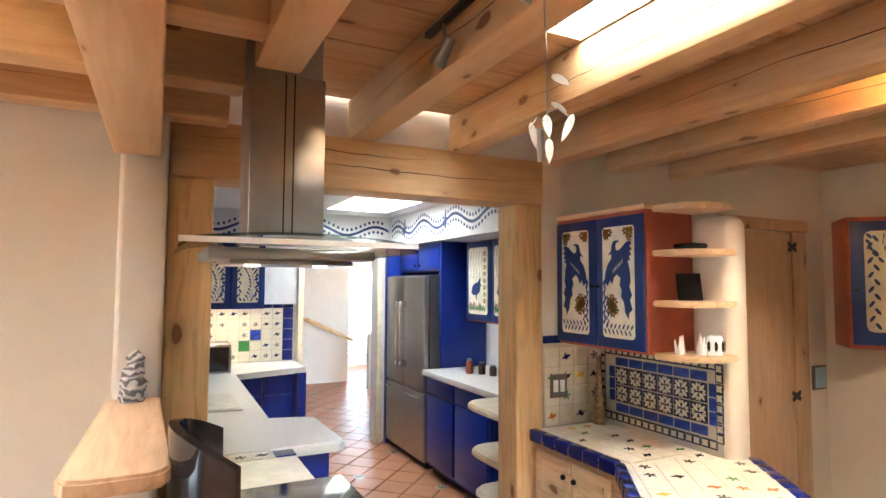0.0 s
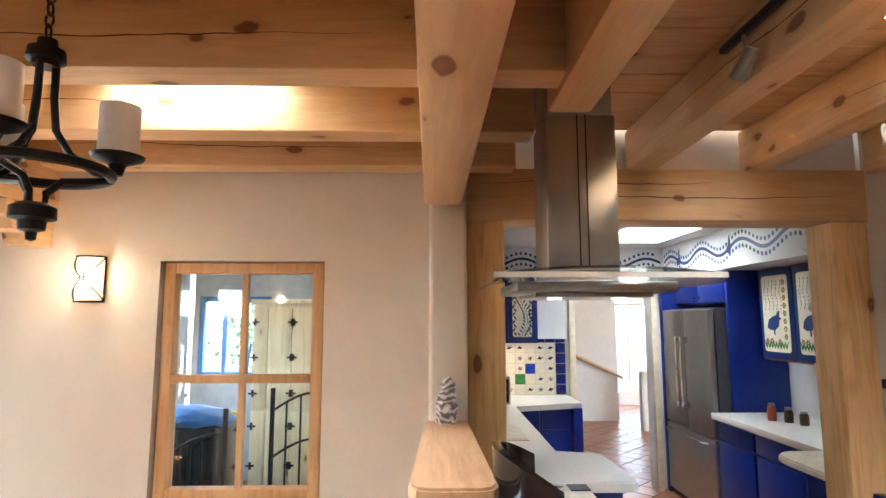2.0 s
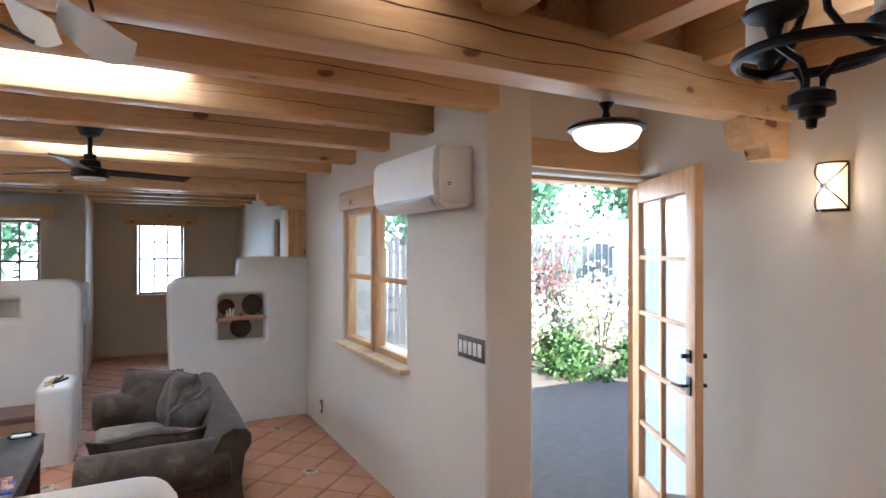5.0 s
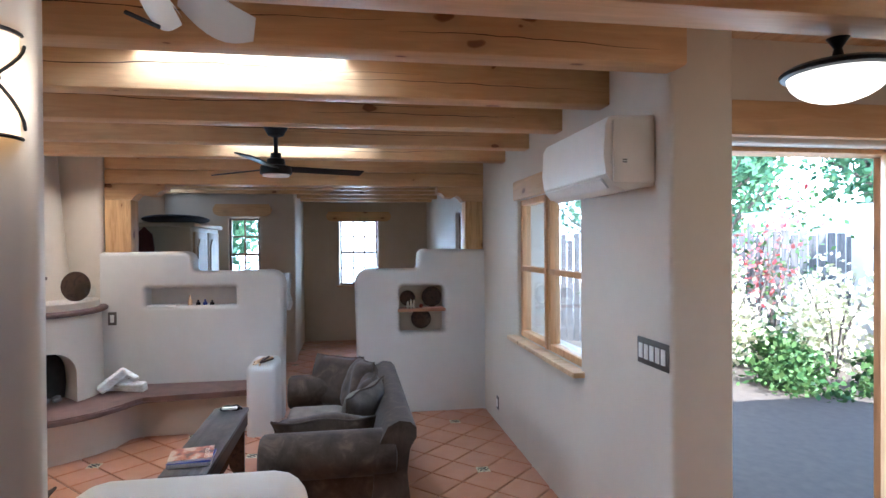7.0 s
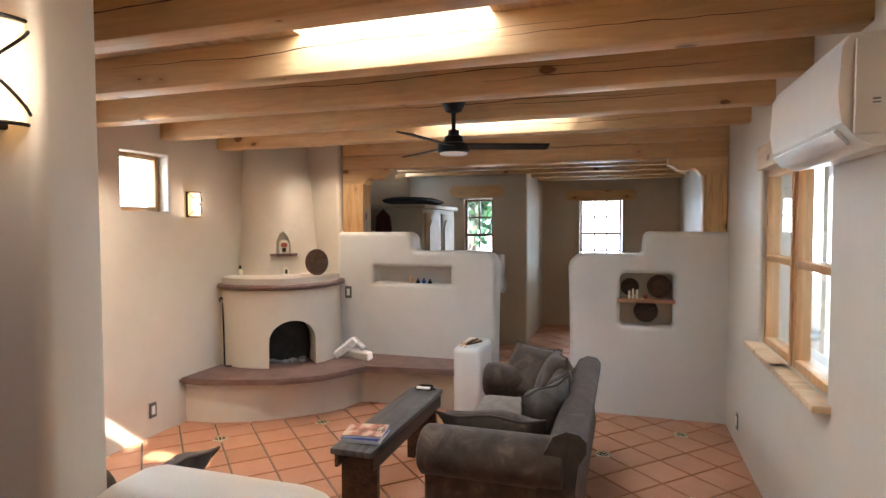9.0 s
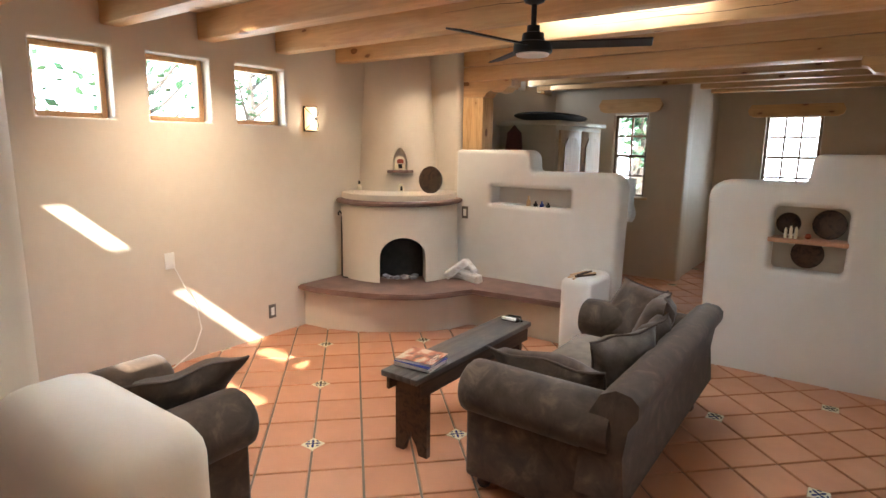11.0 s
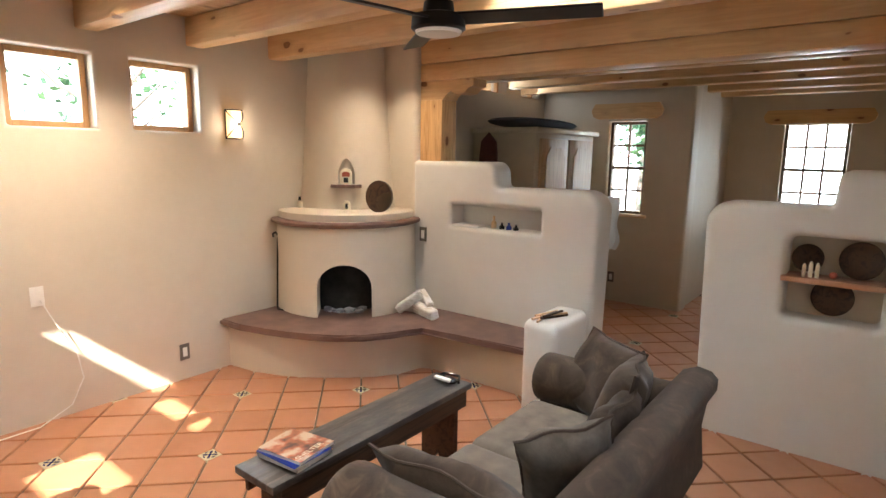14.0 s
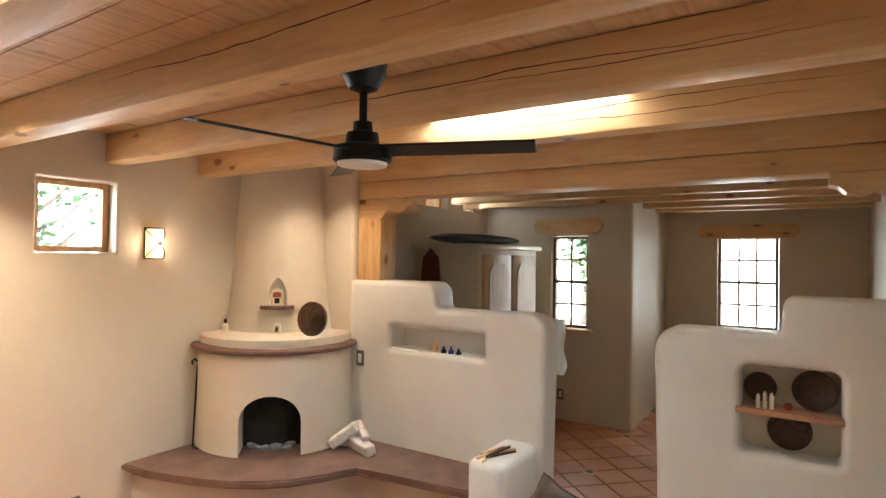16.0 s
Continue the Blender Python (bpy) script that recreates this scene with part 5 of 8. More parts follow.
for k in range(3):
    a = radians(35 + 120 * k)
    c, s = math.cos(a), math.sin(a)
    bm = bmesh.new()
    tube(bm, [(-1.01 + r * c, 1.25 + r * s, z) for r, z in ((0.02, 2.29), (0.022, 2.2), (0.03, 2.13), (0.06, 2.08), (0.11, 2.045), (0.15, 2.04))], 0.0085)
    tube(bm, [(-1.01 + r * c, 1.25 + r * s, z) for r, z in ((0.018, 1.94), (0.022, 1.985), (0.05, 2.015), (0.10, 2.022), (0.145, 2.03))], 0.009)
    part("arm", bm, BLACK_IRON, ch)
    M2 = Matrix.Translation((-1.01 + 0.155 * c, 1.25 + 0.155 * s, 0))
    bm = bmesh.new()
    lathe(bm, [(0, 2.045), (0.012, 2.045), (0.02, 2.07), (0.055, 2.085), (0.06, 2.093), (0, 2.093)], 20, M2)
    part("cup", bm, BLACK_IRON, ch)
    bm = bmesh.new()
    lathe(bm, [(0, 2.094), (0.043, 2.094), (0.045, 2.10), (0.045, 2.215), (0.041, 2.215), (0.041, 2.10), (0, 2.099)], 24, M2)
    part("shade", bm, FROST, ch, "white frosted glass shade")
bm = bmesh.new()
for k in range(9):
    z = 2.36 + k * 0.028
    tube(bm, [(-1.01 + (0.009 * math.cos(a) if k % 2 else 0), 1.25 + (0 if k % 2 else 0.009 * math.cos(a)), z + 0.018 * math.sin(a)) for a in (2 * math.pi * j / 12 for j in range(13))], 0.0028, 6)
part("chain", bm, BLACK_IRON, ch)

dm = thing("dome_light", "lit frosted dome ceiling light with a dark rim by the door", "ceiling light", at=(-2.0, 1.62, 2.08))
DM = Matrix.Translation((-2.0, 1.62, 2.08))
bm = bmesh.new()
lathe(bm, [(0.15, 0.012), (0.148, 0.0), (0.138, -0.02), (0.118, -0.039), (0.09, -0.055), (0.055, -0.066), (0.025, -0.0695), (0, -0.07)], 40, DM @ Matrix.Diagonal((0.9, 0.9, 1, 1)))
part("bowl", bm, DOME_GLASS, dm, "glowing frosted bowl", smooth=1.2)
bm = bmesh.new()
lathe(bm, [(0.148, 0.008), (0.168, 0.012), (0.172, 0.022), (0.15, 0.035), (0.06, 0.04), (0.02, 0.06), (0.012, 0.09), (0.03, 0.115), (0.035, 0.12), (0, 0.12)], 30, DM @ Matrix.Diagonal((0.9, 0.9, 1, 1)))
part("rim", bm, BLACK_IRON, dm, "dark bronze rim and stem")

# recessed downlight
for x, y in ((-1.66, 0.62), ):
    dl = thing("downward_light", "small round recessed light in the board ceiling", "ceiling light", "recessed lights", at=(x, y, CEIL_D))
    bm = bmesh.new()
    lathe(bm, [(0.05, CEIL_D - 0.001), (0.075, CEIL_D - 0.002), (0.073, CEIL_D - 0.012), (0.052, CEIL_D - 0.010), (0.05, CEIL_D - 0.001)], 24, Matrix.Translation((x, y, 0)))
    part("trim", bm, WHITE, dl)
    bm = bmesh.new()
    cyl(bm, 0.05, 0.05, CEIL_D - 0.009, CEIL_D - 0.005, 20, Matrix.Translation((x, y, 0)))
    part("lens", bm, DOME_GLASS, dl, "glowing lens")

# track light
tl = thing("track_light", "short black track with silver spotlights on the beam", "track light", at=(0.73, 1.4, 2.5))
part("track", box(0.74, 0.765, 0.7, 1.62, 2.50, 2.52, bevel=0.003), BLACK_IRON, tl)
for y in (1.50, 1.05):
    bm = bmesh.new()
    cyl(bm, 0.006, 0.006, 2.44, 2.50, 8, Matrix.Translation((0.75, y, 0)))
    cyl(bm, 0.026, 0.019, -0.05, 0.04, 16, pose(0.75, y, 2.42, 35, 15, 0))
    part("spot", bm, STEEL, tl, "small silver spotlight")

# glass leaf mobile
mo = thing("mobile", "hanging mobile of pale pointed leaves on a wire", "mobile", at=(0.80, 1.0, 2.1))
MX, MY = 0.77, 1.02
bm = bmesh.new()
tube(bm, [(MX - 0.01, MY, 2.42), (MX, MY, 2.20), (MX, MY, 2.08)], 0.002, 5)
tube(bm, [(MX, MY, 2.10), (MX + 0.03, MY, 2.115), (MX + 0.06, MY, 2.10), (MX + 0.075, MY, 2.07)], 0.0015, 5)
tube(bm, [(MX, MY, 2.08), (MX - 0.03, MY, 2.085), (MX - 0.045, MY, 2.06), (MX - 0.05, MY, 2.03)], 0.0015, 5)
part("wire", bm, STEEL, mo)
LEAFGLASS = Mat("leaf_glass", (0.85, 0.82, 0.72), 0.15).m
for i, (dx, z, rx, l, w) in enumerate(((0.035, 2.185, 80, 0.05, 0.03), (0.03, 2.12, 70, 0.045, 0.018), (0.0, 2.075, 10, 0.05, 0.024), (0.06, 2.08, -28, 0.075, 0.02), (-0.04, 2.05, 14, 0.055, 0.018), (0.005, 2.02, 0, 0.055, 0.022))):
    bm = bmesh.new()
    prism(bm, [(0, -l * 0.62), (w * 0.4, -l * 0.3), (w * 0.55, l * 0.05), (w * 0.4, l * 0.3), (0, l * 0.42), (-w * 0.4, l * 0.3), (-w * 0.55, l * 0.05), (-w * 0.4, -l * 0.3)], -0.001, 0.001, pose(MX + dx, MY, z, 90, rx * -1 if abs(rx) < 60 else 0, 0) if abs(rx) < 60 else pose(MX + dx, MY, z, 20, 0, 90))
    part("leaf", bm, LEAFGLASS, mo, smooth=0)

# ---------------------------------------------------------------- entry door and garden
dr = thing("door_entry", "open fir garden door with ten glass panes in two columns and black lever", "door", at=(-2.90, 2.745, 0))
dr["kind"] = "structure"
DRM = pose(-2.90, 2.745, 0.01, 0, 0, math.degrees(math.atan2(2.32 - 2.745, -2.115 + 2.90)))
DW, DH = 0.90, 2.012
for nm, x0, x1, z0, z1 in (("stile", 0, 0.11, 0, DH), ("stile", DW - 0.11, DW, 0, DH), ("rail", 0.11, DW - 0.11, 0, 0.22), ("rail", 0.11, DW - 0.11, DH - 0.12, DH)):
    part(nm, box(x0, x1, -0.02, 0.02, z0, z1, bevel=0.003, m=DRM), FRAME, dr)
for i in range(1, 2):
    x = 0.11 + (DW - 0.22) * i / 2
    part("muntin", box(x - 0.012, x + 0.012, -0.014, 0.014, 0.22, DH - 0.12, m=DRM), FRAME, dr)
for j in range(1, 5):
    z = 0.22 + (DH - 0.34) * j / 5
    part("muntin", box(0.11, DW - 0.11, -0.0135, 0.0135, z - 0.012, z + 0.012, m=DRM), FRAME, dr)
for i in range(2):
    for j in range(5):
        x, z = 0.11 + (DW - 0.22) * (i + 0.5) / 2, 0.22 + (DH - 0.34) * (j + 0.5) / 5
        pn = part("pane", box(x - 0.157, x + 0.157, -0.002, 0.002, z - 0.158, z + 0.158, m=DRM), GLASS, dr, "clear glass")
        pn.visible_shadow = False
for sg in (-1, 1):
    bm = bmesh.new()
    bx(bm, DW - 0.085, DW - 0.035, sg * 0.021, sg * 0.029, 0.90, 0.99, 0.002, m=DRM)
    tube(bm, [DRM @ Vector(p) for p in ((DW - 0.06, sg * 0.025, 0.945), (DW - 0.06, sg * 0.06, 0.945), (DW - 0.08, sg * 0.068, 0.943), (DW - 0.16, sg * 0.066, 0.937))], 0.008)
    part("lever", bm, BLACK_IRON, dr, "black lever handle")
    bm = bmesh.new()
    bx(bm, DW - 0.085, DW - 0.035, sg * 0.021, sg * 0.030, 1.06, 1.12, 0.002, m=DRM)
    cyl(bm, 0.012, 0.012, 0, 0.03, 10, DRM @ pose(DW - 0.06, sg * 0.03, 1.09, -90 * sg, 0, 0))
    part("deadbolt", bm, BLACK_IRON, dr, "black deadbolt")
for nm, y0, y1, z0, z1 in (("door_jamb", 1.8085, 1.825, -0.08, 2.0295), ("door_jamb", 2.77, 2.7995, -0.08, 2.0295), ("door_head", 1.825, 2.77, 2.008, 2.0295)):
    structure(nm, box(-2.99, -2.85, y0, y1, z0, z1, bevel=0.004), FRAME, "fir door frame")
structure("lintel", box(-2.80, -2.735, 1.775, 2.615, 2.055, 2.215, bevel=0.02), BEAM_Y, "rough pine lintel over the garden door")
structure("threshold", box(-3.05, -2.75, 1.81, 2.61, -0.03, 0.012, bevel=0.004), DARK_WOOD, "dark wooden threshold")

# patio, porch and garden
structure("ground", box(-60, 40, 1.8, 60, -0.2, -0.118), plain("garden_soil", (0.16, 0.12, 0.085), 0.9, vary=0.35, scale=3, bump=0.4), "bare brown garden soil")
structure("ground", box(-60, 40, -60, -3.1, -0.6, -0.5), plain("far_soil", (0.2, 0.16, 0.11), 0.9, vary=0.3, scale=2), "dry open ground")
PAVER = Mat("patio_brick", (0.50, 0.45, 0.42), 0.7)
tone = PAVER.ramp(PAVER.n.new("ShaderNodeObjectInfo").outputs["Random"], (0.0, (0.78, 0.74, 0.72)), (1.0, (1.1, 1.08, 1.06)))
isle = PAVER.ramp(PAVER.n.new("ShaderNodeNewGeometry").outputs["Random Per Island"], (0.0, (0.85, 0.82, 0.80)), (1.0, (1.0, 1.0, 1.0)))
PAVER.color(PAVER.mix(PAVER.mix(PAVER.ramp(PAVER.noise(9, 5), (0.3, (0.40, 0.35, 0.33)), (0.7, (0.58, 0.53, 0.50))), tone, 1.0, "MULTIPLY"), isle, 1.0, "MULTIPLY"))
PAVER = PAVER.bump(PAVER.noise(54, 3), 0.3, 0.002).m
structure("patio_bed", box(-9.0, -3.0, 1.74, 6.4, -0.117, -0.106), plain("patio_sand", (0.13, 0.11, 0.10), 0.9), "sandy bed between the patio bricks")
structure("porch_ceiling", box(-10.5, -3.002, 1.76, 2.75, 2.36, 2.44), BOARD, "pine boarded porch roof")
for y in (2.0, 2.6):
    structure("porch_beam", box(-10.5, -3.3, y, y + 0.1, 2.24, 2.358, bevel=0.01), BEAM_X, "pine porch beam")
for x in (-5.0, -7.6):
    structure("porch_post", box(x, x + 0.15, 2.58, 2.73, -0.12, 2.24, bevel=0.01), WHITE, "pale porch post")
structure("garden_wall", box(-9.5, -6.6, 6.9, 7.1, -0.15, 2.1), PLASTER_WHITE, "sunlit plaster garden wall")

FENCEW = timber("grey_fence", (0.20, 0.19, 0.19), (0.12, 0.115, 0.12), 2, False)
fe = thing("fence", "weathered grey-blue stake fence behind the garden", "fence", at=(-8, 8.5, -0.12))
rnd = random.Random(21)
FA, FB = Vector((-9.8, 3.3, 0)), Vector((-6.0, 8.8, 0))
stake = None
for i in range(62):
    p = FA.lerp(FB, i / 61)
    h = rnd.uniform(1.65, 1.85)
    part("stake", box(-0.045, 0.045, -0.02, 0.02, -0.12, h, m=pose(p.x, p.y, 0, 0, 0, 55 + rnd.uniform(-8, 8))), FENCEW, fe, smooth=0)


def leaf_mat(name, a, b):
    k = Mat(name, a, 0.55)
    k.color(k.ramp(k.n.new("ShaderNodeNewGeometry").outputs["Random Per Island"], (0.0, a), (1.0, b)))
    k.b.inputs["Transmission Weight"].default_value = 0.0
    k.b.inputs["Subsurface Weight"].default_value = 0.0
    return k.m


GREEN = leaf_mat("leaf_green", (0.05, 0.13, 0.03), (0.16, 0.26, 0.07))
TREE_GREEN = leaf_mat("leaf_tree", (0.03, 0.10, 0.05), (0.14, 0.27, 0.12))
YELLOW = leaf_mat("leaf_pale", (0.62, 0.60, 0.34), (0.80, 0.78, 0.58))
REDLEAF = leaf_mat("leaf_red", (0.60, 0.07, 0.08), (0.60, 0.30, 0.26))
BARK = plain("bark", (0.14, 0.11, 0.09), 0.9, vary=0.4, scale=20, bump=0.5)


def leaves(name, centre, size, n, leaf, mat, parent, seed, clumps=9, label=""):
    rnd = random.Random(seed)
    cs = [Vector([centre[k] + rnd.gauss(0, 0.42) * size[k] for k in range(3)]) for _ in range(clumps)]
    vs, fs = [], []
    for _ in range(n):
        c = rnd.choice(cs)
        p = c + Vector([rnd.gauss(0, 0.24) * size[k] for k in range(3)])
        d = Vector([rnd.gauss(0, 1) for _ in range(3)]).normalized()
        e = d.orthogonal().normalized()
        l = leaf * rnd.uniform(0.6, 1.4)
        q = len(vs)
        vs += [p, p + d * l * 0.5 + e * l * 0.3, p + d * l, p + d * l * 0.5 - e * l * 0.3]
        fs.append((q, q + 1, q + 2, q + 3))
    me = bpy.data.meshes.new(name)
    me.from_pydata([tuple(v) for v in vs], [], fs)
    me.materials.append(mat)
    ob = new(name, me)
    ob.parent = parent
    ob.matrix_parent_inverse = parent.matrix_world.inverted()
    return tagged(ob, label)


def shrub(x, y, w, h, mat, seed, label, n=1500, z=-0.12):
    s = thing("shrub", label, "shrub", "garden shrubs", at=(x, y, z))
    bm = bmesh.new()
    rnd = random.Random(seed)
    for _ in range(7):
        a = rnd.uniform(0, 6.28)
        tube(bm, [(x, y, z), (x + 0.1 * w * math.cos(a), y + 0.1 * w * math.sin(a), z + h * 0.4), (x + 0.35 * w * math.cos(a), y + 0.35 * w * math.sin(a), z + h * 0.8)], [0.018, 0.012, 0.005], 6)
    part("stems", bm, BARK, s)
    leaves("foliage", (x, y, z + h * 0.55), (w * 0.55, w * 0.55, h * 0.5), n, 0.075, mat, s, seed, 12)


shrub(-6.75, 4.50, 0.9, 1.35, YELLOW, 1, "sunlit pale yellow shrub in the garden")
shrub(-6.45, 5.85, 1.2, 1.7, YELLOW, 2, "tall sunlit pale-leaved shrub in the garden", 2200)
shrub(-7.85, 4.85, 1.0, 1.1, YELLOW, 3, "pale bleached shrub before the fence")
shrub(-6.05, 4.95, 0.8, 0.5, GREEN, 4, "low green shrub by the path")
shrub(-6.95, 5.35, 1.0, 0.6, GREEN, 5, "low green shrub by the fence")
shrub(-5.65, 5.85, 0.8, 0.55, GREEN, 6, "low green shrub beside the pale one")
shrub(-7.85, 6.15, 1.1, 2.2, GREEN, 9, "green climber on the fence", 900)
shrub(-7.75, 5.75, 1.3, 2.5, REDLEAF, 7, "climbing red-flowered shrub on the fence", 420)
shrub(-9.15, 4.55, 1.3, 1.2, GREEN, 8, "green shrub at the end of the fence")


shrub(-1.6, 7.6, 1.3, 2.2, REDLEAF, 12, "red-flowering shrub outside the sunroom", 500)
shrub(-2.2, 7.9, 1.6, 2.6, TREE_GREEN, 11, "blue-green shrub outside the sunroom", 1500)


def tree(x, y, h, w, seed, label, n=2600, z=-0.12, mat=None):
    t = thing("tree", label, "tree", "trees beyond the house", at=(x, y, z))
    rnd = random.Random(seed)
    bm = bmesh.new()
    tube(bm, [(x, y, z), (x + 0.05, y, z + h * 0.3), (x - 0.04, y + 0.05, z + h * 0.6), (x, y, z + h * 0.95)], [0.16, 0.12, 0.08, 0.03], 10)
    for _ in range(9):
        a, zz = rnd.uniform(0, 6.28), z + h * rnd.uniform(0.3, 0.75)
        tube(bm, [(x, y, zz), (x + w * 0.3 * math.cos(a), y + w * 0.3 * math.sin(a), zz + h * 0.08), (x + w * 0.6 * math.cos(a), y + w * 0.6 * math.sin(a), zz + h * 0.2)], [0.05, 0.03, 0.01], 6)
    part("trunk", bm, BARK, t)
    leaves("crown", (x, y, z + h * 0.66), (w * 0.62, w * 0.62, h * 0.34), n, 0.16, mat or TREE_GREEN, t, seed, 22)


for i, (x, y, h, w) in enumerate(((-11.5, 8.0, 4.6, 1.7), (-13.5, 6.0, 5.0, 2.0), (-11.0, 11.0, 5.5, 2.2), (-9.2, 12.5, 5.0, 1.8), (-14.5, 3.0, 5.0, 2.0))):
    tree(x, y, h, w, 40 + i, "blue-green leafy tree beyond the fence")
for i, (x, y, h, w) in enumerate(((-3.9, -8.0, 3.9, 1.6), (-6.4, -9.0, 4.4, 1.8), (-9.0, -9.5, 4.8, 1.8))):
    tree(x, y, h, w, 60 + i, "leafy tree outside the high windows", 380, -0.5)
for i, (x, y, h, w) in enumerate(((-12.6, -2.4, 4.2, 1.1), )):
    tree(x, y, h, w, 80 + i, "dark leafy tree outside the far room", 2200, -0.12)

mt = thing("doormat", "black scrolled iron doormat outside the open door", "doormat", at=(-3.5, 2.6, -0.075))
bm = bmesh.new()
for i in range(6):
    for j in range(4):
        cx, cy = -3.93 + i * 0.13, 2.20 + j * 0.2
        tube(bm, [(cx + (0.02 + 0.006 * k) * math.cos(k * 0.8), cy + (0.02 + 0.009 * k) * math.sin(k * 0.8), -0.060) for k in range(9)], 0.008, 5)
part("scrolls", bm, BLACK_IRON, mt)
bm = bmesh.new()
for a, b, c, d in ((-4.02, -3.12, 2.08, 2.11), (-4.02, -3.12, 2.93, 2.96), (-4.02, -3.99, 2.11, 2.93), (-3.15, -3.12, 2.11, 2.93)):
    bx(bm, a, b, c, d, -0.075, -0.055)
part("border", bm, BLACK_IRON, mt)

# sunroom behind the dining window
# blue-grey walls, darkened so that the sunroom's shade lies in their colour
SHADED = plain("sunroom_plaster_shade", (0.40, 0.43, 0.46), 0.7)
structure("sunroom_floor", box(-2.7, 1.0, 2.88, 6.6, -0.11, -0.02), plain("sunroom_concrete", (0.30, 0.30, 0.30), 0.7, vary=0.2), "grey sunroom floor")
wall("wall_sunroom", 0, -2.75, -0.42, 6.4, 6.6, -0.1, 2.7, [(-2.69, -1.90, 1.07, 1.96)], mat=SHADED, label="blue-grey sunroom wall with blue windows, darkened for shade")
wall("wall_sunroom_side", 1, 2.9, 6.4, -2.99, -2.80, -0.1, 2.44, [(3.6, 6.0, 0.8, 2.1)], mat=SHADED, label="blue-grey sunroom wall with an opening, darkened for shade")
structure("sunroom_ceiling", box(-2.79, -0.4, 2.88, 6.39, 2.37, 2.44), BOARD, "pine sunroom ceiling")
BLUE_FRAME = plain("blue_frame", (0.03, 0.16, 0.42), 0.4)
window("window_sunroom", 0, -2.685, -1.905, 6.45, 1.075, 1.955, 3, 1, False, 0.06, "blue-framed sunroom window", mat=BLUE_FRAME, fw=0.06, muntin=0.05)
# point lamp without a fixture, added to lift the sunroom's brightness
bulb("sunroom_fill", -1.1, 4.6, 2.25, 5, (1, 0.8, 0.55))
area("sunroom_day", -1.9, 6.3, 1.5, 1.0, 1.0, 6, (0, -1, 0), DAY)
area("sunroom_day", -2.7, 4.8, 1.5, 2.0, 1.2, 5, (1, 0, 0), DAY)
PANTRY_PALE = timber("bleached_pine", (0.72, 0.64, 0.44), (0.64, 0.55, 0.35), 2)
cu = thing("pine_cupboard", "tall pale knotty pine cupboard with iron hinges in the sunroom", "cupboard", at=(-1.38, 5.2, 0))
part("body", box(-1.66, -1.10, 5.0, 5.45, -0.02, 1.84), PANTRY_PALE, cu)
part("cornice", box(-1.68, -1.08, 4.96, 5.46, 1.841, 1.875, bevel=0.008), PANTRY_PALE, cu)
for i, (x0, wd) in enumerate(((-1.65, 0.12), (-1.525, 0.20), (-1.32, 0.20))):
    for z0, z1 in ((0.05, 0.93), (0.96, 1.80)):
        d = part("door", box(x0, x0 + wd, 4.975, 4.999, z0, z1, bevel=0.004), PANTRY_PALE, cu)
        xh = x0 + wd if i == 1 else x0 + 0.01
        for zh in (z0 + 0.12, (z0 + z1) / 2, z1 - 0.12):
            bm = bmesh.new()
            bx(bm, xh - 0.035, xh + 0.035, 4.968, 4.974, zh - 0.008, zh + 0.008)
            bx(bm, xh - 0.01, xh + 0.01, 4.967, 4.9745, zh - 0.03, zh + 0.03)
            part("hinge", bm, BLACK_IRON, d, "black iron hinge")
gt = thing("garden_gate", "black iron gate panel with curved bars in the sunroom", "gate", at=(-0.9, 3.9, 0))
bm = bmesh.new()
for x in (-1.18, -0.62):
    tube(bm, [(x, 3.9, -0.02), (x, 3.9, 1.25)], 0.016)
for k in range(1, 6):
    tube(bm, [(-1.18 + 0.56 * k / 6, 3.9, 0.1), (-1.18 + 0.56 * k / 6, 3.9, 1.1 + 0.12 * math.sin(math.pi * k / 6))], 0.007)
for z in (0.1, 0.45, 0.8, 1.1):
    tube(bm, [(-1.18 + 0.56 * k / 10, 3.9, z + (0.12 * math.sin(math.pi * k / 10))) for k in range(11)], 0.008)
part("bars", bm, BLACK_IRON, gt)
gr = thing("iron_railing", "low black iron railing with a stout end post in the sunroom", "railing", at=(-1.8, 3.9, 0))
for k in range(8):
    x = -1.56 - 0.075 * k
    top = 0.95 - 0.0022 * k * k * 3
    bm = bmesh.new()
    tube(bm, [(x, 3.9, -0.02), (x, 3.9, top)], 0.007, 6)
    part("bar", bm, BLACK_IRON, gr)
bm = bmesh.new()
tube(bm, [(-1.486, 3.9, -0.02), (-1.486, 3.9, 1.12)], 0.018)
part("post", bm, BLACK_IRON, gr, "stout black end post")
for low in (0.0, 0.42):
    bm = bmesh.new()
    tube(bm, [(-1.49 - 0.075 * k, 3.9, 0.96 - low - 0.0066 * k * k * 0.9) for k in range(9)], 0.009)
    part("rail", bm, BLACK_IRON, gr, "curved black rail")
bn2 = thing("storage_bin", "dark plastic bin heaped with blue tarpaulin in the sunroom", "bin", at=(-1.94, 4.4, 0))
part("bin", box(-2.22, -1.66, 4.2, 4.7, -0.02, 0.94, bevel=0.03), BLACK, bn2)
bm = bmesh.new()
v = bmesh.ops.create_icosphere(bm, subdivisions=3, radius=1)["verts"]
for q in v:
    q.co *= 1 + 0.12 * noise.noise(q.co * 3)
bmesh.ops.transform(bm, matrix=pose(-1.94, 4.45, 0.97, 0, 4, 0) @ Matrix.Diagonal((0.33, 0.27, 0.09, 1)), verts=v)
part("tarpaulin", bm, BLUE_FRAME, bn2, "blue crumpled tarpaulin", smooth=0)
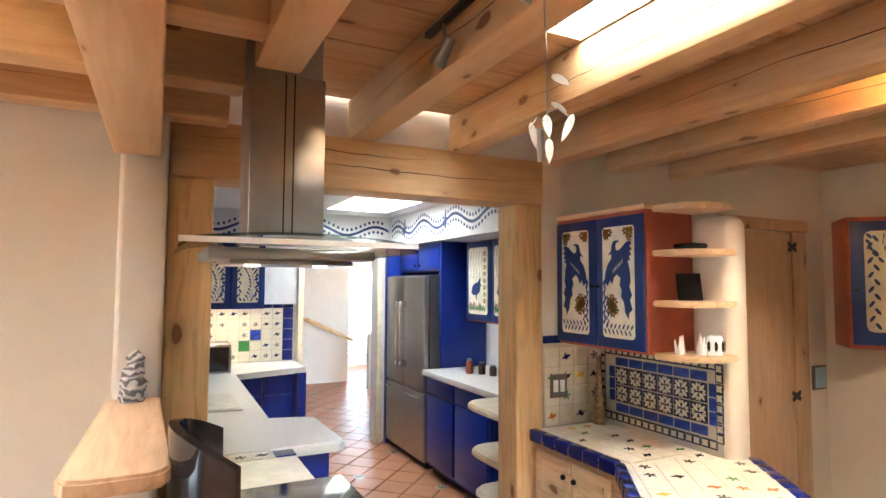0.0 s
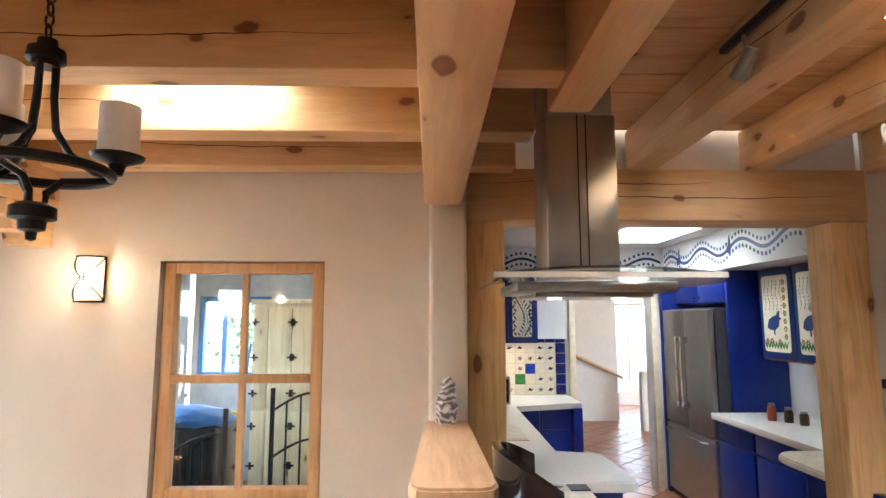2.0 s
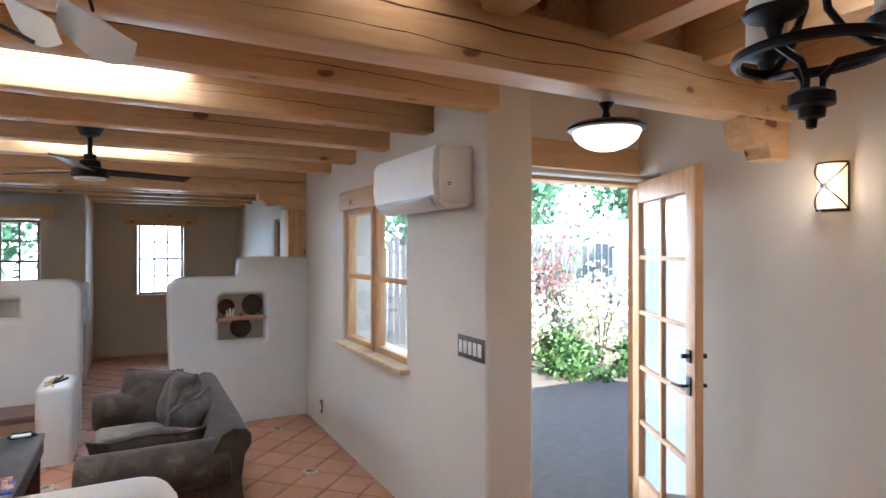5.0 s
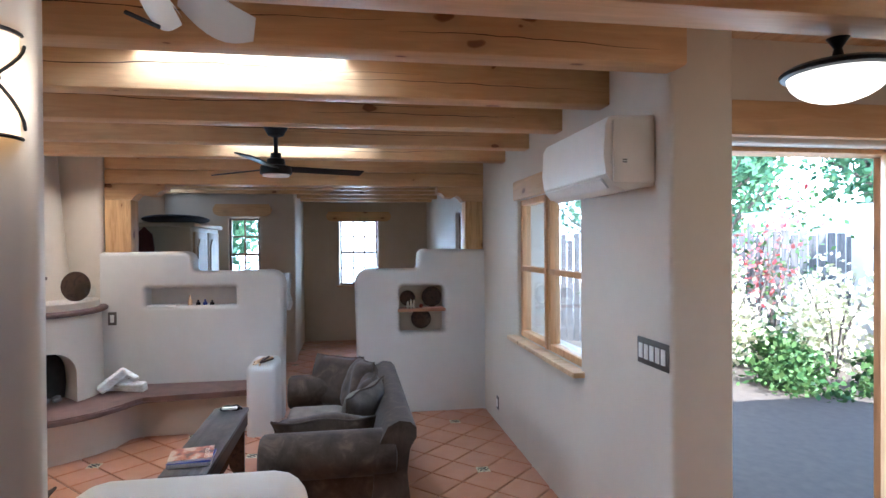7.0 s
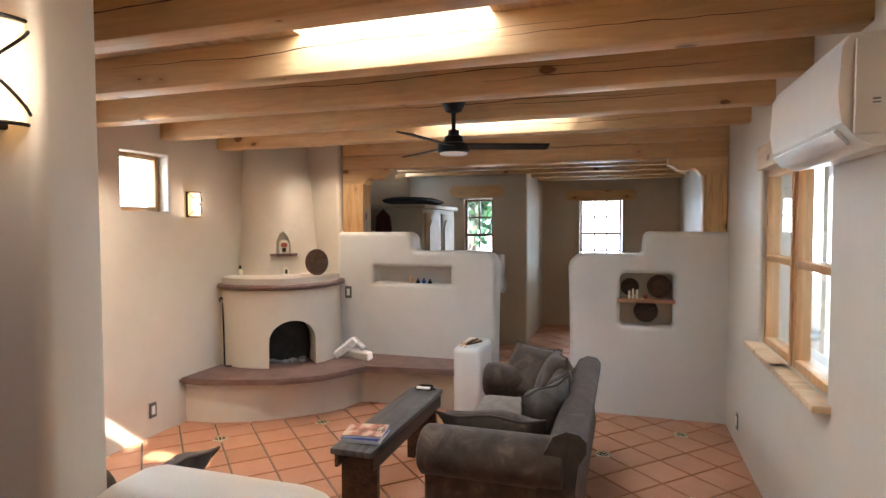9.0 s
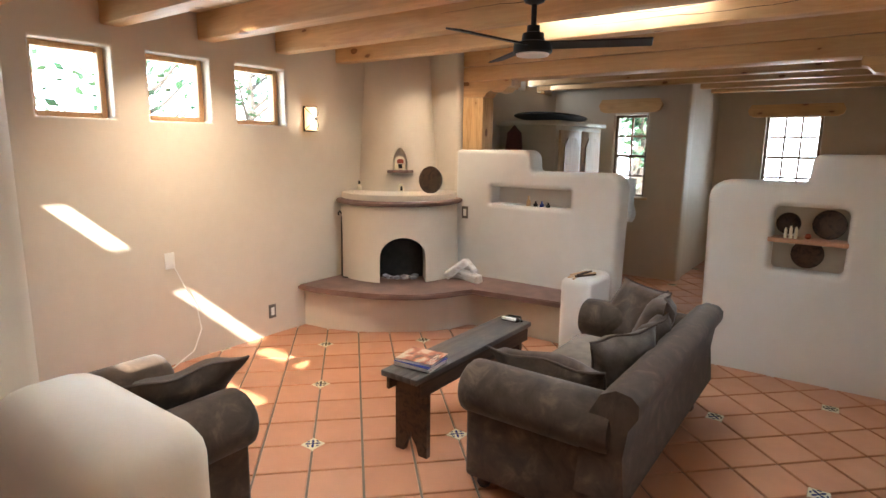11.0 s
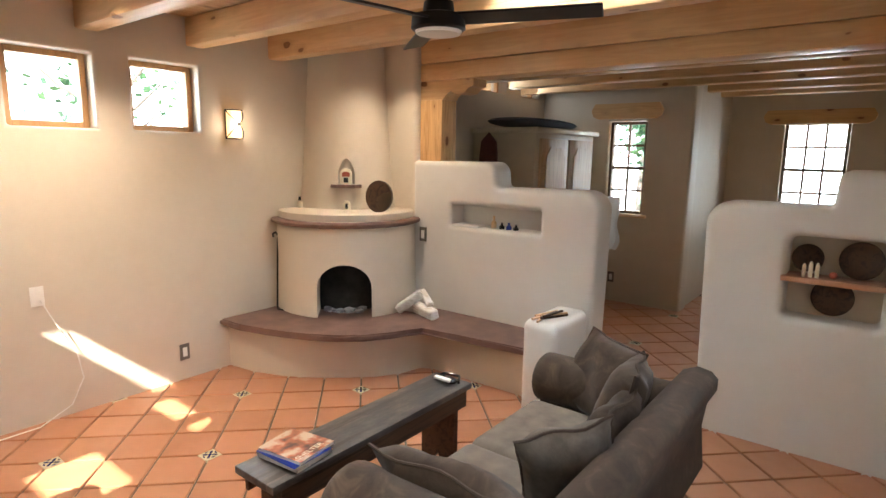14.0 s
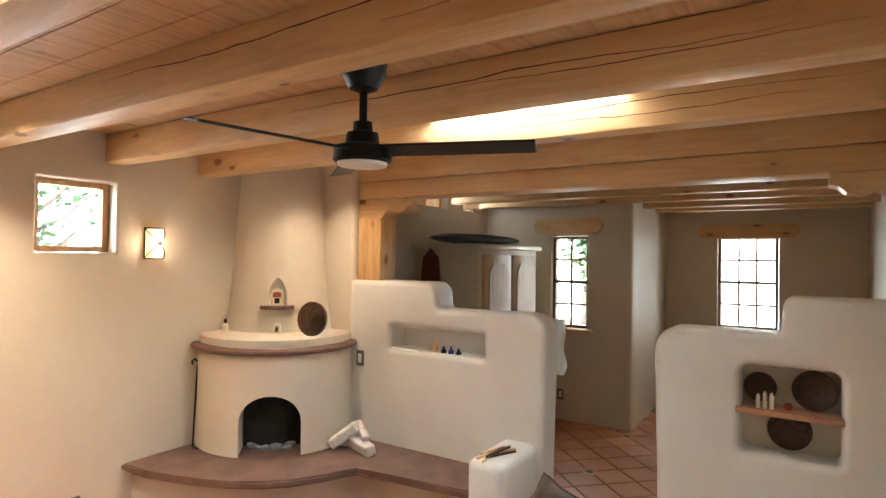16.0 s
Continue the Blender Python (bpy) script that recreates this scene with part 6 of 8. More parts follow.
sp = thing("dustpan", "yellow plastic dustpan with a blue handle leaning in the sunroom", "dustpan", at=(-1.74, 4.82, 0))
bm = bmesh.new()
v = cyl(bm, 0.09, 0.05, 0, 0.42, 16, pose(-1.74, 4.80, 0.55, 5, 4, 0) @ Matrix.Diagonal((0.7, 0.3, 1, 1)))
part("pan", bm, plain("yellow_plastic", (0.75, 0.45, 0.03), 0.4), sp)
bm = bmesh.new()
tube(bm, [(-1.75, 4.80, -0.02), (-1.73, 4.82, 0.60), (-1.66, 4.93, 1.50)], 0.012)
part("handle", bm, BLUE_FRAME, sp, "blue handle")

# pale sky haze beyond the trees
HAZE = Mat("sky_haze", (0.8, 0.9, 1.0), 1.0).glow((0.80, 0.95, 1.0), 1.8).m
for nm, x0, x1, y0, y1 in (("backdrop", -30, 14, -16.0, -15.9), ("backdrop", -24.0, -23.9, -15.8, 24.0)):
    structure(nm, box(x0, x1, y0, y1, -1.0, 14.0), HAZE, "pale bright sky beyond the trees")




# ---------------------------------------------------------------- kitchen side
TILE = plain("cream_tile", (0.70, 0.64, 0.50), 0.18, vary=0.06, scale=20)
TILE_NAVY = plain("navy_tile", (0.012, 0.018, 0.12), 0.12, vary=0.3, scale=15)
TILE_BLUE = plain("blue_tile", (0.02, 0.05, 0.30), 0.12, vary=0.4, scale=25)
TILE_DARK = plain("dark_tile", (0.02, 0.025, 0.06), 0.2)
GROUT_PALE = plain("pale_grout", (0.52, 0.47, 0.38), 0.8)
INK = {"navy": TILE_NAVY, "yellow": plain("yellow_glaze", (0.65, 0.38, 0.03), 0.25), "green": plain("green_glaze", (0.05, 0.22, 0.06), 0.25), "orange": plain("orange_glaze", (0.55, 0.14, 0.03), 0.25), "dark": TILE_DARK}
AXY = Matrix.Identity(4)


def face_m(ox, oy, oz, u, v):
    """A frame whose x runs along u, y along v, z out of the face."""
    u, v = Vector(u), Vector(v)
    w = u.cross(v)
    return Matrix.Translation((ox, oy, oz)) @ Matrix((u, v, w)).transposed().to_4x4()


def blob(rnd, r, n=9, k=0.45):
    return [(r * (1 + rnd.uniform(-k, k)) * math.cos(2 * math.pi * i / n), r * (1 + rnd.uniform(-k, k)) * math.sin(2 * math.pi * i / n)) for i in range(n)]


def leaf_pts(cx, cy, a, l, w):
    c, s = math.cos(a), math.sin(a)
    return [(cx + p * c - q * s, cy + p * s + q * c) for p, q in ((-l / 2, 0), (-l / 5, w / 2), (l / 4, w / 2.2), (l / 2, 0), (l / 4, -w / 2.2), (-l / 5, -w / 2))]


def motif(bm, m, size, rnd):
    """A small painted bird, fruit or flower: a body, a wing, a tail and legs."""
    k = rnd.random()
    a = rnd.uniform(-0.5, 0.5)
    h = 0.0009
    if k < 0.6:
        prism(bm, leaf_pts(0, 0, a, size * 0.55, size * 0.26), 0, h, m)
        prism(bm, leaf_pts(-size * 0.1, size * 0.12, a + 1.0, size * 0.34, size * 0.14), 0, h, m)
        prism(bm, leaf_pts(-size * 0.27, -size * 0.06, a + 0.5, size * 0.26, size * 0.1), 0, h, m)
        prism(bm, leaf_pts(size * 0.02, -size * 0.2, 1.4, size * 0.2, size * 0.04), 0, h, m)
        prism(bm, leaf_pts(size * 0.26, size * 0.09, 0.3, size * 0.16, size * 0.11), 0, h, m)
    else:
        for j in range(5):
            b = 2 * math.pi * j / 5 + a
            prism(bm, leaf_pts(size * 0.2 * math.cos(b), size * 0.2 * math.sin(b), b, size * 0.26, size * 0.12), 0, h, m)
        prism(bm, blob(rnd, size * 0.09, 7, 0.2), 0, h, m)


def lattice(bm, m, size):
    """A dark tile's pale scrolls: four leaves to the corners and a ring of petals."""
    for j in range(4):
        b = math.pi / 4 + j * math.pi / 2
        c, s = math.cos(b), math.sin(b)
        prism(bm, leaf_pts(size * 0.3 * c, size * 0.3 * s, b, size * 0.52, size * 0.17), 0, 0.0009, m)
        for sg in (-1, 1):
            prism(bm, leaf_pts(size * 0.36 * math.cos(b + sg * 0.5), size * 0.36 * math.sin(b + sg * 0.5), b + sg * 0.95, size * 0.26, size * 0.09), 0, 0.0009, m)
        b += math.pi / 4
        prism(bm, leaf_pts(size * 0.33 * math.cos(b), size * 0.33 * math.sin(b), b, size * 0.2, size * 0.08), 0, 0.0009, m)


tile_mesh = {}


def tile(parent, m, w, h, mat, t=0.006):
    """One glazed tile; alike ones share a mesh."""
    key = (round(w, 4), round(h, 4), mat.name, t)
    if key not in tile_mesh:
        bm = bmesh.new()
        bx(bm, -w / 2, w / 2, -h / 2, h / 2, 0, t, 0.0015, 1)
        me = bpy.data.meshes.new("tile")
        bm.to_mesh(me)
        bm.free()
        me.materials.append(mat)
        tile_mesh[key] = me
    ob = new("tile", tile_mesh[key])
    ob.parent = parent
    ob.matrix_basis = m
    if parent.type == "EMPTY":
        ob.matrix_parent_inverse = parent.matrix_world.inverted()
    return ob


def painted(parent, bms, name="painting"):
    for key, bm in bms.items():
        if len(bm.verts):
            part(name, bm, INK[key] if key in INK else key, parent, "painted glaze figures", smooth=0)


# ---- tiled counter with pine doors
ct = thing("tiled_counter", "pine base cabinet with a tiled top edged in navy", "counter", at=(2.0, 2.1, 0))
TOP = [(1.84, 2.605), (1.84, 1.96), (1.60, 1.63), (1.45, 1.12), (2.02, 1.10), (2.20, 1.33), (2.49, 1.74), (2.345, 1.76), (2.345, 2.605)]
bm = bmesh.new()
prism(bm, TOP, 0.88, 0.923)
part("counter_bed", bm, GROUT_PALE, ct, "pale grout bed", smooth=0)
bm = bmesh.new()
prism(bm, [(1.87, 2.60), (1.87, 1.95), (1.64, 1.62), (1.50, 1.15), (2.0, 1.13), (2.18, 1.34), (2.45, 1.72), (2.34, 1.75), (2.34, 2.60)], 0.0, 0.879)
part("body", bm, PALE_WOOD, ct, "pine cabinet body", smooth=0)
for y0 in (2.29, 2.0):
    d = part("door", box(1.852, 1.869, y0, y0 + 0.27, 0.12, 0.84, bevel=0.003), PALE_WOOD, ct, "pale pine cabinet door")
    part("panel", box(1.846, 1.8515, y0 + 0.045, y0 + 0.225, 0.17, 0.79, bevel=0.003), PALE_WOOD, d)
    bm = bmesh.new()
    bmesh.ops.create_uvsphere(bm, u_segments=12, v_segments=8, radius=0.014, matrix=Matrix.Translation((1.835, y0 + (0.03 if y0 > 2.1 else 0.24), 0.76)))
    part("knob", bm, BLACK_IRON, d, "black knob")


def inside(p, poly):
    c = False
    for (x1, y1), (x2, y2) in zip(poly, poly[1:] + poly[:1]):
        if (y1 > p[1]) != (y2 > p[1]) and p[0] < (x2 - x1) * (p[1] - y1) / (y2 - y1) + x1:
            c = not c
    return c


rnd = random.Random(12)
ink = {k: bmesh.new() for k in INK}
P = 0.108
for region, ox, oy, rz in (([(1.88, 2.62), (1.88, 1.93), (2.36, 1.80), (2.36, 2.62)], 1.895, 1.93, 0), ([(1.88, 1.95), (1.64, 1.60), (1.50, 1.14), (2.0, 1.12), (2.18, 1.36), (2.46, 1.78), (2.36, 1.83)], 1.66, 1.58, -34)):
    for i in range(-9, 12):
        for j in range(-9, 12):
            m = pose(ox, oy, 0.9235, 0, 0, rz) @ Matrix.Translation(((i + 0.5) * P, (j + 0.5) * P, 0))
            if all(inside((m @ Vector((a, b, 0))).xy, region) for a in (-0.03, 0.03) for b in (-0.03, 0.03)):
                tile(ct, m, P - 0.006, P - 0.006, TILE)
                if rnd.random() < (0.5 if rz else 0.3):
                    motif(ink[rnd.choice(("dark", "dark", "navy", "orange", "yellow", "green"))], m @ Matrix.Translation((0, 0, 0.0061)) @ pose(0, 0, 0, 0, 0, 180 + rnd.uniform(-20, 20)), 0.085, rnd)
painted(ct, ink)
edge = [(1.84, 2.605), (1.84, 1.96), (1.60, 1.63), (1.45, 1.12)]
for seg in (edge, [(2.02, 1.10), (2.20, 1.33), (2.49, 1.74)]):
    for (x1, y1), (x2, y2) in zip(seg, seg[1:]):
        L = math.hypot(x2 - x1, y2 - y1)
        n = max(1, round(L / 0.108))
        a = math.degrees(math.atan2(y2 - y1, x2 - x1))
        inn = 1 if seg is edge else 1
        for i in range(n):
            f = (i + 0.5) / n
            m = pose(x1 + (x2 - x1) * f, y1 + (y2 - y1) * f, 0.87, 0, 0, a)
            key = ("edge", round(L / n, 4))
            if key not in tile_mesh:
                bm = bmesh.new()
                bx(bm, -L / n / 2 + 0.003, L / n / 2 - 0.003, -0.008, 0.042, 0.0, 0.064, 0.008, 2)
                me = bpy.data.meshes.new("edge_tile")
                bm.to_mesh(me)
                bm.free()
                me.materials.append(TILE_NAVY)
                me.shade_smooth()
                tile_mesh[key] = me
            ob = new("edge_tile", tile_mesh[key])
            ob.parent = ct
            ob.matrix_parent_inverse = ct.matrix_world.inverted()
            ob.matrix_basis = m

# ---- patterned backsplash
sp = thing("backsplash", "navy and white patterned tile splash above the counter", "tiled splash", at=(2.355, 2.25, 0.93))
part("splash_bed", box(2.347, 2.359, 1.80, 2.61, 0.925, 1.385), GROUT_PALE, sp, "pale grout bed")
SF = face_m(2.347, 2.60, 0.93, (0, -1, 0), (0, 0, 1))
pat = {"w": bmesh.new()}
for j in range(2):
    for i in range(6):
        m = SF @ Matrix.Translation((0.115 + (i + 0.5) * 0.101, 0.13 + (j + 0.5) * 0.098, 0))
        tile(sp, m, 0.096, 0.093, TILE_DARK)
        lattice(pat["w"], m @ Matrix.Translation((0, 0, 0.0061)), 0.092)
for i in range(6):
    for y in (0.10, 0.355):
        tile(sp, SF @ Matrix.Translation((0.115 + (i + 0.5) * 0.101, y, 0)), 0.093, 0.044, TILE_BLUE)
for j in range(3):
    for x in (0.088, 0.748):
        tile(sp, SF @ Matrix.Translation((x, 0.13 + (j + 0.5) * 0.066, 0)), 0.040, 0.060, TILE_BLUE)
for i in range(8):
    for y in (0.045, 0.412):
        m = SF @ Matrix.Translation((0.035 + (i + 0.5) * 0.092, y, 0))
        tile(sp, m, 0.088, 0.045, TILE_DARK)
        for k in range(2):
            prism(pat["w"], leaf_pts(-0.022 + 0.044 * k, 0, 0.7, 0.044, 0.020), 0.0061, 0.0069, m)
            prism(pat["w"], leaf_pts(-0.022 + 0.044 * k, 0, -0.7, 0.044, 0.018), 0.0061, 0.0069, m)
for j in range(4):
    for x in (0.018, 0.785):
        m = SF @ Matrix.Translation((x, 0.055 + (j + 0.5) * 0.092, 0))
        tile(sp, m, 0.040 if x > 0.5 else 0.03, 0.088, TILE_DARK)
        for k in range(2):
            prism(pat["w"], leaf_pts(0, -0.022 + 0.044 * k, 0.85, 0.044, 0.018), 0.0061, 0.0069, m)
            prism(pat["w"], leaf_pts(0, -0.022 + 0.044 * k, -0.85, 0.044, 0.018), 0.0061, 0.0069, m)
part("painting", pat["w"], TILE, sp, "cream scroll pattern", smooth=0)

# splash on the end wall, with pictures
s2 = thing("backsplash", "cream tile splash with painted fruit and birds beside the post", "tiled splash", at=(2.1, NORTH, 0.93))
part("splash_bed", box(1.935, 2.345, NORTH - 0.010, NORTH - 0.001, 0.925, 1.385), GROUT_PALE, s2, "pale grout bed")
S2 = face_m(1.94, NORTH - 0.010, 0.93, (1, 0, 0), (0, 0, 1))
ink = {k: bmesh.new() for k in INK}
cols = iter(("orange", "dark", "green", "navy", "green", "dark", "yellow", "dark", "navy", "dark", "dark", "green"))
for j in range(4):
    for i in range(4):
        m = S2 @ Matrix.Translation(((i + 0.5) * 0.101, (j + 0.5) * 0.108, 0))
        tile(s2, m, 0.097, 0.104, TILE)
        if (i + j) % 2 == 0 or j == 2:
            motif(ink[next(cols, "dark")], m @ Matrix.Translation((0, 0, 0.0061)), 0.085, rnd)
painted(s2, ink)
structure("trim", box(1.935, 2.345, NORTH - 0.018, NORTH - 0.001, 1.387, 1.43, bevel=0.003), TILE_NAVY, "navy tile trim")
plate(2.03, NORTH - 0.017, 1.15, 0, -1, 2, label="dark metal plate with two white rockers on the tiles", h=0.13)
bo = thing("carved_bottle", "tall carved brown wooden bottle in the counter corner", "ornament", at=(2.27, 2.54, 0.93))
bm = bmesh.new()
lathe(bm, [(0, 0.93), (0.035, 0.93), (0.038, 0.945), (0.030, 0.96), (0.036, 0.98), (0.033, 1.03), (0.026, 1.05), (0.030, 1.07), (0.022, 1.12), (0.018, 1.2), (0.015, 1.28), (0.019, 1.31), (0, 1.315)], 20, Matrix.Translation((2.27, 2.54, 0)))
part("bottle", bm, plain("carved_brown", (0.25, 0.15, 0.07), 0.5, vary=0.6, scale=40), bo)

# ---- painted wall cabinet
BIRD = [(0.16, 0.775), (0.27, 0.83), (0.30, 0.90), (0.36, 0.945), (0.50, 0.955), (0.56, 0.93), (0.46, 0.925), (0.42, 0.88), (0.46, 0.83), (0.56, 0.835), (0.66, 0.87), (0.76, 0.915), (0.93, 0.94), (0.97, 0.90), (0.90, 0.87), (0.99, 0.835), (0.90, 0.81), (0.97, 0.77), (0.88, 0.755), (0.93, 0.71), (0.84, 0.70), (0.90, 0.60), (0.93, 0.46), (0.88, 0.40), (0.97, 0.30), (0.90, 0.24), (0.98, 0.13), (0.88, 0.10), (0.84, 0.02), (0.74, 0.10), (0.70, 0.22), (0.60, 0.28), (0.63, 0.36), (0.56, 0.42), (0.60, 0.50), (0.46, 0.545), (0.36, 0.50), (0.30, 0.43), (0.22, 0.47), (0.14, 0.40), (0.08, 0.44), (0.02, 0.40), (0.06, 0.56), (0.14, 0.66), (0.27, 0.73), (0.29, 0.79)]


def tri_fill(bm, pts, z0, z1, m):
    prism(bm, pts, z0, z1, m)


def bird_panel(parent, m, w, h, flip, rnd, style=0):
    """A cream panel with a navy bird, flowers and a leafy branch; m: its lower left corner."""
    bm = bmesh.new()
    r = min(w, h) * 0.08
    pts = [(w - r + r * math.cos(a), h - r + r * math.sin(a)) for a in (0, .8, 1.57)] + [(r + r * math.cos(a), h - r + r * math.sin(a)) for a in (1.57, 2.36, 3.14)] + [(r + r * math.cos(a), r + r * math.sin(a)) for a in (3.14, 3.93, 4.71)] + [(w - r + r * math.cos(a), r + r * math.sin(a)) for a in (4.71, 5.5, 6.28)]
    prism(bm, pts, 0, 0.003, m)
    part("panel", bm, CREAM, parent, "cream inset panel", smooth=0)
    navy, orange, green = bmesh.new(), bmesh.new(), bmesh.new()
    zz = (0.0031, 0.0042)

    def put(bm2, pts2):
        if flip:
            pts2 = [(w - x, y) for x, y in pts2][::-1]
        prism(bm2, pts2, zz[0], zz[1], m)

    if style == 0:
        put(navy, [(w * (0.04 + 0.92 * x), h * (0.16 + 0.75 * y)) for x, y in BIRD])
        for k in range(14):
            put(navy, leaf_pts(w * (0.08 + 0.84 * k / 13), h * (0.055 + 0.05 * (k % 2)), 1.1 if k % 2 else -1.1, h * 0.06, h * 0.017))
        for k in range(9):
            put(navy, leaf_pts(w * (0.12 + 0.04 * (k % 2)) + (w * 0.02), h * (0.12 + 0.03 * k), 2.2 if k % 2 else 0.9, h * 0.05, h * 0.014))
        spots = [(0.12, 0.93), (0.86, 0.90), (0.34, 0.25), (0.26, 0.32)]
    elif style == 1:
        for k in range(16):
            t = k / 15
            cx, cy = 0.5 + 0.28 * math.sin(5 * t), 0.05 + 0.9 * t
            for sg in (-1, 1):
                put(navy, leaf_pts(w * (cx + sg * 0.17), h * cy, 0.9 * sg + 1.57 - 1.57, h * 0.075, h * 0.028))
            put(navy, leaf_pts(w * cx, h * cy, 1.57, h * 0.07, h * 0.010))
        for k in range(13):
            for u in (0.10, 0.90):
                put(navy, leaf_pts(w * (u + 0.035 * (-1) ** k), h * (0.06 + 0.072 * k), 1.57 + 0.6 * (-1) ** k, h * 0.085, h * 0.03))
        spots = []
    else:
        put(navy, [(w * (0.15 + 0.6 * x), h * (0.22 + 0.32 * y)) for x, y in ((0, .3), (.1, .6), (.35, .75), (.6, .8), (.75, 1.0), (.85, .95), (.8, .75), (.95, .65), (.8, .6), (.75, .35), (.5, .2), (.5, 0), (.42, 0), (.4, .2), (.2, .2))])
        for i in range(5):
            for k in range(9):
                put(navy, leaf_pts(w * (0.12 + 0.15 * i + 0.03 * math.sin(k)), h * (0.56 + 0.045 * k), 1.2 + 0.5 * math.sin(k + i), h * 0.04, h * 0.010))
        for k in range(16):
            put(green, leaf_pts(w * (0.05 + 0.055 * k), h * 0.09, 1.2 if k % 2 else 1.9, h * 0.11, h * 0.022))
        spots = [(0.85, 0.2 + 0.1 * k) for k in range(8)] + [(0.3, 0.14), (0.6, 0.13), (0.12, 0.14)]
    if style == 0:
        for ox, oy in ((-0.09, 0.0), (0.09, 0.0), (0.0, 0.035), (0.0, -0.03)):
            spots += [(min(0.93, max(0.07, cx + ox)), cy + oy) for cx, cy in ((0.14, 0.95), (0.84, 0.955), (0.33, 0.25), (0.30, 0.32))]
        for k in range(9):
            put(navy, leaf_pts(w * (0.05 + 0.02 * (k % 2)), h * (0.14 + 0.045 * k), 2.0 if k % 2 else 1.1, h * 0.06, h * 0.02))
        wing = bmesh.new()
        for k in range(5):
            pts2 = leaf_pts(w * (0.36 + 0.07 * k), h * (0.60 + 0.02 * k), 1.35, h * 0.05, h * 0.007)
            prism(wing, [(w - x, y) for x, y in pts2][::-1] if flip else pts2, 0.0043, 0.0049, m)
        part("painting", wing, CREAM, parent, "cream feather strokes", smooth=0)
    for cx, cy in spots:
        for k in range(6):
            b = 2 * math.pi * k / 6
            x, y = w * cx + h * 0.026 * math.cos(b), h * cy + h * 0.026 * math.sin(b)
            x, y = min(max(x, w * 0.06), w * 0.94), min(max(y, h * 0.03), h * 0.97)
            put(orange if k % 2 else green, leaf_pts(x, y, b, h * 0.036, h * 0.022))
    part("painting", navy, NAVY, parent, "navy painted figures", smooth=0)
    if len(orange.verts):
        part("painting", orange, INK["orange"], parent, "orange painted petals", smooth=0)
    if len(green.verts):
        part("painting", green, INK["green"], parent, "green painted leaves", smooth=0)


cab = thing("wall_cabinet", "brick-red wall cabinet with blue bird-painted doors over tiled counter", "wall cabinet", at=(2.2, 2.28, 1.4))
part("body", box(2.045, 2.355, 1.955, 2.615, 1.39, 2.075, bevel=0.005), RED, cab, "brick-red painted body")
part("cornice", box(2.03, 2.355, 1.955, 2.615, 2.078, 2.10, bevel=0.006), PALE_WOOD, cab, "pale wooden top board")
for i, (y0, y1) in enumerate(((1.962, 2.276), (2.282, 2.60))):
    d = part("door", box(2.025, 2.043, y0, y1, 1.405, 2.055, bevel=0.004), NAVY, cab, "deep blue door")
    bird_panel(d, face_m(2.0245, y1 - 0.05, 1.455, (0, -1, 0), (0, 0, 1)), y1 - y0 - 0.10, 0.55, i == 1, rnd)
    part("latch", box(2.008, 2.022, (2.25 if i == 0 else 2.288), (2.272 if i == 0 else 2.31), 1.70, 1.715, bevel=0.003), BLACK_IRON, d, "black latch")
for z in (2.075, 1.865, 1.63, 1.388):
    bm = bmesh.new()
    prism(bm, [(2.355, 1.95), (2.07, 1.95), (2.07, 1.85), (2.10, 1.77), (2.17, 1.72), (2.27, 1.70), (2.355, 1.715)], z - 0.014, z + 0.014)
    bmesh.ops.bevel(bm, geom=bm.edges[:], offset=0.006, segments=2, affect="EDGES")
    part("end_shelf", bm, PALE_WOOD, cab, "rounded pale wooden end shelf")
for nm, lab, x, y, z, kind in (("sunglasses_case", "flat black case on the end shelf", 2.2, 1.84, 1.88, "case"), ("leaning_book", "dark green book leaning on the end shelf", 2.22, 1.86, 1.645, "book"), ("crystal", "white quartz crystal cluster on the end shelf", 2.15, 1.86, 1.403, "crystal"), ("crystal", "small clear crystal on the end shelf", 2.2, 1.80, 1.403, "crystal"), ("pierced_vase", "small black and white pierced pot on the end shelf", 2.25, 1.76, 1.403, "ornament")):
    o = thing(nm, lab, kind, at=(x, y, z))
    bm = bmesh.new()
    if nm == "sunglasses_case":
        bx(bm, x - 0.05, x + 0.05, y - 0.06, y + 0.06, z, z + 0.03, 0.012)
        part("case", bm, BLACK, o)
    elif nm == "leaning_book":
        bx(bm, -0.055, 0.055, -0.008, 0.008, 0, 0.13, 0.002, 1, pose(x, y, z, -14, 0, -30))
        part("cover", bm, BLACK, o)
    elif nm == "crystal":
        for k in range(5):
            cyl(bm, 0.012, 0.002, 0, rnd.uniform(0.05, 0.12), 6, pose(x + rnd.uniform(-0.02, 0.02), y + rnd.uniform(-0.02, 0.02), z, rnd.uniform(-12, 12), rnd.uniform(-12, 12), 0))
        part("crystals", bm, WHITE, o, smooth=0)
    else:
        lathe(bm, [(0, z), (0.03, z), (0.04, z + 0.04), (0.03, z + 0.085), (0.02, z + 0.09), (0, z + 0.088)], 18, Matrix.Translation((x, y, 0)))
        part("pot", bm, WHITE, o)
        bm = bmesh.new()
        for k in range(8):
            a = 2 * math.pi * k / 8
            prism(bm, leaf_pts(0, 0, 1.57, 0.05, 0.014), 0, 0.003, face_m(x + 0.039 * math.cos(a), y + 0.039 * math.sin(a), z + 0.042, (-math.sin(a), math.cos(a), 0), (0, 0, 1)))
        part("pattern", bm, BLACK, o, "black leaf pattern", smooth=0)

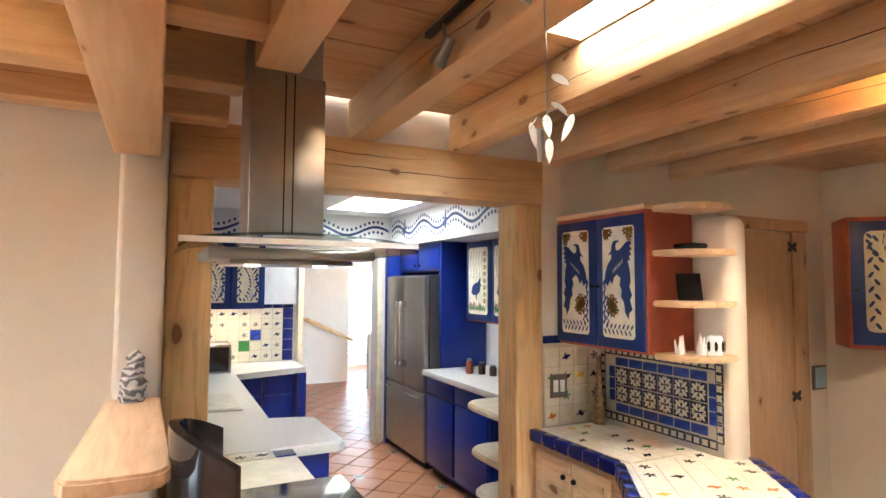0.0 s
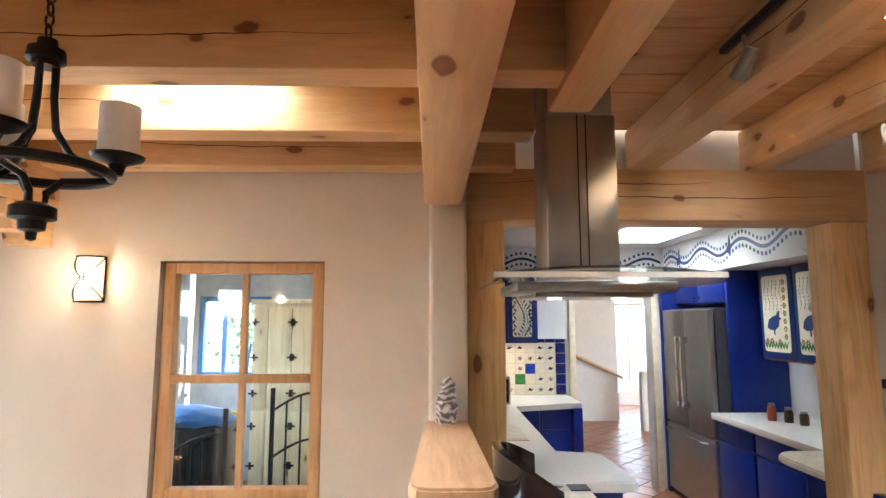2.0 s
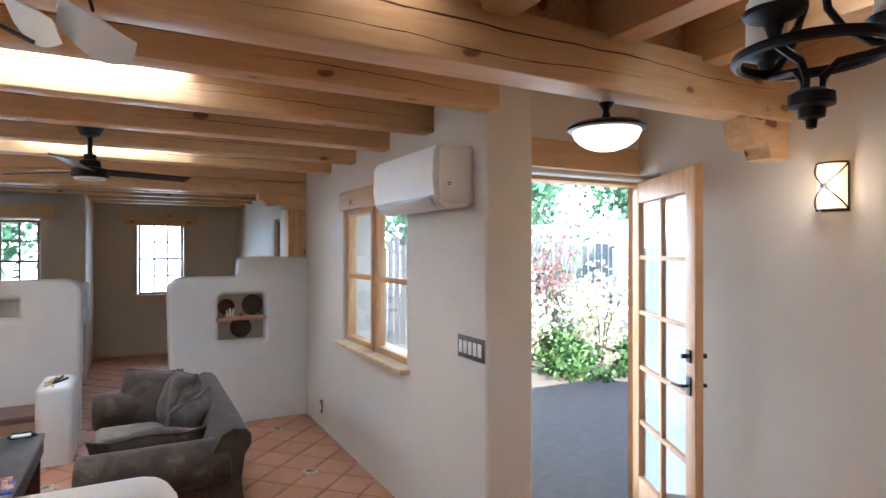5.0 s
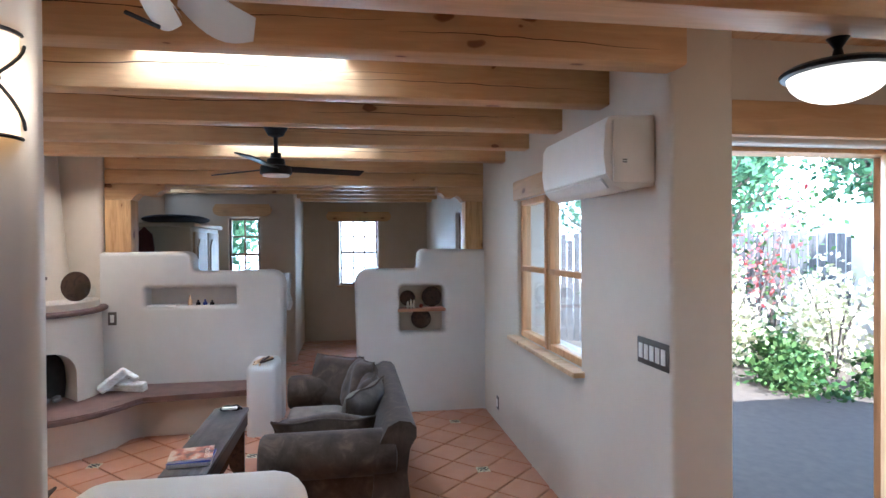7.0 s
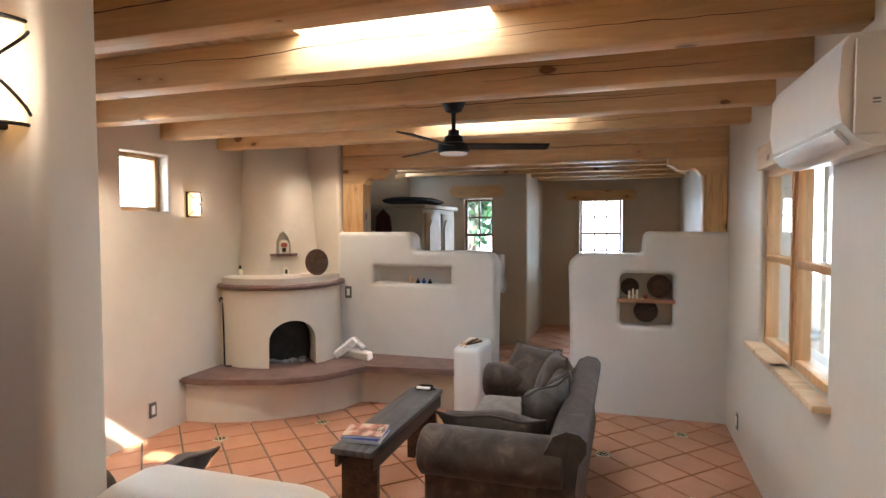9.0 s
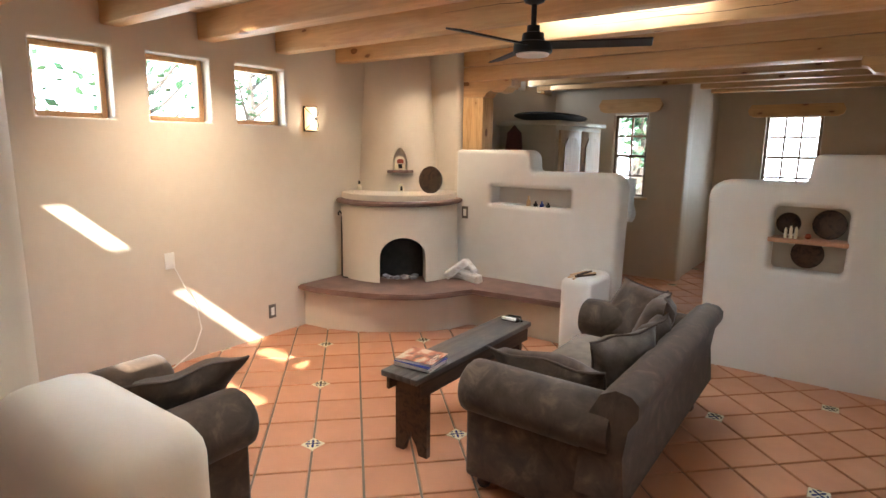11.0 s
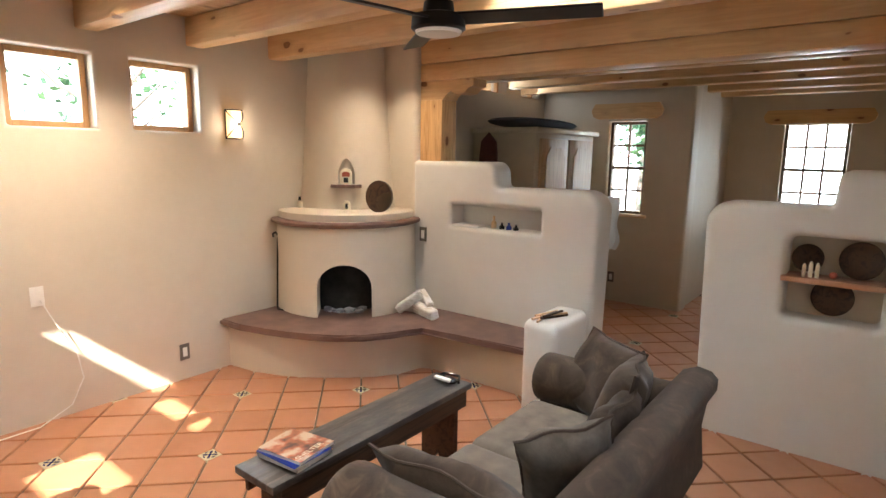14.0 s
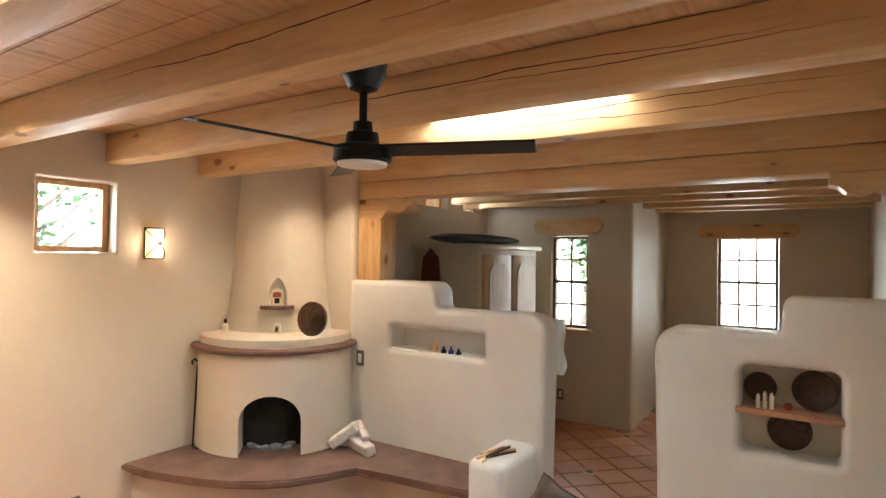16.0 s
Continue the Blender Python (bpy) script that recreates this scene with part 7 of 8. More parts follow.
# second painted cabinet at an angle
C2 = pose(4.32, 2.30, 0, 0, 0, -48)
cab = thing("wall_cabinet", "brick-red wall cabinet with a blue leaf-painted door beside the pantry", "wall cabinet", at=(4.6, 2.3, 1.3))
part("body", box(0, 0.75, 0.02, 0.42, 1.28, 2.20, bevel=0.005, m=C2), RED, cab, "brick-red painted body")
d = part("door", box(0.02, 0.73, 0, 0.019, 1.31, 2.17, bevel=0.004, m=C2), NAVY, cab, "deep blue door")
bird_panel(d, C2 @ face_m(0.10, -0.0005, 1.40, (1, 0, 0), (0, 0, 1)), 0.50, 0.70, False, rnd, 1)
part("latch", box(0.03, 0.055, -0.015, -0.001, 1.68, 1.70, bevel=0.003, m=C2), BLACK_IRON, d, "black latch")

# pantry door
pd = thing("pantry_door", "plain knotty pine pantry door with black butterfly hinges", "door", at=(3.9, NORTH, 0))
pd["kind"] = "structure"
part("leaf", box(3.58, 4.165, NORTH - 0.022, NORTH - 0.001, 0.01, 2.10, bevel=0.003), PANTRY, pd)
for nm, x0, x1, z0, z1 in (("casing", 4.175, 4.34, -0.05, 2.11), ("casing", 3.42, 3.57, -0.05, 2.11), ("header", 3.40, 4.37, 2.115, 2.20)):
    part(nm, box(x0, x1, NORTH - 0.028, NORTH - 0.001, z0, z1, bevel=0.004), PANTRY, pd)
for z in (2.0, 0.92, 0.2):
    bm = bmesh.new()
    for sg in (-1, 1):
        prism(bm, [(0, -0.02), (sg * 0.045, -0.04), (sg * 0.05, -0.012), (sg * 0.03, 0), (sg * 0.05, 0.012), (sg * 0.045, 0.04), (0, 0.02)][::sg], 0, 0.004, face_m(4.168, NORTH - 0.029, z, (1, 0, 0), (0, 0, 1)))
    part("hinge", bm, BLACK_IRON, pd, "black butterfly hinge")
th = thing("thermostat", "small framed glass wall thermostat by the pantry door", "thermostat", at=(4.48, NORTH, 1.02))
part("frame", box(4.40, 4.56, NORTH - 0.02, NORTH - 0.001, 0.94, 1.12, bevel=0.005), PEWTER, th)
part("screen", box(4.415, 4.545, NORTH - 0.024, NORTH - 0.0205, 0.955, 1.105), plain("pale_screen", (0.35, 0.50, 0.60), 0.15), th, "pale blue screen")

# ---- bar shelf, rock, chair
structure("wall_bar", box(-0.13, 0.0, 1.56, 2.475, -0.1, 1.237, bevel=0.01), PLASTER, "low plaster wall under the bar shelf")
sl = thing("bar_shelf", "thick pink-brown wooden bar shelf on a plaster wall", "shelf", at=(-0.06, 2.1, 1.2))
bm = bmesh.new()
prism(bm, [(-0.19, 1.54), (-0.17, 1.505), (-0.13, 1.49), (0.0, 1.49), (0.03, 1.505), (0.045, 1.54), (0.025, 2.475), (-0.155, 2.475)], 1.238, 1.28)
bmesh.ops.bevel(bm, geom=[e for e in bm.edges if abs(e.verts[0].co.z - e.verts[1].co.z) < 1e-6], offset=0.008, segments=2, affect="EDGES")
part("board", bm, SLAB, sl)
ro = thing("striped_rock", "upright banded grey and cream rock on the bar shelf", "rock", at=(-0.07, 2.40, 1.28))
bm = bmesh.new()
rr = random.Random(4)
prof = [(0.062, 0), (0.066, 0.03), (0.055, 0.05), (0.062, 0.08), (0.052, 0.10), (0.056, 0.13), (0.040, 0.155), (0.042, 0.18), (0.022, 0.205), (0.0, 0.215)]
v = lathe(bm, prof, 9, pose(-0.07, 2.40, 1.28, 0, 3, 0) @ Matrix.Diagonal((0.72, 0.62, 0.88, 1)))
for q in v:
    q.co.x += rr.uniform(-0.006, 0.006)
    q.co.y += rr.uniform(-0.006, 0.006)
bmesh.ops.holes_fill(bm, edges=bm.edges[:])
RK = Mat("banded_rock", (0.4, 0.35, 0.3), 0.6)
wv = RK.node("ShaderNodeTexWave", Scale=13.0, Distortion=14.0, Detail=4.0)
wv.bands_direction = "Z"
RK.l.new(RK.tc.outputs["Object"], wv.inputs["Vector"])
RK.color(RK.ramp(wv.outputs["Fac"], (0.25, (0.16, 0.15, 0.15)), (0.45, (0.36, 0.31, 0.27)), (0.6, (0.50, 0.44, 0.38)), (0.85, (0.60, 0.55, 0.48))))
part("rock", bm, RK.m, ro, smooth=0)
cr = thing("bar_chair", "black leather bar chair with a curved back at the cooktop counter", "chair", at=(0.12, 1.75, 0))
bm = bmesh.new()
n, mrows = 12, (0.90, 1.03, 1.16, 1.29, 1.36)
out = {}
for side, off_ in ((0, 0.0), (1, 0.025)):
    for i in range(n + 1):
        a = math.radians(-62 + 124 * i / n)
        for j, z in enumerate(mrows):
            zz = z - (0.07 * (abs(a) / 1.08) ** 2 if j == 4 else 0)
            r = 0.22 + off_ + 0.03 * (z - 0.78)
            out[side, i, j] = bm.verts.new((0.30 - r * math.cos(a), 1.62 + r * math.sin(a) * 0.95, zz))
for i in range(n):
    for j in range(4):
        bm.faces.new([out[0, i, j], out[0, i + 1, j], out[0, i + 1, j + 1], out[0, i, j + 1]])
        bm.faces.new([out[1, i, j], out[1, i, j + 1], out[1, i + 1, j + 1], out[1, i + 1, j]])
    bm.faces.new([out[0, i, 4], out[0, i + 1, 4], out[1, i + 1, 4], out[1, i, 4]])
    bm.faces.new([out[0, i, 0], out[1, i, 0], out[1, i + 1, 0], out[0, i + 1, 0]])
for i in (0, n):
    for j in range(4):
        bm.faces.new([out[0, i, j], out[0, i, j + 1], out[1, i, j + 1], out[1, i, j]])
part("backrest", bm, BLACK, cr, "curved black leather back", smooth=1.0)
bm = bmesh.new()
lathe(bm, [(0, 0.66), (0.20, 0.66), (0.215, 0.70), (0.19, 0.735), (0, 0.74)], 24, Matrix.Translation((0.28, 1.62, 0)))
part("seat", bm, BLACK, cr)
for dx in (-0.14, 0.14):
    for dy in (-0.14, 0.14):
        bm = bmesh.new()
        tube(bm, [(0.28 + dx, 1.62 + dy, 0.66), (0.28 + dx * 1.3, 1.62 + dy * 1.3, 0)], 0.012)
        part("leg", bm, BLACK_IRON, cr)

# ---- range hood
hd = thing("range_hood", "stainless steel island range hood with a curved glass canopy", "range hood", at=(0.35, 1.8, 1.8))
part("chimney", box(0.235, 0.462, 1.76, 1.97, 1.84, 2.36, bevel=0.004), STEEL, hd)
part("chimney_upper", box(0.242, 0.455, 1.767, 1.963, 2.36, 2.598, bevel=0.004), STEEL, hd)
for x in (0.335, 0.362):
    part("seam", box(x, x + 0.004, 1.757, 1.7595, 1.86, 2.36), BLACK_IRON, hd, "thin dark seam")
part("hood_body", box(0.12, 0.60, 1.66, 2.06, 1.785, 1.815, bevel=0.006), STEEL, hd)
part("filter", box(0.18, 0.54, 1.70, 2.02, 1.770, 1.784, bevel=0.004), STEEL, hd, "steel filter panel")
bm = bmesh.new()
rows = []
for i in range(17):
    x = 0.045 + 0.67 * i / 16
    u = (x - 0.38) / 0.335
    z = 1.835 + 0.022 * (1 - u * u) - (0.02 if abs(u) > 0.93 else 0)
    rows.append([bm.verts.new((x, y, zz)) for y, zz in ((1.60, z), (2.12, z), (2.12, z - 0.008), (1.60, z - 0.008))])
for p, q in zip(rows, rows[1:]):
    for k in range(4):
        bm.faces.new((p[k], p[(k + 1) % 4], q[(k + 1) % 4], q[k]))
bm.faces.new(rows[0])
bm.faces.new(rows[-1])
HOODGLASS = glass("hood_glass", (0.62, 0.66, 0.62), 0.05)
part("canopy", bm, HOODGLASS, hd, "grey-green glass canopy", smooth=1.2)
part("glass_edge", box(0.045, 0.715, 1.594, 1.5995, 1.822, 1.838), FROST, hd, "pale polished glass edge")
for x in (0.25, 0.45):
    bm = bmesh.new()
    cyl(bm, 0.022, 0.022, 1.764, 1.7698, 16, Matrix.Translation((x, 1.75, 0)))
    part("lamp", bm, DOME_GLASS, hd, "lit round lamp")

# ---- peninsula and kitchen counters
CAB_BLUE = BLUE
pn = thing("peninsula", "blue cabinet peninsula with a white counter and a black cooktop", "kitchen counter", at=(0.3, 2.6, 0))
part("body", box(0.06, 0.60, 1.72, 2.60, 0.02, 0.878), CAB_BLUE, pn)
part("body", box(0.26, 0.80, 2.86, 3.42, 0.02, 0.878), CAB_BLUE, pn, "blue cabinet side")
part("counter_tile_bed", box(0.06, 0.60, 2.30, 2.795, 0.88, 0.926, bevel=0.004), CREAM, pn, "cream counter top")
part("cooktop", box(0.10, 0.70, 1.72, 2.297, 0.885, 0.945, bevel=0.012), BLACK, pn, "black glass cooktop")
ink = {k: bmesh.new() for k in INK}
for i in range(4):
    m = Matrix.Translation((0.26 + i * 0.098, 2.735, 0.9262))
    tile(pn, m, 0.094, 0.094, TILE if i < 3 else TILE_NAVY)
    if i < 3:
        motif(ink["dark"], m @ Matrix.Translation((0, 0, 0.0061)), 0.085, rnd)
painted(pn, ink)
bm = bmesh.new()
prism(bm, [(0.22, 2.82), (0.84, 2.82), (0.875, 2.85), (0.86, 3.38), (0.82, 3.42), (0.60, 3.46), (0.62, 5.20), (1.28, 5.42), (1.28, 5.94), (-0.395, 5.94), (-0.395, 2.90), (0.22, 2.90)], 0.88, 0.93)
bmesh.ops.bevel(bm, geom=[e for e in bm.edges if abs(e.verts[0].co.z - e.verts[1].co.z) < 1e-6 and e.verts[0].co.z > 0.9], offset=0.008, segments=2, affect="EDGES")
wt = thing("worktop", "continuous white stone worktop with an undermount sink", "worktop", at=(0.2, 4.2, 0.88))
part("slab", bm, QUARTZ, wt)
# no basin is cut: its shade is a flat darker sheet on the slab
part("sink", box(0.20, 0.50, 3.75, 4.35, 0.931, 0.934), plain("sink_shadow", (0.30, 0.25, 0.18), 0.3), wt, "flat sheet in the shaded tone of the sink basin")
part("sink_rim", box(0.23, 0.47, 3.80, 4.30, 0.9345, 0.937), plain("sink_white", (0.7, 0.66, 0.58), 0.2), wt, "white sink floor")
for y0 in (3.5, 4.05, 4.6):
    b = thing("base_cabinet", "cobalt blue base cabinet under the white worktop", "base cabinet", "blue base cabinets", at=(0.3, y0 + 0.27, 0))
    part("body", box(0.0, 0.55, y0, y0 + 0.54, 0.0, 0.878), CAB_BLUE, b)
    part("drawer", box(0.551, 0.57, y0 + 0.02, y0 + 0.52, 0.72, 0.86, bevel=0.004), CAB_BLUE, b)
    part("door", box(0.551, 0.57, y0 + 0.02, y0 + 0.52, 0.10, 0.70, bevel=0.004), CAB_BLUE, b)
for x0 in (0.60, 0.90):
    b = thing("base_cabinet", "cobalt blue drawer cabinet under the tiled kitchen wall", "base cabinet", "blue base cabinets", at=(x0 + 0.15, 5.6, 0))
    part("body", box(x0, x0 + 0.29, 5.48, 5.94, 0.0, 0.878), CAB_BLUE, b)
    for z0, z1 in ((0.70, 0.86), (0.42, 0.68), (0.10, 0.40)):
        part("drawer", box(x0 + 0.015, x0 + 0.275, 5.46, 5.479, z0, z1, bevel=0.004), CAB_BLUE, b)
part_end = thing("end_panel", "blue end panel beside the doorway", "cabinet panel", at=(1.25, 5.7, 0))
part("panel", box(1.20, 1.28, 5.40, 5.94, 0.0, 0.878), CAB_BLUE, part_end)

# tiles of the kitchen's back wall
s3 = thing("backsplash", "cream kitchen tile wall with painted animals and a navy border", "tiled splash", at=(0.8, 5.94, 0.93))
part("splash_bed", box(0.0, 1.29, 5.938, 5.949, 0.935, 1.50), GROUT_PALE, s3, "pale grout bed")
S3 = face_m(0.0, 5.938, 0.935, (1, 0, 0), (0, 0, 1))
ink = {k: bmesh.new() for k in INK}
for j in range(5):
    for i in range(12):
        m = S3 @ Matrix.Translation(((i + 0.5) * 0.105, (j + 0.5) * 0.105, 0))
        last = i == 11
        special = rnd.random()
        mt = TILE_NAVY if last else (INK["green"] if (i, j) == (7, 1) else TILE_BLUE if (i, j) == (8, 2) else TILE)
        tile(s3, m, 0.100, 0.100, mt)
        if mt is TILE and special < 0.62:
            motif(ink[rnd.choice(("dark", "navy", "navy", "dark"))], m @ Matrix.Translation((0, 0, 0.0061)), 0.085, rnd)
for i in range(12):
    tile(s3, S3 @ Matrix.Translation(((i + 0.5) * 0.105, 0.548, 0)), 0.100, 0.040, TILE_NAVY)
painted(s3, ink)
structure("white_panel", box(0.93, 1.28, 5.93, 5.949, 1.50, 2.1), WHITE, "white painted panel")
cab = thing("wall_cabinet", "blue wall cabinet with pale doors painted with branches", "wall cabinet", at=(0.5, 5.75, 1.47))
part("body", box(0.0, 0.92, 5.62, 5.937, 1.47, 2.12, bevel=0.004), CAB_BLUE, cab)
for x0 in (0.03, 0.33, 0.63):
    d = part("door", box(x0, x0 + 0.27, 5.60, 5.619, 1.49, 2.10, bevel=0.004), NAVY, cab)
    bird_panel(d, face_m(x0 + 0.04, 5.5995, 1.53, (1, 0, 0), (0, 0, 1)), 0.19, 0.53, False, rnd, 1)
area("under_cabinet", 0.5, 5.75, 1.46, 0.7, 0.05, 4, (0, 0, -1), WARM)
mw = thing("toaster_oven", "steel and black microwave on the white worktop", "microwave", at=(0.4, 5.5, 0.93))
part("case", box(0.15, 0.60, 5.3, 5.6, 0.932, 1.18, bevel=0.006), STEEL, mw)
part("door", box(0.17, 0.58, 5.28, 5.299, 0.95, 1.16, bevel=0.004), BLACK, mw, "black glass door")

# doorway trim, handrail
for x0, x1, z0, z1 in ((1.30, 1.36, -0.05, 2.08), (2.16, 2.22, -0.05, 2.08), (1.30, 2.22, 2.081, 2.14)):
    structure("door_casing", box(x0, x1, 5.90, 5.948, z0, z1, bevel=0.004), CREAM, "pale door casing")
hr = thing("handrail", "rough pale wooden handrail sloping along the hall wall", "handrail", at=(2.6, 9.7, 1.0))
bm = bmesh.new()
tube(bm, [(2.15, 9.72, 1.16), (2.5, 9.72, 1.0), (2.8, 9.70, 0.86), (3.1, 9.70, 0.72)], [0.03, 0.035, 0.03, 0.028], 10)
part("rail", bm, PALE_WOOD, hr)
window("window_hall", 0, 3.46, 4.34, 11.72, 0.26, 2.04, 2, 1, False, 0.06, "tall white-framed hall window", mat=WHITE, fw=0.07, muntin=0.07)

# ---- fridge and right side
fr = thing("refrigerator", "stainless steel french-door refrigerator with long handles", "refrigerator", at=(2.6, 5.3, 0))
FY0, FY1, FXF = 4.87, 5.86, 2.28
part("case", box(FXF + 0.03, 2.88, FY0 + 0.01, FY1 - 0.01, 0.02, 1.80, bevel=0.01), plain("grey_case", (0.12, 0.12, 0.125), 0.35, 0.6), fr, "dark grey side case")
mid = (FY0 + FY1) / 2
for y0, y1, z0, z1, nm in ((FY0 + 0.01, mid - 0.003, 0.70, 1.79, "door"), (mid + 0.003, FY1 - 0.01, 0.70, 1.79, "door"), (FY0 + 0.01, FY1 - 0.01, 0.06, 0.69, "drawer")):
    part(nm, box(FXF - 0.03, FXF + 0.025, y0, y1, z0, z1, bevel=0.015, seg=3), STEEL, fr, "brushed steel " + nm)
for y in (mid - 0.05, mid + 0.05):
    bm = bmesh.new()
    tube(bm, [(FXF - 0.035, y, 0.90), (FXF - 0.09, y, 0.93), (FXF - 0.095, y, 1.22), (FXF - 0.09, y, 1.50), (FXF - 0.035, y, 1.53)], 0.012)
    for z in (0.92, 1.51):
        bx(bm, FXF - 0.10, FXF - 0.032, y - 0.022, y + 0.022, z - 0.03, z + 0.03, 0.004)
    part("handle", bm, plain("chrome", (0.75, 0.75, 0.76), 0.15, 1.0, vary=0.02), fr, "long chrome handle")
bm = bmesh.new()
tube(bm, [(FXF - 0.03, FY0 + 0.12, 0.64), (FXF - 0.08, FY0 + 0.14, 0.645), (FXF - 0.08, FY1 - 0.14, 0.645), (FXF - 0.03, FY1 - 0.12, 0.64)], 0.011)
part("handle", bm, STEEL, fr, "drawer handle")
part("plinth", box(FXF + 0.01, 2.86, FY0 + 0.02, FY1 - 0.02, 0.0, 0.055), BLACK_IRON, fr)
cab = thing("tall_cabinet", "cobalt blue cabinet surround over and beside the refrigerator", "cabinet", at=(2.6, 5.3, 0))
part("side_panel", box(2.40, 2.89, 4.82, 4.862, 0.0, 2.118, bevel=0.003), CAB_BLUE, cab)
part("side_panel", box(2.26, 2.89, FY1 + 0.01, 5.94, 0.0, 2.118, bevel=0.003), CAB_BLUE, cab)
part("over_cabinet", box(2.42, 2.89, 4.863, FY1 + 0.005, 1.84, 2.118), CAB_BLUE, cab)
for y0 in (4.875, 5.375):
    d = part("door", box(2.40, 2.419, y0, y0 + 0.485, 1.86, 2.10, bevel=0.004), CAB_BLUE, cab)
    bm = bmesh.new()
    bmesh.ops.create_uvsphere(bm, u_segments=10, v_segments=6, radius=0.012, matrix=Matrix.Translation((2.39, 5.32 if y0 < 5 else 5.41, 1.90)))
    part("knob", bm, BLACK_IRON, d, "dark knob")
for i, y0 in enumerate((3.71, 4.262)):
    b = thing("base_cabinet", "cobalt blue base cabinet under the white counter", "base cabinet", "blue base cabinets", at=(2.5, y0 + 0.27, 0))
    part("body", box(2.26, 2.89, y0, y0 + 0.545, 0.08, 0.878), CAB_BLUE, b)
    part("drawer", box(2.24, 2.259, y0 + 0.015, y0 + 0.53, 0.73, 0.86, bevel=0.004), CAB_BLUE, b)
    part("door", box(2.24, 2.259, y0 + 0.015, y0 + 0.53, 0.11, 0.71, bevel=0.004), CAB_BLUE, b)
    part("plinth", box(2.32, 2.88, y0, y0 + 0.545, 0.0, 0.079), BLACK_IRON, b)
wt = thing("worktop", "white stone worktop beside the refrigerator", "worktop", at=(2.5, 4.1, 0.88))
part("slab", box(2.20, 2.89, 3.46, 4.815, 0.88, 0.93, bevel=0.006), QUARTZ, wt)
cab = thing("wall_cabinet", "blue wall cabinet with a door painted with a peacock and vines", "wall cabinet", at=(2.7, 4.2, 1.4))
part("body", box(2.56, 2.89, 3.75, 4.60, 1.38, 2.10, bevel=0.004), RED, cab, "red edged body")
for y0, y1 in ((4.16, 4.59), (3.76, 4.15)):
    d = part("door", box(2.54, 2.559, y0, y1, 1.395, 2.09, bevel=0.004), NAVY, cab, "deep blue door")
    bird_panel(d, face_m(2.5395, y1 - 0.05, 1.45, (0, -1, 0), (0, 0, 1)), y1 - y0 - 0.10, 0.59, False, rnd, 2)
for x, y, h, mt, lab in ((2.48, 4.42, 0.13, "r", "glass jar of red spice"), (2.56, 4.34, 0.11, "d", "small dark glass bottle"), (2.60, 4.22, 0.10, "d", "small dark glass jar")):
    j = thing("spice_jar", lab + " on the white worktop", "jar", "jars on the worktop", at=(x, y, 0.931))
    bm = bmesh.new()
    lathe(bm, [(0, 0.931), (0.03, 0.931), (0.032, 0.95), (0.032, 0.931 + h * 0.7), (0.022, 0.931 + h * 0.85), (0, 0.931 + h * 0.85)], 16, Matrix.Translation((x, y, 0)))
    part("jar", bm, RED if mt == "r" else DARK_WOOD, j)
    bm = bmesh.new()
    cyl(bm, 0.024, 0.024, 0.931 + h * 0.86, 0.931 + h, 16, Matrix.Translation((x, y, 0)))
    part("lid", bm, STEEL, j, "metal lid")

# rounded open shelves behind the post
os_ = thing("open_shelves", "rounded cream shelves behind the pine post", "shelves", at=(2.1, 3.1, 0))
part("upright", box(2.22, 2.30, 2.905, 3.45, 0.0, 2.3), CAB_BLUE, os_, "blue upright panel")
for z, x0, y1 in ((0.915, 1.84, 3.42), (0.62, 1.86, 3.40), (0.36, 1.88, 3.38), (1.44, 1.93, 3.20), (1.76, 1.93, 3.20), (2.10, 1.93, 3.20)):
    bm = bmesh.new()
    r = 0.16
    prism(bm, [(2.219, 2.91), (x0, 2.91)] + [(x0 + r - r * math.cos(a), y1 - r + r * math.sin(a)) for a in (0, 0.4, 0.8, 1.2, 1.57)] + [(2.219, y1)], z - 0.02, z + 0.02)
    bmesh.ops.bevel(bm, geom=[e for e in bm.edges if abs(e.verts[0].co.z - e.verts[1].co.z) < 1e-6], offset=0.01, segments=2, affect="EDGES")
    part("shelf", bm, CREAM, os_, "rounded cream shelf")
bk = thing("basket", "small woven basket on the rounded shelf", "basket", at=(2.05, 3.1, 0.64))
bm = bmesh.new()
lathe(bm, [(0, 0.641), (0.06, 0.641), (0.09, 0.72), (0.095, 0.73), (0.085, 0.72), (0.055, 0.65), (0, 0.648)], 20, Matrix.Translation((2.04, 3.05, 0)))
part("basket", bm, PALE_WOOD, bk)


# painted frieze: a wave with dashes
def frieze(m, length, name="frieze"):
    bm = bmesh.new()
    n = int(length / 0.03)
    top = lambda x: 0.05 * math.sin(x * 9.5)
    pts = [(x, top(x)) for x in (length * i / n for i in range(n + 1))]
    for (x1, y1), (x2, y2) in zip(pts, pts[1:]):
        prism(bm, [(x1, y1 - 0.014), (x2, y2 - 0.014), (x2, y2 + 0.014), (x1, y1 + 0.014)], 0, 0.002, m)
    for i in range(int(length / 0.05)):
        x = 0.02 + i * 0.05
        for sg in (-1, 1):
            prism(bm, leaf_pts(x, top(x) + sg * 0.056, 1.57 - 0.4 * math.cos(x * 9.5), 0.036, 0.026), 0, 0.002, m)
    for x in (0.35, 1.3):
        if x < length - 0.1:
            prism(bm, [(x - 0.05, -0.02), (x, 0.02), (x + 0.01, 0.09), (x + 0.035, 0.11), (x + 0.03, 0.06), (x + 0.05, 0.0), (x + 0.03, -0.06), (x, -0.05)], 0.0021, 0.0035, m)
    return structure(name, bm, NAVY, "navy painted wave frieze with birds", 0)


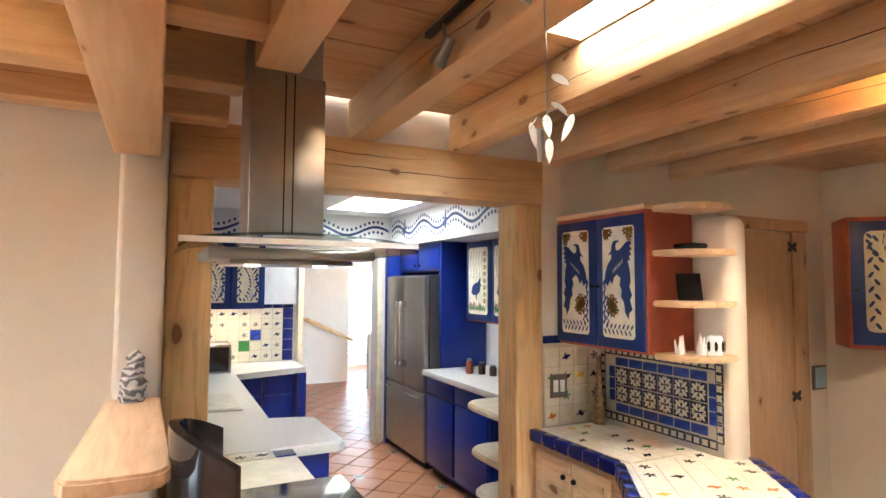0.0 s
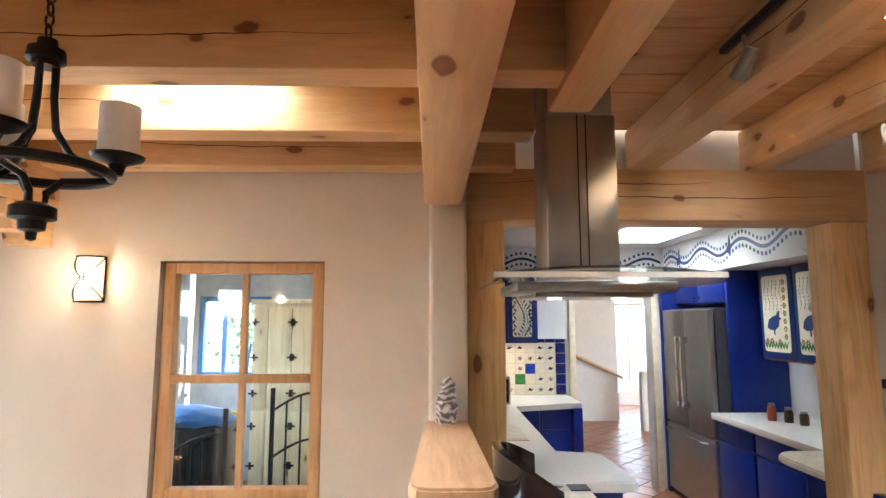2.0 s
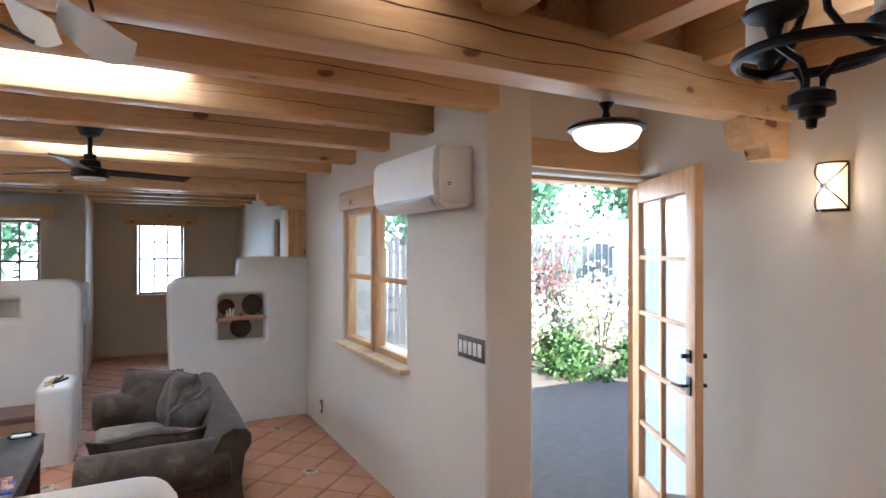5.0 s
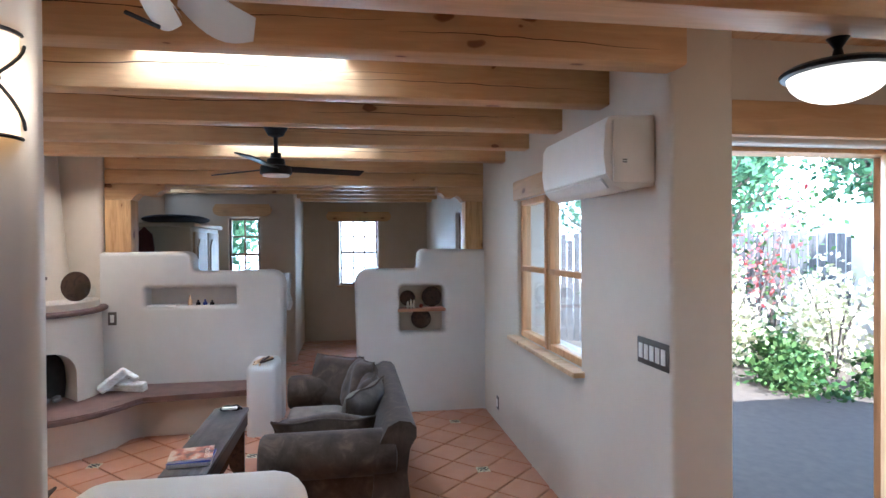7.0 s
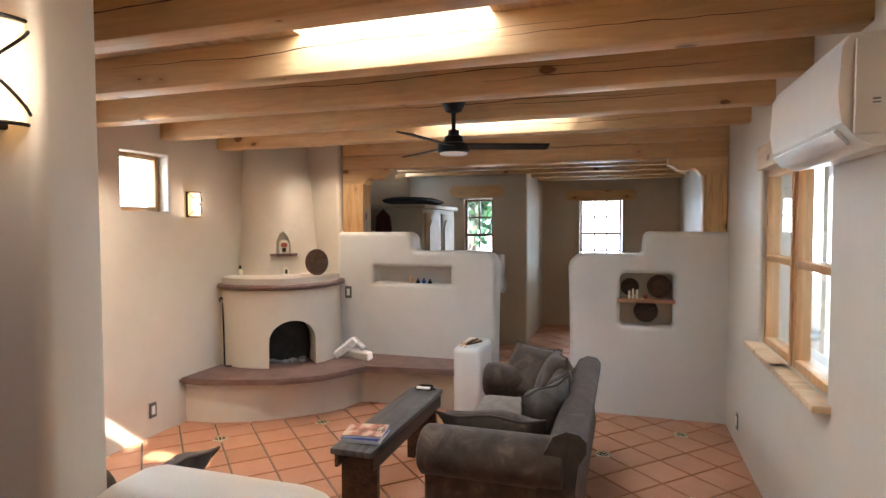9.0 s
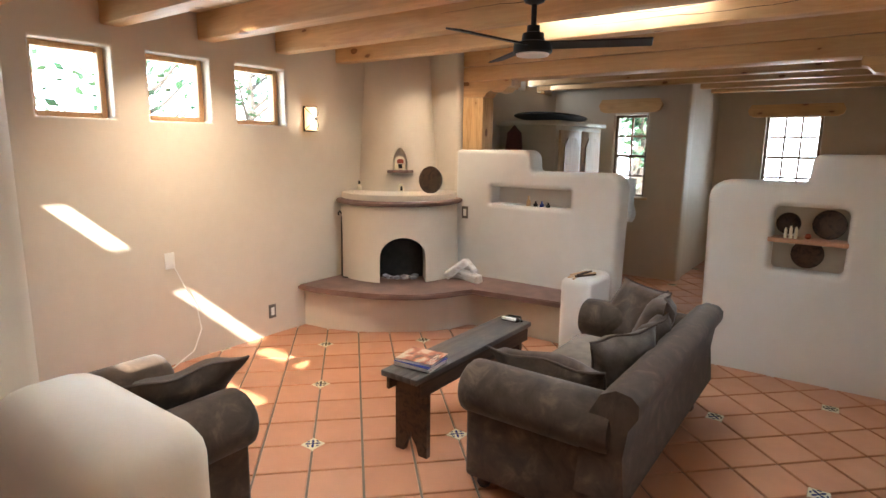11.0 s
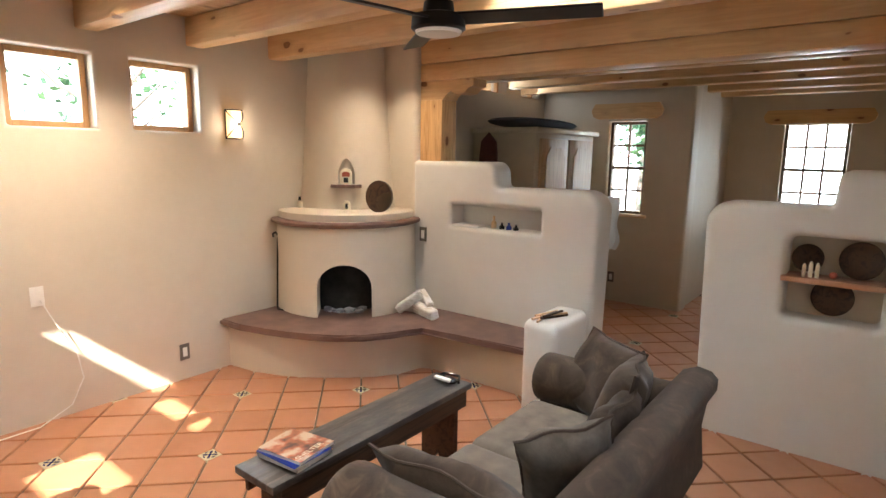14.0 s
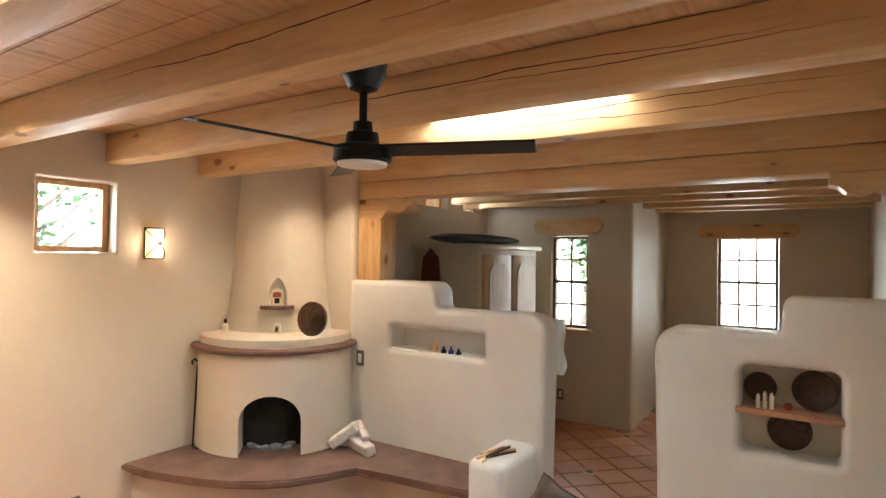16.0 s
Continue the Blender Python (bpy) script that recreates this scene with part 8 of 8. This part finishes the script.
frieze(face_m(2.319, 5.90, 2.285, (0, -1, 0), (0, 0, 1)), 2.25)
frieze(face_m(0.0, 5.949, 2.285, (1, 0, 0), (0, 0, 1)), 2.30)
frieze(face_m(2.33, 3.599, 2.285, (1, 0, 0), (0, 0, 1)), 0.55)

# hanging ornament under the great beam
og = thing("wind_ornament", "grey curved petal ornament hanging from the beam", "ornament", at=(-1.92, -0.22, 2.05))
for rz, l, w, dy in ((20, 0.16, 0.06, 0.0), (-35, 0.12, 0.05, -0.10)):
    bm = bmesh.new()
    rows = []
    for i in range(9):
        t = i / 8
        ww = w * math.sin(math.pi * (0.12 + 0.82 * t)) 
        rows.append([bm.verts.new(pose(-1.93, -0.22 + dy, 2.13, 0, 0, rz) @ Vector((0.03 * math.cos(3 * q) * 0.6, l * t - 0.05, -0.02 - 0.06 * t + 0.02 * math.cos(q * 3) + ww * q))) for q in (-0.8, -0.4, 0, 0.4, 0.8)])
    for p, q in zip(rows, rows[1:]):
        for k in range(4):
            bm.faces.new((p[k], p[k + 1], q[k + 1], q[k]))
    g = bmesh.ops.solidify(bm, geom=bm.faces[:], thickness=0.003)
    part("petal", bm, FROST, og, "curved frosted petal", smooth=1.2)
bm = bmesh.new()
tube(bm, [(-1.93, -0.22, 2.20), (-1.93, -0.20, 2.12)], 0.004)
tube(bm, [(-1.93, -0.38, 2.06), (-1.93, -0.31, 2.03)], 0.005)
part("stem", bm, BLACK_IRON, og)
og.matrix_world = Matrix.Translation((0.10, 0.08, 0.04)) @ og.matrix_world

# ---------------------------------------------------------------- clay floor tiles, laid on the diagonal
PT = 0.2613
variants = {}
INSERT = plain("insert_tile", (0.62, 0.58, 0.42), 0.25)


def floor_pts(i, j):
    g, c = 0.0065, 0.052
    pts = []
    for (cx, cy), (sx, sy) in (((0, 0), (1, 1)), ((1, 0), (-1, 1)), ((1, 1), (-1, -1)), ((0, 1), (1, -1))):
        x, y = cx * PT + sx * g, cy * PT + sy * g
        if (i + cx) % 3 == 0 and (j + cy) % 3 == 0:
            a, b = (x + sx * c, y), (x, y + sy * c)
            pts += [b, a] if (cx, cy) in ((0, 0), (1, 1)) else [a, b]
        else:
            pts.append((x, y))
    return pts


def floor_mesh(i, j):
    key = (i % 3, j % 3)
    if key not in variants:
        bm = bmesh.new()
        pts = floor_pts(*key)
        lo = [bm.verts.new((x, y, -0.012)) for x, y in pts]
        cx, cy = PT / 2, PT / 2
        k = [bm.verts.new((x, y, -0.0025)) for x, y in pts]
        hi = [bm.verts.new((x + (cx - x) * 0.025, y + (cy - y) * 0.025, 0)) for x, y in pts]
        n = len(pts)
        for a in range(n):
            b = (a + 1) % n
            bm.faces.new((lo[a], lo[b], k[b], k[a]))
            bm.faces.new((k[a], k[b], hi[b], hi[a]))
        bm.faces.new(hi)
        bmesh.ops.recalc_face_normals(bm, faces=bm.faces)
        me = bpy.data.meshes.new("clay_tile")
        bm.to_mesh(me)
        bm.free()
        me.materials.append(SALTILLO)
        variants[key] = me
    return variants[key]


FM = pose(-3.325, -1.13, 0, 0, 0, 45)
floor = structure("floor", box(-11.4, 6.4, -5.4, 11.4, -0.16, -0.125), GROUT, "clay tile floor laid on the diagonal with small painted inserts")
near, inserts = [], []
far = bmesh.new()
clones = []
for i in range(-60, 75):
    for j in range(-60, 75):
        m = FM @ Matrix.Translation((i * PT, j * PT, 0))
        c = m @ Vector((PT / 2, PT / 2, 0))
        living = -5.95 < c.x < -2.3 and -2.85 < c.y < 1.5
        other = (-10.2 < c.x < -5.9 and -2.4 < c.y < 1.6) or (-2.4 <= c.x < 2.6 and -0.8 < c.y < 2.7) or (0.5 < c.x < 4.6 and 2.6 < c.y < 11.6) or (-3.0 < c.x < -2.3 and -2.8 < c.y < 2.7)
        if living and len(near) < 300:
            ob = new("clay_tile", floor_mesh(i, j))
            ob.parent = floor
            ob.matrix_basis = m
            near.append(ob)
        elif living or other:
            clones.append((i, j, m))
        if (living or other) and i % 3 == 0 and j % 3 == 0:
            inserts.append(FM @ Matrix.Translation((i * PT, j * PT, 0)))
verts, faces = [], []
for i, j, m in clones:
    me = floor_mesh(i, j)
    o = len(verts)
    verts += [tuple(m @ v.co) for v in me.vertices]
    faces += [tuple(o + k for k in p.vertices) for p in me.polygons]
me = bpy.data.meshes.new("clay_tiles_beyond")
me.from_pydata(verts, [], faces)
me.materials.append(SALTILLO)
ob = tagged(new("clay_tiles_beyond", me), "clay floor tiles of the rooms beyond", kind="stuff")
ob.parent = floor
bm = bmesh.new()
bx(bm, -0.045, 0.045, -0.045, 0.045, -0.012, 0.0, 0.002, 1)
ins_me = bpy.data.meshes.new("insert_tile")
bm.to_mesh(ins_me)
bm.free()
ins_me.materials.append(INSERT)
bm = bmesh.new()
motif_r = random.Random(2)
for k in range(4):
    a = math.pi / 4 + k * math.pi / 2
    prism(bm, leaf_pts(0.024 * math.cos(a), 0.024 * math.sin(a), a, 0.036, 0.014), 0, 0.0008)
    prism(bm, leaf_pts(0.034 * math.cos(a + 0.785), 0.034 * math.sin(a + 0.785), a + 2.3, 0.022, 0.010), 0, 0.0008)
prism(bm, blob(motif_r, 0.009, 8, 0.1), 0, 0.0008)
orn_me = bpy.data.meshes.new("insert_pattern")
bm.to_mesh(orn_me)
bm.free()
orn_me.materials.append(TILE_NAVY)
for m in inserts:
    t = new("insert_tile", ins_me)
    t.parent = floor
    t.matrix_basis = m @ pose(0, 0, 0, 0, 0, 45)
    o = new("insert_pattern", orn_me)
    o.parent = t
    o.matrix_basis = Matrix.Translation((0, 0, 0.0002))

# ---------------------------------------------------------------- patio bricks
patio = structure("patio", box(-9.0, -3.02, 1.76, 6.38, -0.125, -0.118), GROUT, "brick patio outside the garden door")
bm = bmesh.new()
bx(bm, -0.095, 0.095, -0.0435, 0.0435, -0.10, -0.076, 0.005, 1)
brick_me = bpy.data.meshes.new("brick")
bm.to_mesh(brick_me)
bm.free()
brick_me.materials.append(PAVER)
rnd = random.Random(31)
verts, faces, count = [], [], 0
for i in range(59):
    for j in range(23):
        x, y = -3.10 - 0.1 * i, 1.90 + 0.204 * j + (0.102 if i % 2 else 0)
        if y > 6.25:
            continue
        m = pose(x, y, rnd.uniform(-0.003, 0.003), rnd.uniform(-0.5, 0.5), 0, 90 + rnd.uniform(-0.8, 0.8))
        if count < 300 and y < 4.3:
            b = new("brick", brick_me)
            b.parent, b.matrix_basis = patio, m
            count += 1
        else:
            o = len(verts)
            verts += [tuple(m @ v.co) for v in brick_me.vertices]
            faces += [tuple(o + k for k in p.vertices) for p in brick_me.polygons]
me = bpy.data.meshes.new("bricks_beyond")
me.from_pydata(verts, [], faces)
me.materials.append(PAVER)
ob = tagged(new("bricks_beyond", me), "patio bricks farther from the door", kind="stuff")
ob.parent = patio
